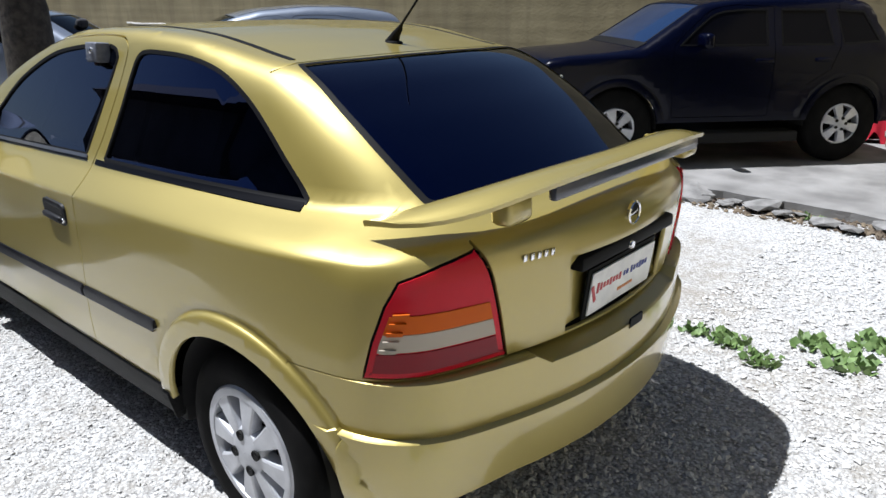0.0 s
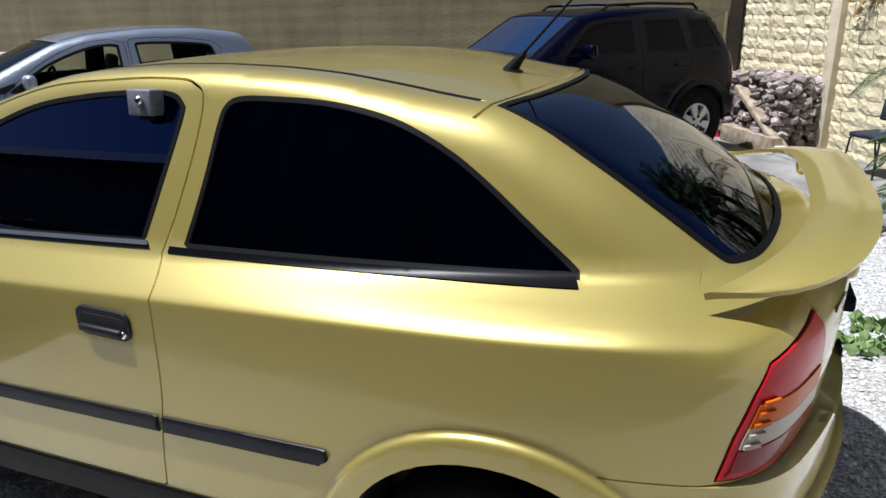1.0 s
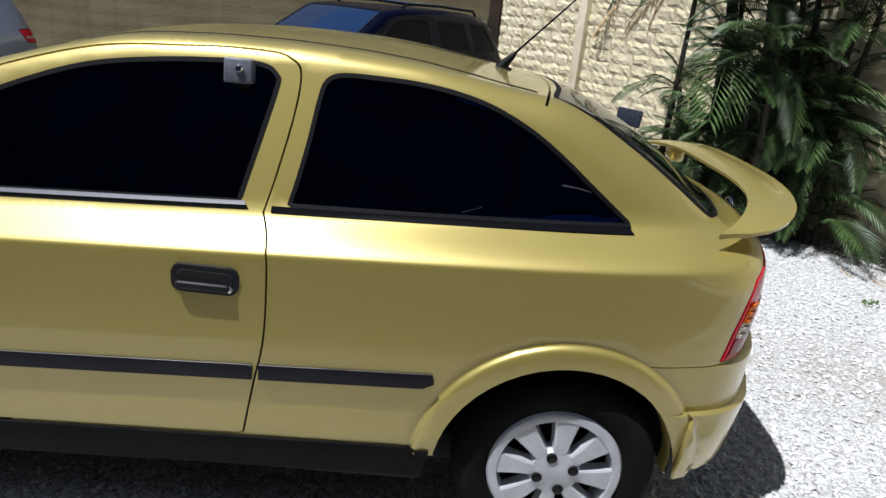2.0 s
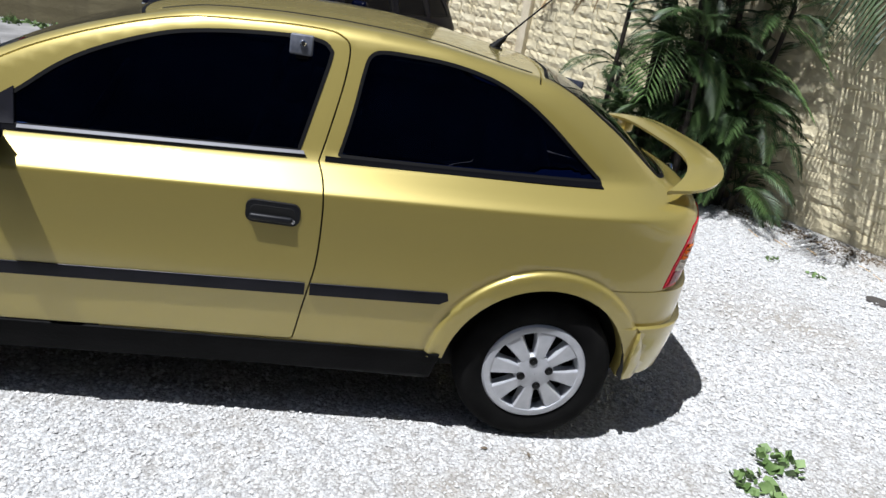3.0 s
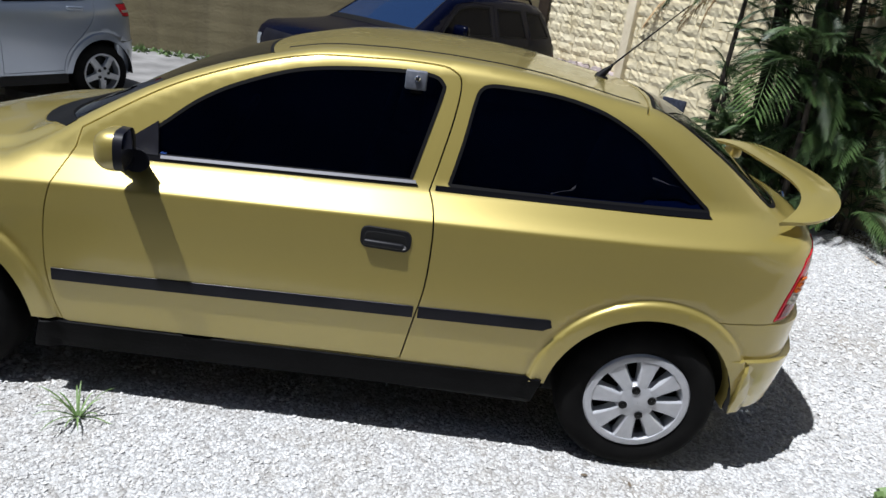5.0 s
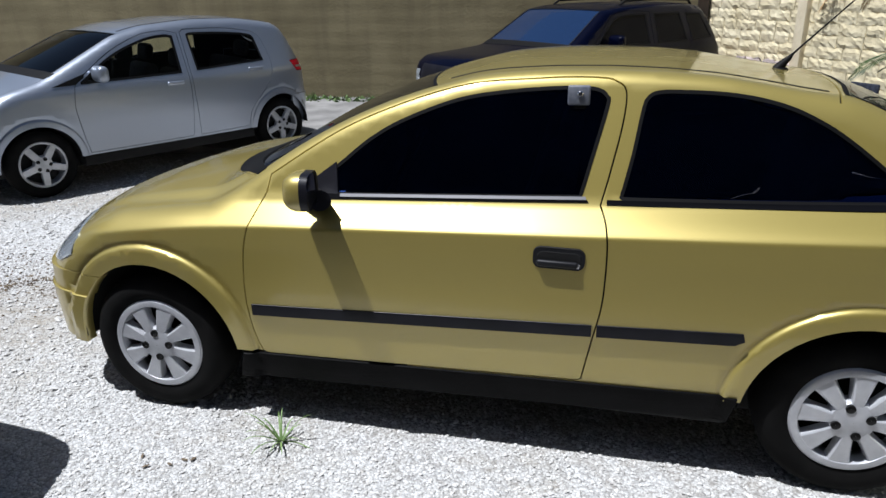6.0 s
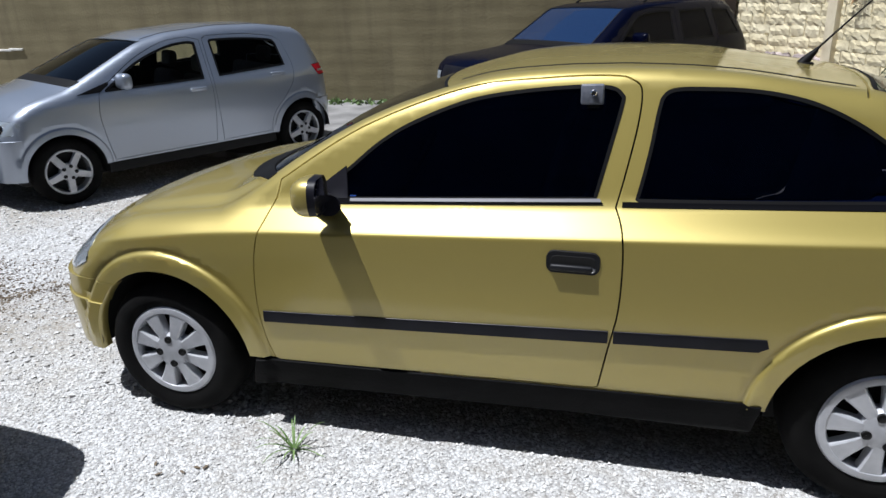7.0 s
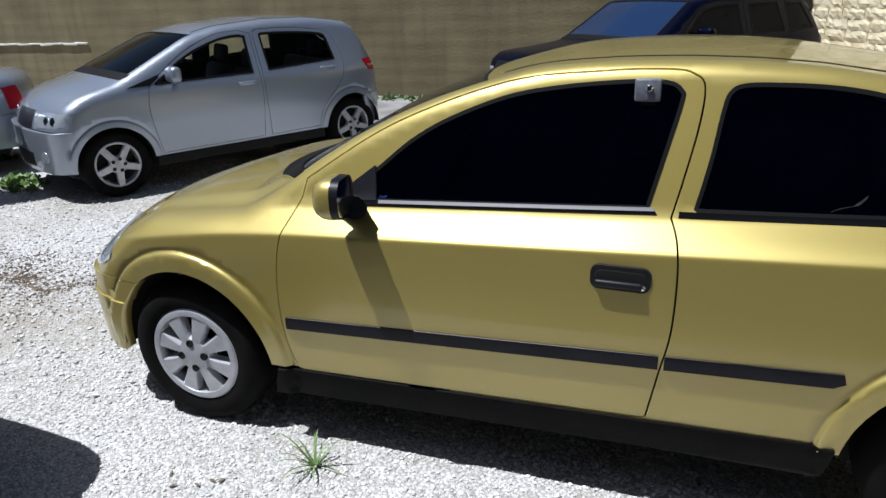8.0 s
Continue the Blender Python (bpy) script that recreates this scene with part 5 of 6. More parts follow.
# black corner sails before the doors, fog lamps, lower intake
for mirror in (False, True):
    panel("corner_sail", FS, SIDE, dense([(-2.28, 0.918), (-2.085, 0.922), (-2.0, 0.975), (-1.99, 1.005), (-2.06, 0.985)], 0.03), RUBBER, fox, off=0.004, step=0.05, mirror=mirror, skirt=0.006)
    FB = Shape({**FOX, "front": FOX["front_bumper"], "cr": FOX["cr_bumper"]})
    u, z = zipper(FB, FRONT, CORNER_F, [(-0.52, 0.40)])[0]
    panel("fog_lamp", FB, CORNER_F, circle(u, z, 0.05, 24), LENS, fox, off=0.004, step=0.05, mirror=mirror, label="round front fog lamp")
panel("lower_intake", FB, FRONT, dense([(-0.28, 0.30), (0.28, 0.30), (0.28, 0.42), (-0.28, 0.42)], 0.04), RUBBER, fox, off=0.004, step=0.06, skirt=0.01)

# ---- navy estate off-roader ----
SUV = dict(
    top=[(-3.37, 0.728), (-3.098, 0.978), (-2.826, 1.04), (-2.391, 1.071), (-2.12, 1.102), (-1.5, 1.477), (-1.196, 1.513), (-0.652, 1.529), (-0.109, 1.524), (0.163, 1.498), (0.283, 1.435), (0.457, 1.144), (0.565, 1.019), (0.87, 0.936)],
    side=[(-0.104, 0.74), (0.26, 0.77), (0.437, 0.80), (0.728, 0.815), (0.936, 0.81), (1.04, 0.80), (1.102, 0.78), (1.456, 0.66), (1.664, 0.6)], soft_side=0.02,
    inset=[(-3.37, 0.16), (-3.044, 0.07), (-2.717, 0.025), (-2.391, 0.0), (-0.217, 0.0), (0.217, 0.012), (0.435, 0.04), (0.652, 0.10)],
    rear=[(-0.104, 0.587), (0.416, 0.598), (0.832, 0.587), (1.04, 0.554), (1.352, 0.435), (1.664, 0.326)],
    rear_bumper=[(-0.104, 0.63), (0.312, 0.674), (0.624, 0.674), (1.664, 0.674)],
    front=[(-0.104, -2.989), (0.416, -3.065), (0.832, -3.065), (0.988, -3.0), (1.664, -2.826)],
    front_bumper=[(-0.104, -3.044), (0.416, -3.152), (0.624, -3.152), (1.664, -3.152)],
    shift=[(-3.261, 0.0), (-2.391, -0.1), (-2.065, -0.15), (-1.413, -0.15), (-0.978, 0.0), (0.0, 0.0), (0.326, 0.1), (0.87, 0.1)],
    crown=0.05, kt=0.06, kr=0.10, cr=0.12, cf=0.12, cr_bumper=0.12,
    arches=[(0.0, 0.37, 0.39, 0.46, 0.012), (-2.24, 0.37, 0.39, 0.46, 0.012)],
    xf=-2.72, xr=0.44, zb=0.42, h_rear=((0.5, 1.1), (0.56, 0.56)), h_front=0.55, z_deck=1.02, z_nose=0.935,
    cant=[(-4.348, 0.62), (-2.717, 0.68), (-2.174, 0.69), (-1.957, 0.68), (-1.467, 0.60), (1.087, 0.60)],
    z_bumper_rear=0.62, z_bumper_front=0.62, x_bumper_rear=0.32, x_bumper_front=-2.55,
    doors=[np.vstack((dense([(-0.783, 1.435), (-0.783, 0.468), (-1.717, 0.468), (-1.761, 0.936), (-1.739, 1.102)], 0.03, False), spline([(-1.739, 1.113), (-1.522, 1.3), (-1.359, 1.414), (-1.141, 1.451)])))],
    panes=[(np.vstack((dense([(-0.848, 1.102), (-1.696, 1.102)], 0.03, False), spline([(-1.663, 1.134), (-1.478, 1.29), (-1.326, 1.383), (-1.087, 1.414), (-0.848, 1.414)]))), 0),
           (dense([(-0.717, 1.102), (-0.717, 1.414), (-0.272, 1.414), (-0.196, 1.102)], 0.03), -1),
           (dense([(-0.109, 1.102), (-0.174, 1.409), (0.109, 1.394), (0.283, 1.123)], 0.03), -1)],
    seams=[np.array([(-0.141, 1.446), (-0.13, 1.092), (-0.217, 0.884), (-0.435, 0.749)])], rubber=0.015, step=0.06,
    x_scuttle=-2.065, bow_scuttle=-0.08, x_header=-1.41, bow_header=-0.06, x_hinge=0.15, bow_hinge=0.03, ditch=((-2.0, 0.5), (0.55, 0.55)), tail_seams=[],
    rear_window=spline([(0.23, 0.0), (0.23, -0.45), (0.27, -0.5), (0.41, -0.52), (0.48, -0.45), (0.50, 0.0), (0.48, 0.45), (0.41, 0.52), (0.27, 0.5), (0.23, 0.45)], closed=True),
    tail_lamp=[(-0.24, 0.70), (-0.24, 0.93), (-0.13, 0.93), (-0.13, 0.70)],
    lenses=[],
    head_lamp=[("x", -2.76, 0.72), ("h", 0.58, 0.72), ("h", 0.58, 0.87), ("x", -2.76, 0.87)],
    rear_bumper_parts=[("rear_bumper", 0.38, 0.615, 0.0)], front_bumper_parts=[("front_bumper", 0.34, 0.615, 0.0)],
    handles=[(-0.88, 0.97), (-0.30, 0.97)], mirror=(-1.5, 1.10), screen_glass=SKYGLASS, lamp_red=DEEPRED,
)
_th = radians(48)
suv, VS = car("off_roader", SUV, "dark navy estate off-roader with roof rails on a concrete slab", pose(0.05 - 0.75 * math.sin(_th), 6.25 + 0.75 * math.cos(_th), 0.07, 0, 0, 48) @ Matrix.Scale(0.94, 4), NAVY, DARKGLASS, 0.82, 0.37, 0.190, 6, 5, -2.24, (-1.0, -0.1, 0.72, 0.42, 1.05, -1.85))
for s in (-1, 1):
    z0 = float(VS.project(TOP, np.array([(-0.5, 0.52)]))[0, 2])
    rail = part("roof_rail", sweep([(-1.1, s * 0.52, z0 - 0.01), (-1.02, s * 0.52, z0 + 0.035), (-0.5, s * 0.52, z0 + 0.045), (0.06, s * 0.52, z0 + 0.03), (0.12, s * 0.52, z0 - 0.02)], 0.014, 8), RUBBER, suv)
for x in (-0.85, -0.1):
    part("roof_bar", sweep([(x, -0.52, z0 + 0.045), (x, 0, z0 + 0.055), (x, 0.52, z0 + 0.045)], 0.012, 8), CHROME, suv)

# ---- silver saloon parked further along the wall ----
SALOON = {**FOX}
SALOON.update(
    top=[(-3.6, 0.55), (-3.3, 0.78), (-3.0, 0.88), (-2.6, 0.95), (-2.3, 0.99), (-1.6, 1.33), (-1.3, 1.38), (-0.9, 1.40), (-0.5, 1.38), (-0.2, 1.31), (0.2, 1.08), (0.35, 1.02), (0.8, 0.98), (1.0, 0.94)],
    side=[(-0.1, 0.76), (0.2, 0.79), (0.36, 0.82), (0.6, 0.835), (0.80, 0.83), (0.88, 0.815), (0.97, 0.775), (1.30, 0.64), (1.6, 0.52)],
    inset=[(-3.5, 0.2), (-3.1, 0.09), (-2.8, 0.035), (-2.4, 0.01), (-2.0, 0.0), (-0.2, 0.0), (0.3, 0.02), (0.6, 0.05), (0.9, 0.14), (1.2, 0.3)],
    rear=[(-0.1, 0.86), (0.4, 0.90), (0.8, 0.90), (0.95, 0.87), (1.1, 0.8), (1.6, 0.6)],
    rear_bumper=[(-0.1, 0.90), (0.3, 0.95), (0.6, 0.95), (1.6, 0.95)],
    shift=[(-3.5, 0.0), (-2.7, -0.1), (-2.3, -0.2), (-1.5, -0.2), (-1.0, 0.0), (-0.5, 0.0), (-0.1, 0.15), (0.3, 0.1), (0.6, 0.0)],
    xr=0.72, h_rear=((0.5, 1.1), (0.5, 0.5)), z_deck=0.90, x_bumper_rear=0.25, x_hinge=-0.28, bow_hinge=0.04, step=0.07,
    doors=[], panes=[(np.vstack((dense([(-1.09, 0.985), (-1.92, 0.97)], 0.03, False), spline([(-1.90, 1.0), (-1.65, 1.18), (-1.4, 1.275), (-1.18, 1.30), (-1.08, 1.29)]))), -1),
                     (np.vstack((dense([(-0.12, 1.03), (-0.97, 0.99)], 0.03, False), spline([(-0.98, 1.29), (-0.9, 1.31), (-0.6, 1.30), (-0.4, 1.25), (-0.2, 1.12)]))), -1)],
    seams=[np.array([(-1.03, 1.32), (-1.03, 0.9), (-1.05, 0.34)])],
    cant=[(-4.0, 0.55), (-3.0, 0.62), (-2.4, 0.68), (-2.2, 0.66), (-1.5, 0.56), (-0.2, 0.56), (0.3, 0.66), (1.0, 0.66)],
    rear_window=spline([(-0.22, 0.0), (-0.24, -0.4), (-0.2, -0.46), (0.0, -0.50), (0.16, -0.52), (0.2, -0.45), (0.24, 0.0), (0.2, 0.45), (0.16, 0.52), (0.0, 0.50), (-0.2, 0.46), (-0.24, 0.4)], closed=True),
    tail_lamp=[(-0.02, 0.64), (-0.05, 0.86), (0.14, 0.865), (0.2, 0.66)],
    lenses=[],
    handles=[(-1.15, 0.88), (-0.2, 0.9)], mirror=(-1.82, 0.99),
)
saloon, _ = car("saloon_car", SALOON, "silver four-door saloon parked by the wall", pose(-8.36, 3.27, 0, 0, 0, 45), SILVER, SMOKE, 0.835, 0.30, 0.195, 5, 5, -2.5, (-1.3, -0.35, 0.72, 0.28, 0.97, -2.05))
tagged(copy_thing(saloon, pose(-3.82, -1.20, 0, 0, 0, 0)), "silver four-door saloon parked beside the gold hatchback")

# ---- setting ----
def slab(name, x0, x1, y0, y1, z0, z1, mat, label="", cat="", m=Matrix()):
    ob = part(name, box((x1 - x0, y1 - y0, z1 - z0), Matrix.Translation(((x0 + x1) / 2, (y0 + y1) / 2, (z0 + z1) / 2))), mat, None, smooth=False)
    ob.matrix_world = m
    return tagged(ob, label, cat, kind="structure")


bm = bmesh.new()
bmesh.ops.create_grid(bm, x_segments=2, y_segments=2, size=1500)
tagged(part("ground", bm, GRAVEL, None), "white crushed limestone gravel", "ground", kind="structure")
bm = bmesh.new()
rng = random.Random(14)
for i in range(22):
    w = rng.uniform(0.27, 0.34)
    join(bm, box((w, 0.04, rng.uniform(0.025, 0.045)), Matrix.Translation((-17.5 + 0.28 * i + rng.uniform(-0.02, 0.02), 8.387, 0.92 + rng.uniform(-0.01, 0.01))) @ pose(0, 0, 0, 0, rng.uniform(-2, 2), 0), 0.006))
tagged(part("trim", bm, WHITEWOOD, None), "broken pale ledge along the plastered wall", "ledge", kind="structure")
# unseen dark sheet added so that the gold car's flank reflects shade
slab("road", -24, 3.4, -14, -1.15, -0.1, 0.004, DARKGROUND, "worn dark asphalt drive beside the gravel", "road")
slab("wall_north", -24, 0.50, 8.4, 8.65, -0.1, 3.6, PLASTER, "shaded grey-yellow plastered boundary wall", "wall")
slab("wall_pillar", 0.20, 0.34, 8.34, 8.40, -0.1, 3.4, DARKBROWN, "dark stained pillar at the end of the plastered wall", "pillar")
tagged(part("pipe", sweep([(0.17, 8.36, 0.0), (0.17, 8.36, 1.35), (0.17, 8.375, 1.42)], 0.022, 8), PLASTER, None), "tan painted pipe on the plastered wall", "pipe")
# the lit boundary wall runs from the corner towards the camera's side
W0, W1 = Vector((3.85, 2.60)), Vector((0.28, 8.45))
w_len = (W1 - W0).length
w_ang = math.degrees(math.atan2(W1.y - W0.y, W1.x - W0.x))
WALL_M = pose(W0.x, W0.y, 0, 0, 0, w_ang)      # x along the wall from its near end, +y towards the lot
EXT = 7.0
wall_east = slab("wall_east", -EXT, w_len, -0.30, -0.05, -0.1, 3.2, BLOCK, "sunlit rough yellow block boundary wall", "wall", WALL_M)


def rough_block(w, h, d, seed):
    """A split-face block, lumpy and uneven: vertices and faces."""
    rng = random.Random(seed)
    n, m = 6, 3
    verts, faces = [], []
    for i in range(n + 1):
        for j in range(m + 1):
            rim = i in (0, n) or j in (0, m)
            verts.append(((i / n - 0.5) * w + rng.uniform(-0.02, 0.02) * (not rim), d * rng.uniform(0.0, 0.45) if rim else d * rng.uniform(0.35, 1.2), (j / m - 0.5) * h + rng.uniform(-0.012, 0.012)))
    at = lambda i, j: i * (m + 1) + j
    for i in range(n):
        for j in range(m):
            q = (at(i, j), at(i, j + 1), at(i + 1, j + 1), at(i + 1, j))
            faces += [(q[0], q[1], q[2]), (q[0], q[2], q[3])]
    ring = [at(i, 0) for i in range(n + 1)] + [at(n, j) for j in range(1, m + 1)] + [at(i, m) for i in range(n - 1, -1, -1)] + [at(0, j) for j in range(m - 1, 0, -1)]
    k = len(verts)
    for v in ring:
        verts.append((verts[v][0] * 0.97, -0.05, verts[v][2] * 0.97))
    for a in range(len(ring)):
        b = (a + 1) % len(ring)
        faces.append((ring[a], ring[b], k + b, k + a))
    return verts, faces


# concrete slab under the off-roader, its broken near edge
bm = bmesh.new()
rng = random.Random(5)
edge = [(-7.0 + 0.18 * i, 4.55 + 0.09 * noise.noise(Vector((i * 0.35, 0, 0))) + rng.uniform(-0.03, 0.03)) for i in range(52)]
top = [bm.verts.new((x, y, 0.07)) for x, y in edge] + [bm.verts.new((2.4, 5.6, 0.07)), bm.verts.new((0.5, 8.4, 0.07)), bm.verts.new((-7.0, 8.4, 0.07))]
face = bm.faces.new(top)
ext = bmesh.ops.extrude_face_region(bm, geom=[face])
bmesh.ops.translate(bm, vec=(0, 0, -0.11), verts=[v for v in ext["geom"] if isinstance(v, bmesh.types.BMVert)])
bmesh.ops.recalc_face_normals(bm, faces=bm.faces[:])
tagged(part("pavement", bm, CONCRETE, None, smooth=False), "worn grey concrete slab with a broken edge", "slab", kind="structure")

post = tagged(part("fence_post", box((0.14, 0.14, 2.5), Matrix.Translation((0, 0, 1.25)), 0.012), POST, None), "cream concrete fence post beside the stone pile", "post")
post.matrix_world = pose(1.24, 6.95, 0.06, 0, 0, 30)


# ---- stone pile ----
def stone_mesh(seed, mat, name="stone", flat=0.7):
    rng = random.Random(seed)
    bm = bmesh.new()
    bmesh.ops.create_icosphere(bm, subdivisions=1, radius=0.5)
    for v in bm.verts:
        v.co *= rng.uniform(0.72, 1.15)
        v.co.z *= flat
        v.co.x *= 1.25
    me = bpy.data.meshes.new(name)
    bm.to_mesh(me)
    bm.free()
    me.materials.append(mat)
    return me


def split_stone(seed):
    """A broken, roughly squared building stone."""
    rng = random.Random(seed)
    bm = bmesh.new()
    bmesh.ops.create_cube(bm, size=1.0)
    for v in bm.verts:
        v.co.x *= rng.uniform(1.0, 1.5)
        v.co.y *= rng.uniform(0.7, 1.1)
        v.co.z *= rng.uniform(0.38, 0.68)
    bmesh.ops.bevel(bm, geom=bm.edges[:], offset=0.07, segments=1, affect="EDGES")
    me = bpy.data.meshes.new("stone")
    bm.to_mesh(me)
    bm.free()
    me.materials.append(STONE)
    return me


pile = tagged(new("stone_pile"), "heap of broken grey-brown building stones against the wall", "stones")
pile.matrix_world = pose(0.66, 7.25, 0.065, 0, 0, w_ang)
stones = [split_stone(100 + i) for i in range(16)]
rng = random.Random(11)
# one stone to a cell: the heap's end face and its front are single pieces, the rest is joined
spots = [(-0.50, -0.47 + 0.077 * (i + 0.5), 0.04 + 0.068 * j) for i in range(8) for j in range(10)]
spots += [(-0.44 + 0.085 * (i + 0.5), 0.20 - 0.12 * j / 9, 0.04 + 0.068 * j) for i in range(17) for j in range(10)]
single = len(spots)
spots += [(-0.46 + 0.085 * i, -0.47 + 0.085 * j, 0.69) for i in range(18) for j in range(8)]
verts, faces = [], []
for k, (a, b, z) in enumerate(spots):
    low = 1 - 0.8 * max(0.0, (a - 0.45) / 0.65) ** 2
    w = rng.uniform(0.055, 0.105)
    place = Vector((a + rng.uniform(-0.04, 0.04), b + rng.uniform(-0.04, 0.04), max(w * 0.3, z * low + rng.uniform(-0.03, 0.03))))
    m = Matrix.LocRotScale(place, Euler((rng.uniform(-0.6, 0.6), rng.uniform(-0.6, 0.6), rng.uniform(0, 6.3))), (w, w, w * rng.uniform(0.9, 1.4)))
    if k < single:
        ob = new("stone", stones[k % 16])
        ob.parent = pile
        ob.matrix_local = m
    else:
        me = stones[k % 16]
        faces += [[len(verts) + i for i in f.vertices] for f in me.polygons]
        verts += [m @ v.co for v in me.vertices]
tagged(mesh_object("stones", verts, faces, STONE, pile, smooth=False), kind="stuff")
# filler box added behind the stones, its dark colour shades their gaps
bm = box((1.5, 0.50, 0.60), Matrix.Translation((0.36, -0.19, 0.30)))
for v in bm.verts:
    if v.co.x > 0:
        v.co.z *= 0.3
part("gap_dark_core", bm, EARTH, pile)

# timbers, board and sheet lying before the pile
def plank(name, a, b, w, h, mat, label):
    a, b = Vector(a), Vector(b)
    d = b - a
    m = Matrix.Translation((a + b) / 2) @ d.to_track_quat("X", "Z").to_matrix().to_4x4()
    ob = tagged(part(name, box((d.length, w, h), Matrix(), 0.008), mat, None), label, "timber")
    ob.matrix_world = m
    return ob


plank("timber", (0.40, 7.32, 0.66), (0.86, 6.56, 0.12), 0.13, 0.05, TIMBER, "weathered grey plank leaning on the stone pile")
plank("timber", (0.30, 7.37, 0.16), (0.80, 6.56, 0.15), 0.12, 0.17, TIMBER, "brown timber beam lying on the slab")
plank("timber", (0.80, 6.62, 0.115), (1.30, 5.88, 0.115), 0.12, 0.09, WHITEWOOD, "white painted board lying on the slab")
bm = bmesh.new()
bmesh.ops.create_grid(bm, x_segments=14, y_segments=10, size=0.5)
for v in bm.verts:
    n1 = noise.noise(v.co * 4.1) * 0.5 + noise.noise(v.co * 9.3) * 0.25
    v.co.z = max(0.0, 0.10 * (1 - (v.co.x / 0.5) ** 2) * (1 - (v.co.y / 0.5) ** 2) + 0.10 * n1 * (1 - abs(v.co.x) * 1.6))
    v.co.x, v.co.y = v.co.x * 0.62 + 0.05 * n1, v.co.y * 0.42
ob = tagged(part("plastic_sheet", bm, CLOTHRED, None), "crumpled red plastic sheet on the slab", "sheet")
ob.matrix_world = pose(0.12, 7.58, 0.072, 0, 0, 20) @ Matrix.Diagonal((0.75, 0.6, 4.0, 1))


# ---- chair ----
chair = tagged(new("chair"), "old dark upholstered office chair on black steel legs by the wall", "chair")
chair.matrix_world = pose(1.55, 5.87, 0.07, 0, 0, -52) @ Matrix.Scale(0.77, 4)
part("seat", box((0.44, 0.42, 0.06), Matrix.Translation((0, 0, 0.45)), 0.025, 3), SEATBLUE, chair)
part("backrest", box((0.42, 0.05, 0.24), Matrix.Translation((0, 0.22, 0.70)) @ pose(0, 0, 0, -8, 0, 0), 0.022, 3), SEATBLUE, chair)
for s in (-1, 1):
    part("front_leg", sweep([(s * 0.20, 0.18, 0.43), (s * 0.20, -0.14, 0.43), (s * 0.20, -0.19, 0.41), (s * 0.22, -0.23, 0.0)], 0.012, 8), STEEL, chair)
    part("back_leg", sweep([(s * 0.20, 0.16, 0.43), (s * 0.21, 0.26, 0.0)], 0.012, 8), STEEL, chair)
    part("back_stay", sweep([(s * 0.12, 0.14, 0.42), (s * 0.12, 0.23, 0.46), (s * 0.12, 0.25, 0.72)], 0.010, 8), STEEL, chair)
table_box = tagged(part("wooden_crate", box((0.30, 0.26, 0.22), Matrix.Translation((0, 0, 0.11)), 0.01), TIMBER, None), "small weathered wooden crate under the palm", "crate")
table_box.matrix_world = pose(1.85, 5.55, 0.07, 0, 0, 25)


# ---- palms ----
def frond(length, rise, droop, leaflet, mat, seed, hang=0.35):
    """One feathered frond that starts along +x: a bowed rib, and on both sides narrow folded leaflets that hang at their ends."""
    rng = random.Random(seed)
    at = lambda t: Vector((length * (t - 0.12 * t * t * droop), 0, length * (rise * t - droop * t * t)))
    bm = sweep([at(t) for t in np.linspace(0, 1, 11)], list(np.linspace(0.010, 0.002, 11)), 5)
    pairs = int(length / 0.046)
    for i in range(pairs):
        t = 0.20 + 0.80 * (i + 0.5) / pairs
        tangent = (at(min(1.0, t + 0.02)) - at(t - 0.02)).normalized()
        up = Vector((-tangent.z, 0, tangent.x))
        size = leaflet * (0.50 + 0.62 * math.sin(math.pi * min(1.0, 0.12 + 0.80 * (t - 0.2) / 0.8))) * (1 - 0.45 * max(0.0, t - 0.72) / 0.28)
        for s in (-1, 1):
            z = size * rng.uniform(0.9, 1.08)
            way = (tangent * (0.50 + 0.55 * t) + Vector((0, s, 0)) * 0.95 + up * (0.25 + rng.uniform(-0.08, 0.08))).normalized()
            flat = way.cross(up).normalized() * 0.0125
            a, mid, tip = at(t), at(t) + way * z * 0.45, at(t) + way * z * 0.93
            mid.z -= hang * 0.22 * z
            tip.z -= hang * z * rng.uniform(0.85, 1.2)
            fold = up * 0.005
            v = [bm.verts.new(p) for p in (a, mid - flat - fold, mid + fold, mid + flat - fold, tip)]
            for f in ((0, 1, 2), (0, 2, 3), (1, 4, 2), (2, 4, 3)):
                bm.faces.new([v[k] for k in f])
    return bm


def frond_mesh(*a):
    bm = frond(*a)
    me = bpy.data.meshes.new("frond")
    bm.to_mesh(me)
    bm.free()
    me.materials.append(a[4])
    return me


GREEN = [frond_mesh(1.15, 0.55, 0.62, 0.30, FOLIAGE, 21), frond_mesh(1.35, 0.60, 0.80, 0.32, FOLIAGE, 22), frond_mesh(0.95, 0.45, 0.60, 0.27, FOLIAGE, 23), frond_mesh(1.25, 0.30, 0.75, 0.30, FOLIAGE, 24)]
LONG = [frond_mesh(1.7, 0.55, 0.95, 0.42, FOLIAGE, 25, 0.9), frond_mesh(1.5, 0.45, 1.0, 0.45, FOLIAGE, 26, 1.1)]
YELLOWED = [frond_mesh(1.1, 0.3, 0.7, 0.28, DRYLEAF, 31)]
HERO = frond_mesh(0.90, 0.62, 1.15, 0.42, SUNLIT_GREEN, 32, 0.30)
ARCHED = frond_mesh(1.25, 0.30, 0.75, 0.30, SUNLIT_GREEN, 24)


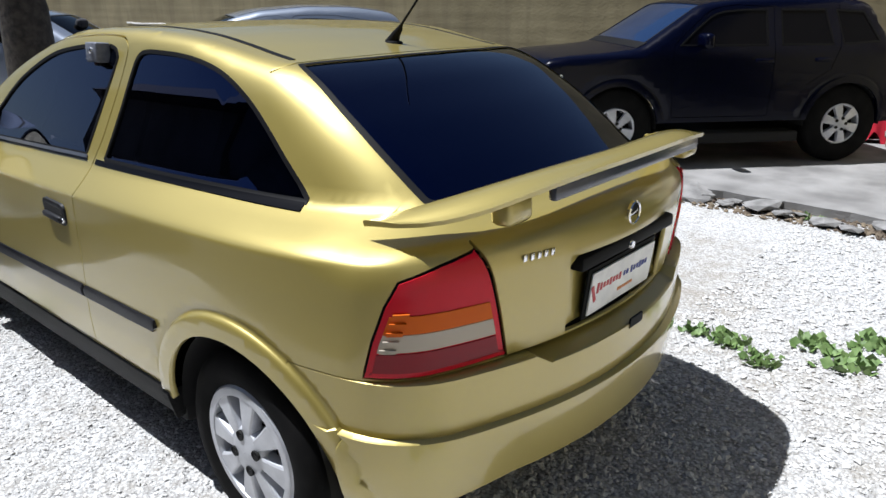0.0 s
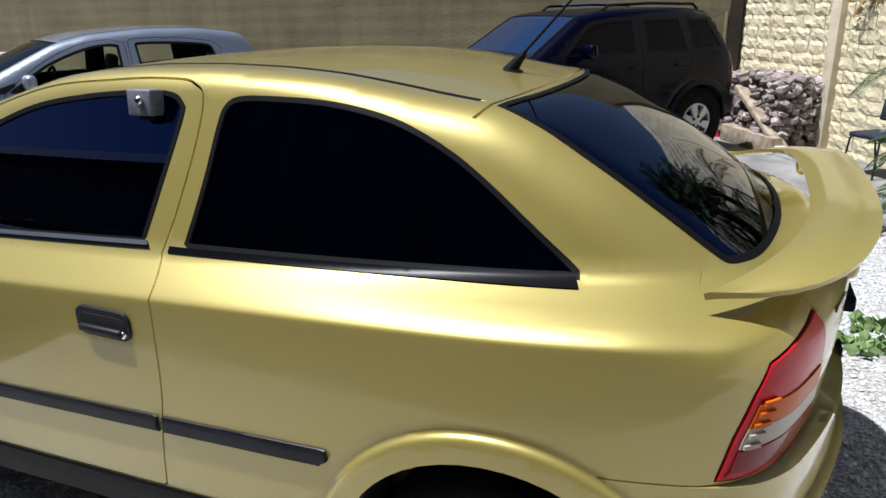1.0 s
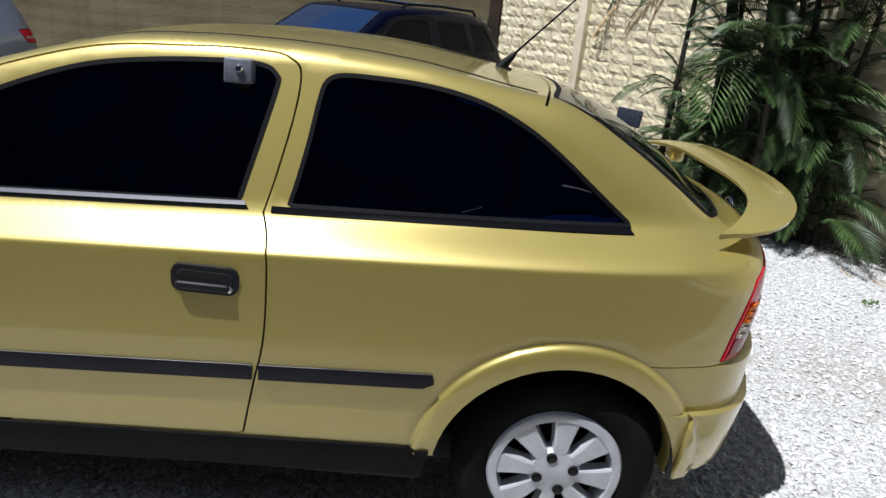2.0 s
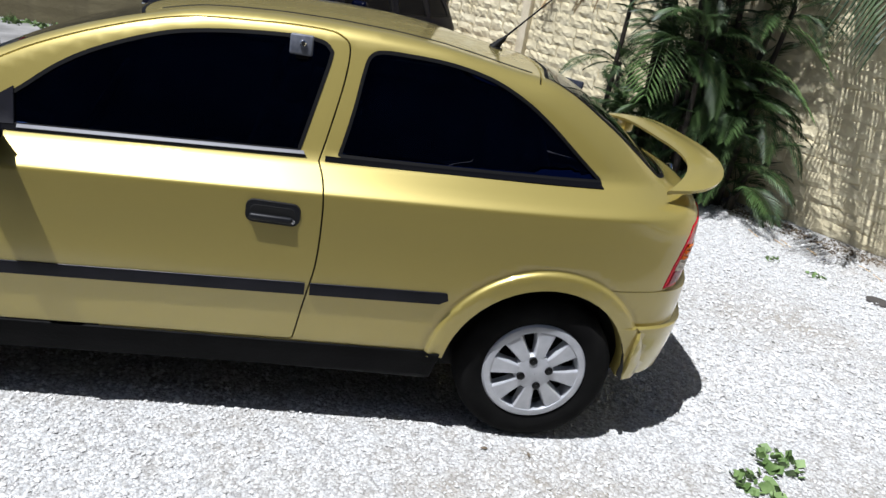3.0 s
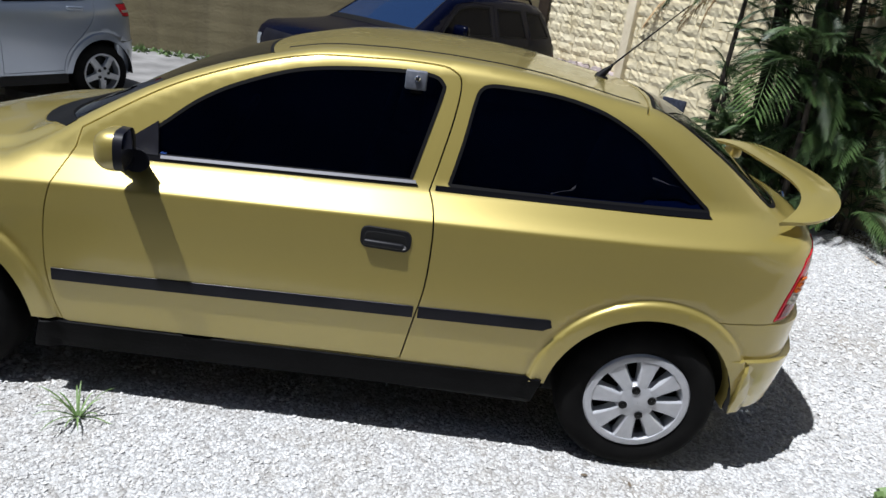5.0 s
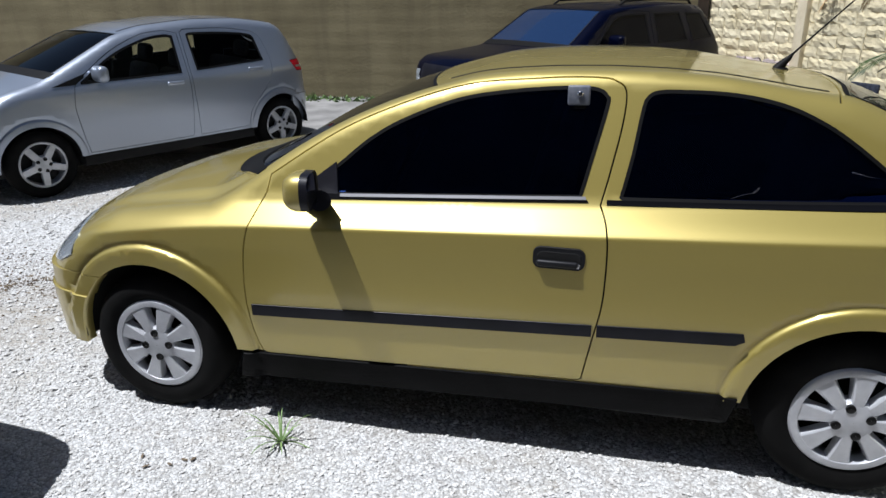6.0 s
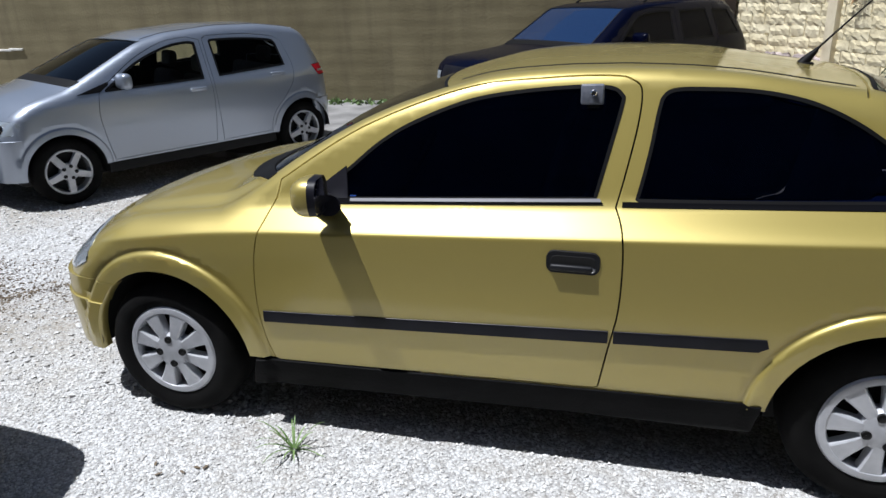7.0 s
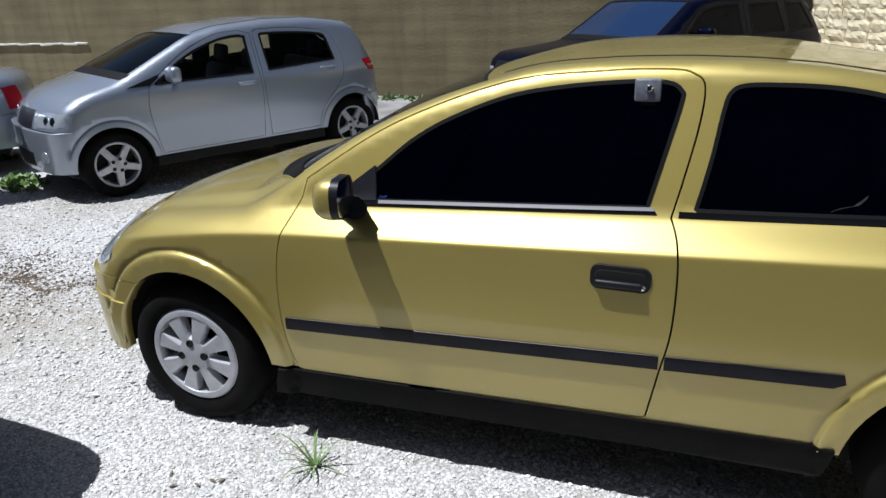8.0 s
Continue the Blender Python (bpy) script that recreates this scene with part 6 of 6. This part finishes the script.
def leaf_on(tree, mesh, place, heading, pitch=0.0, roll=0.0, size=1.0):
    """A frond of a palm, growing from place towards a compass heading in degrees."""
    ob = new("frond", mesh)
    ob.parent = tree
    ob.matrix_local = Matrix.Translation(Vector(place) - tree.matrix_world.translation) @ Euler((0, 0, radians(heading))).to_matrix().to_4x4() @ Euler((radians(roll), radians(-pitch), 0)).to_matrix().to_4x4() @ Matrix.Scale(size, 4)
    return ob


def palm(x, y, stems, label, seed, fronds=7, heights=(0.8, 2.2), dry=0, size=(0.8, 1.0), spread=0.30, lean_to=None, leaves=None, pitch=(-20, 70)):
    rng = random.Random(seed)
    g = tagged(new("palm_tree"), label, "palm", group="palms along the wall")
    g.matrix_world = pose(x, y, 0)
    for i in range(stems):
        a = rng.uniform(0, 6.3)
        r = rng.uniform(0.0, spread)
        h = rng.uniform(*heights)
        lean = Vector((*lean_to, 0)) if lean_to else Vector((math.cos(a), math.sin(a), 0)) * h * rng.uniform(0.03, 0.16)
        foot = Vector((r * math.cos(a), r * math.sin(a), -0.02))
        crown = foot + lean + Vector((0, 0, h))
        part("stem", sweep([foot, foot + lean * 0.35 + Vector((0, 0, h * 0.5)), crown], [0.032, 0.026, 0.020], 8), BARK, g)
        for k in range(fronds):
            mesh = YELLOWED[0] if k < dry else (leaves or GREEN)[(i + k) % len(leaves or GREEN)]
            tilt = rng.uniform(-30, 0) if k < dry else rng.uniform(*pitch)
            leaf_on(g, mesh, g.matrix_world.translation + crown - Vector((0, 0, 0.10 * rng.random())), 360 * (k + rng.uniform(-0.35, 0.35)) / fronds + 40 * i, tilt, rng.uniform(-15, 15), rng.uniform(*size))
    return g


def by_wall(s, r):
    """A place s along the lit wall from its near end and r out from it."""
    return tuple((WALL_M @ Vector((s, r, 0))).xy)


clump = palm(*by_wall(1.98, 0.46), 18, "dense clump of dark green feather palms growing by the wall", 41, 10, (0.3, 1.9), 0, (0.44, 0.62), 0.36)
palm(*by_wall(2.45, 0.50), 8, "green feather palms crowding in front of the wall", 44, 9, (0.4, 1.6), 0, (0.42, 0.58), 0.24)
palm(*by_wall(2.82, 0.60), 9, "low green feather palms spreading in front of the wall", 42, 9, (0.35, 1.1), 0, (0.34, 0.48), 0.24)
palm(*by_wall(1.60, 0.34), 3, "young feather palms with fronds brushing the sunlit wall", 46, 6, (0.15, 0.6), 0, (0.5, 0.65), 0.15)
# two tall groups added, crowns above the view, to shade the palms below
tall = palm(*by_wall(1.98, 0.36), 8, "tall feather palms that shade the clump below them", 45, 13, (2.1, 2.9), 1, (0.46, 0.62), 0.24, (-0.40, -0.25))
palm(*by_wall(2.66, 0.30), 4, "tall feather palms with small crowns over the low ones", 48, 12, (2.1, 2.7), 0, (0.34, 0.46), 0.16, (-0.36, -0.22))
slim = palm(1.68, 4.69, 1, "slender palm stem with drying fronds", 43, 6, (1.95, 2.0), 2, (0.34, 0.42), 0.0, (0.03, 0.0))
rng = random.Random(47)
for i in range(8):
    leaf_on(tall, LONG[i % 2], (*by_wall(1.62 + rng.uniform(-0.2, 0.1), 0.40), rng.uniform(2.45, 2.85)), w_ang + 180 + rng.uniform(-38, 38), rng.uniform(-5, 25), rng.uniform(-15, 15), rng.uniform(0.85, 1.1))
for mesh, heading, tilt, size in ((GREEN[1], 168, -12, 0.62), (YELLOWED[0], 152, -22, 0.66), (YELLOWED[0], 176, -30, 0.55), (GREEN[0], 200, -20, 0.55)):
    leaf_on(slim, mesh, (1.71, 4.69, 1.98), heading, tilt, 20, size)
leaf_on(clump, HERO, (1.94, 4.20, 1.32), 242, 0, 0, 0.85)
leaf_on(clump, ARCHED, (2.42, 3.95, 1.62), -48, 8, -25, 0.75)
leaf_on(clump, ARCHED, (2.36, 3.92, 1.26), -45, 8, -25, 0.75)
leaf_on(clump, YELLOWED[0], (2.15, 4.05, 1.20), -70, -5, 30, 0.32)
dry = tagged(new("dry_frond", YELLOWED[0]), "dry brown palm frond hanging over the fence post", "frond")
dry.matrix_world = Matrix.LocRotScale((2.05, 6.55, 1.98), Euler((0.1, 0.25, 2.9)), (0.85, 0.95, 0.85))


# ---- weeds, litter and drain cover ----
def weed(x, y, size, label, seed, blades=26, broad=False):
    rng = random.Random(seed)
    bm = bmesh.new()
    for i in range(blades):
        a = rng.uniform(0, 6.28)
        tilt = rng.uniform(0.15, 1.25)
        ln = size * rng.uniform(0.5, 1.05)
        w = (0.35 if broad else 0.016) * ln * rng.uniform(0.6, 1.0)
        o = Vector((rng.uniform(-1, 1), rng.uniform(-1, 1), 0)) * size * (0.9 if broad else 0.08)
        d = Vector((math.cos(a) * math.sin(tilt), math.sin(a) * math.sin(tilt), math.cos(tilt)))
        s = Vector((-math.sin(a), math.cos(a), 0)) * w
        mid, tip = o + d * ln * 0.55, o + d * ln + Vector((0, 0, -ln * 0.25 * tilt))
        if broad:
            ln *= 0.55
            mid, tip = o + d * ln * 0.5, o + d * ln
        v = [bm.verts.new(p) for p in (o - s * 0.2, o + s * 0.2, mid + s, tip, mid - s)]
        bm.faces.new(v)
    return tagged_weed(bm, x, y, label)


def tagged_weed(bm, x, y, label):
    ob = tagged(part("weed", bm, WEED, None, smooth=False), label, "weed", kind="stuff")
    ob.matrix_world = pose(x, y, 0.004)
    return ob


bm = bmesh.new()
rng = random.Random(51)
for i in range(15):
    a, ln, lift = 6.28 * (i + rng.uniform(-0.3, 0.3)) / 15 * 2, rng.uniform(0.11, 0.24), rng.uniform(0.35, 1.9)
    out, across = Vector((math.cos(a), math.sin(a), 0)), Vector((-math.sin(a), math.cos(a), 0))
    pairs = []
    for k in range(6):
        t = k / 5
        p = out * (0.008 + ln * t * (1 - 0.1 * t)) / (1 + 0.3 * lift) + Vector((0, 0, max(0.004, ln * (lift * t * 0.62 - (0.35 + 0.12 * lift) * t * t))))
        w = 0.0042 * (1 - t) ** 0.5 + 0.0004
        pairs.append((bm.verts.new(p - across * w), bm.verts.new(p + across * w)))
    for (a0, a1), (b0, b1) in zip(pairs, pairs[1:]):
        bm.faces.new((a0, a1, b1, b0))
tagged_weed(bm, -2.022, -0.11, "tuft of thin green grass growing in the gravel")
for i, (x, y, s, n) in enumerate(((0.45, 2.18, 0.08, 55), (0.60, 2.17, 0.08, 70), (0.76, 2.08, 0.08, 50), (0.90, 2.38, 0.09, 50), (1.05, 2.28, 0.11, 60), (1.13, 2.55, 0.11, 60), (1.35, 2.45, 0.11, 60), (1.08, -0.02, 0.09, 45), (0.90, -0.17, 0.09, 45), (2.48, 2.47, 0.06, 24), (2.68, 2.22, 0.06, 20), (0.35, 4.45, 0.08, 40), (-7.0, 2.85, 0.20, 90), (-6.7, 2.72, 0.16, 60), (-8.2, 3.6, 0.2, 80))):
    weed(x, y, s, "low green leafy weed growing in the gravel", 60 + i, n, True)
for i in range(16):
    weed(-5.9 + 0.16 * i, 8.15 + 0.05 * math.sin(i * 2.1), 0.24, "green weeds at the foot of the wall", 90 + i, 34, i % 3 > 0)
cover_d = tagged(part("drain_cover", lathe([(0.085, 0.0), (0.08, 0.012), (0.06, 0.010), (0.001, 0.012)], 28, axis="Z"), IRON, None), "small dark round drain cover in the gravel", "drain cover")
cover_d.matrix_world = pose(2.93, 1.86, 0.0)
rng = random.Random(77)
for i in range(7):
    t = i / 6
    ob = tagged(new("fallen_frond", YELLOWED[0]), "dry brown palm frond lying on the gravel", "frond", group="fallen fronds")
    ob.matrix_world = Matrix.LocRotScale((2.55 + 0.75 * t + rng.uniform(-0.1, 0.1), 3.15 - 0.75 * t + rng.uniform(-0.15, 0.15), 0.03), Euler((0, 0.35, rng.uniform(-1.2, -0.5))), (0.55, 0.55, 0.25))
for i, (x, y) in enumerate(((-2.33, -0.294), (-2.30, -0.285), (-2.37, -0.33), (-2.45, -0.36), (-2.5, -0.31), (-0.15, -0.06), (0.02, -0.08))):
    ob = tagged(new("dead_leaf", stone_mesh(200 + i, EARTH, "dead_leaf", 0.25)), "small dark dried leaf on the gravel", "leaf", group="dead leaves")
    ob.matrix_world = Matrix.LocRotScale((x, y, 0.008), Euler((0.2, 0.1, i * 1.3)), (0.03, 0.014, 0.02))

# tree by the saloon
trunk_g = tagged(new("tree"), "dark tree trunk in front of the parked saloon", "tree")
trunk_g.matrix_world = pose(-7.0, 2.12, 0)
part("trunk", sweep([(0, 0, -0.05), (0.01, 0, 0.5), (0.0, 0.02, 1.4), (-0.25, -0.08, 2.6), (-1.7, -0.65, 3.8)], [0.32, 0.26, 0.24, 0.22, 0.16], 14), BARK, trunk_g)
bm = bmesh.new()
rng = random.Random(8)
for i in range(2600):
    a, r, h = rng.uniform(0, 6.28), 1.25 * rng.random() ** 0.5, rng.uniform(-1, 1)
    rr = r * math.sqrt(max(0.05, 1 - h * h))
    c = Vector((rr * math.cos(a) - 3.0, rr * math.sin(a) - 1.2, 4.7 + 0.8 * h + 0.3 * noise.noise(Vector((a, r, h)))))
    q = Euler((rng.uniform(0, 6), rng.uniform(0, 6), 0)).to_matrix()
    s = rng.uniform(0.05, 0.1)
    bm.faces.new([bm.verts.new(c + q @ Vector(p)) for p in ((-s, 0, 0), (0, -s * 0.4, 0), (s, 0, 0), (0, s * 0.4, 0))])
part("crown", bm, FOLIAGE, trunk_g, smooth=False)
for i in range(5):
    a = i * 1.26
    part("limb", sweep([(-1.6, -0.6, 3.7), (-2.4 + 0.4 * math.cos(a), 0.4 * math.sin(a) - 0.9, 4.2), (-3.0 + 0.9 * math.cos(a), 0.9 * math.sin(a) - 1.2, 4.6)], [0.08, 0.05, 0.02], 8), BARK, trunk_g)

# plain houses across the lot, behind the walk
def house(x, y, w, d, h, ridge, label):
    g = tagged(new("house"), label, "house")
    g.matrix_world = pose(x, y, 0)
    part("wall", box((w, d, h), Matrix.Translation((0, 0, h / 2))), HOUSE, g, smooth=False)
    bm = bmesh.new()
    a, b = w / 2 + 0.4, d / 2 + 0.5
    v = [bm.verts.new(q) for q in ((-a, b, h - 0.05), (a, b, h - 0.05), (a, 0, ridge), (-a, 0, ridge), (-a, -b, h - 0.05), (a, -b, h - 0.05))]
    for f in ((0, 1, 2, 3), (3, 2, 5, 4), (0, 3, 4), (1, 5, 2), (0, 4, 5, 1)):
        bm.faces.new([v[k] for k in f])
    part("roof", bm, ROOFTILE, g, smooth=False)


house(0.4, -9.6, 17.0, 5.0, 8.0, 9.5, "plain two-storey house with a tiled roof across the lot")
house(-14.5, -10.2, 11.0, 5.0, 5.2, 7.0, "plain low house with a tiled gable roof across the lot")
slab("wall_west", -24.2, -24, -14, 8.6, -0.1, 3.0, PLASTER, "plain plastered boundary wall", "wall")
slab("wall_south", -24, 12, -14.2, -14, -0.1, 3.0, PLASTER, "plain plastered boundary wall", "wall")

# loose gravel, finer than can be counted
def gravel(name, n, x0, x1, y0, y1, s0, s1, mat, seed, thinning=False):
    r = np.random.RandomState(seed)
    base = np.array([(1, 0, 0), (-1, 0, 0), (0, 1, 0), (0, -1, 0), (0, 0, 1), (0, 0, -1)], float)
    faces = np.array([(0, 2, 4), (2, 1, 4), (1, 3, 4), (3, 0, 4), (2, 0, 5), (1, 2, 5), (3, 1, 5), (0, 3, 5)])
    c = np.stack((r.uniform(x0, x1, n), r.uniform(y0, y1, n), np.zeros(n)), 1)
    if thinning:
        c[:, 0], c[:, 1] = r.normal((x0 + x1) / 2, (x1 - x0) / 4, n), r.normal((y0 + y1) / 2, (y1 - y0) / 4, n)
        patchy = np.array([noise.noise(Vector((x * 3.0, y * 3.0, seed))) for x, y in c[:, :2]])
        c[:, 1] += 0.22 * patchy
    s = s0 + (s1 - s0) * r.random_sample(n) ** 3
    c[:, 2] = s * 0.25
    v = base[None] * r.uniform(0.6, 1.15, (n, 6, 1)) * s[:, None, None]
    v[:, :, 2] *= 0.6
    a = r.uniform(0, 6.28, n)
    ca, sa = np.cos(a)[:, None], np.sin(a)[:, None]
    b = r.uniform(-0.6, 0.6, n)
    x, y, z = v[:, :, 0], v[:, :, 1], v[:, :, 2]
    x, z = x * np.cos(b)[:, None] - z * np.sin(b)[:, None], x * np.sin(b)[:, None] + z * np.cos(b)[:, None]
    v = np.stack((x * ca - y * sa, x * sa + y * ca, z), 2) + c[:, None]
    f = faces[None] + 6 * np.arange(n)[:, None, None]
    me = bpy.data.meshes.new(name)
    me.from_pydata(v.reshape(-1, 3).tolist(), [], f.reshape(-1, 3).tolist())
    me.materials.append(mat)
    return tagged(new(name, me), "loose white limestone chippings", "gravel", kind="stuff")


gravel("loose_gravel", 42000, -3.6, 1.7, -1.1, 0.9, 0.004, 0.013, CHIP, 3)
gravel("loose_gravel", 26000, 0.3, 3.4, 0.2, 4.3, 0.006, 0.020, CHIP, 4)
gravel("loose_gravel", 16000, -7.5, -2.2, 0.0, 4.2, 0.006, 0.022, CHIP, 5)

litter = gravel("leaf_litter", 6500, -5.6, -3.9, 0.45, 1.45, 0.003, 0.012, EARTH, 6, True)
tagged(litter, "dark dried leaves and soil scattered on the gravel", "leaf litter", kind="stuff")
litter = gravel("leaf_litter", 3000, -0.4, 2.4, 0.02, 0.42, 0.004, 0.018, EARTH, 7, True)
litter.matrix_world = WALL_M
tagged(litter, "dark dried leaves and soil along the wall", "leaf litter", kind="stuff")
soil = gravel("loose_soil", 1500, -1.2, 2.2, 4.25, 4.62, 0.010, 0.04, EARTH, 8)
tagged(soil, "dark soil and rubble along the broken slab edge", "soil", kind="stuff")
rng = random.Random(21)
flat = [stone_mesh(400 + i, CONCRETE, "concrete_piece", 0.28) for i in range(5)]
for i in range(26):
    ob = tagged(new("concrete_piece", flat[i % 5]), "broken piece of grey concrete at the slab edge", "rubble", group="broken slab pieces")
    s = rng.uniform(0.10, 0.30)
    ob.matrix_world = Matrix.LocRotScale((-0.9 + 0.12 * i + rng.uniform(-0.05, 0.05), 4.40 + rng.uniform(-0.12, 0.12), 0.02 + 0.07 * s), Euler((rng.uniform(-0.2, 0.2), rng.uniform(-0.2, 0.2), rng.uniform(0, 6))), (s, s, s))

# blocks of the lit wall: the nearest as pieces, the rest joined
kinds = [rough_block(w, 0.121, 0.015, 300 + i) for i, w in enumerate([0.34] * 10 + [0.23] * 6)]
shapes = []
for verts, faces in kinds:
    me = bpy.data.meshes.new("block")
    me.from_pydata(verts, [], faces)
    me.materials.append(BLOCK)
    shapes.append(me)
rng = random.Random(9)
rest_v, rest_f, count = [], [], 0
for row in range(25):
    x = -1.3 + rng.uniform(0, 0.3)
    while x < w_len - 0.1:
        half = rng.random() < 0.35
        k = rng.randrange(10, 16) if half else rng.randrange(10)
        w = 0.23 if half else 0.34
        m = pose(x + w / 2, -0.045, 0.07 + 0.125 * row, rng.uniform(-2, 2), rng.uniform(-1.5, 1.5), 0)
        if 0.2 < x < 5.2 and row < 18 and count < 300:
            ob = new("block", shapes[k])
            ob.parent = wall_east
            ob.matrix_local = m
            count += 1
        else:
            o = len(rest_v)
            rest_v += [tuple(m @ Vector(v)) for v in kinds[k][0]]
            rest_f += [tuple(o + i for i in f) for f in kinds[k][1]]
        x += w + 0.008
rest = tagged(mesh_object("wall_blocks", rest_v, rest_f, BLOCK, wall_east, smooth=False), "rough yellow blocks", kind="stuff")
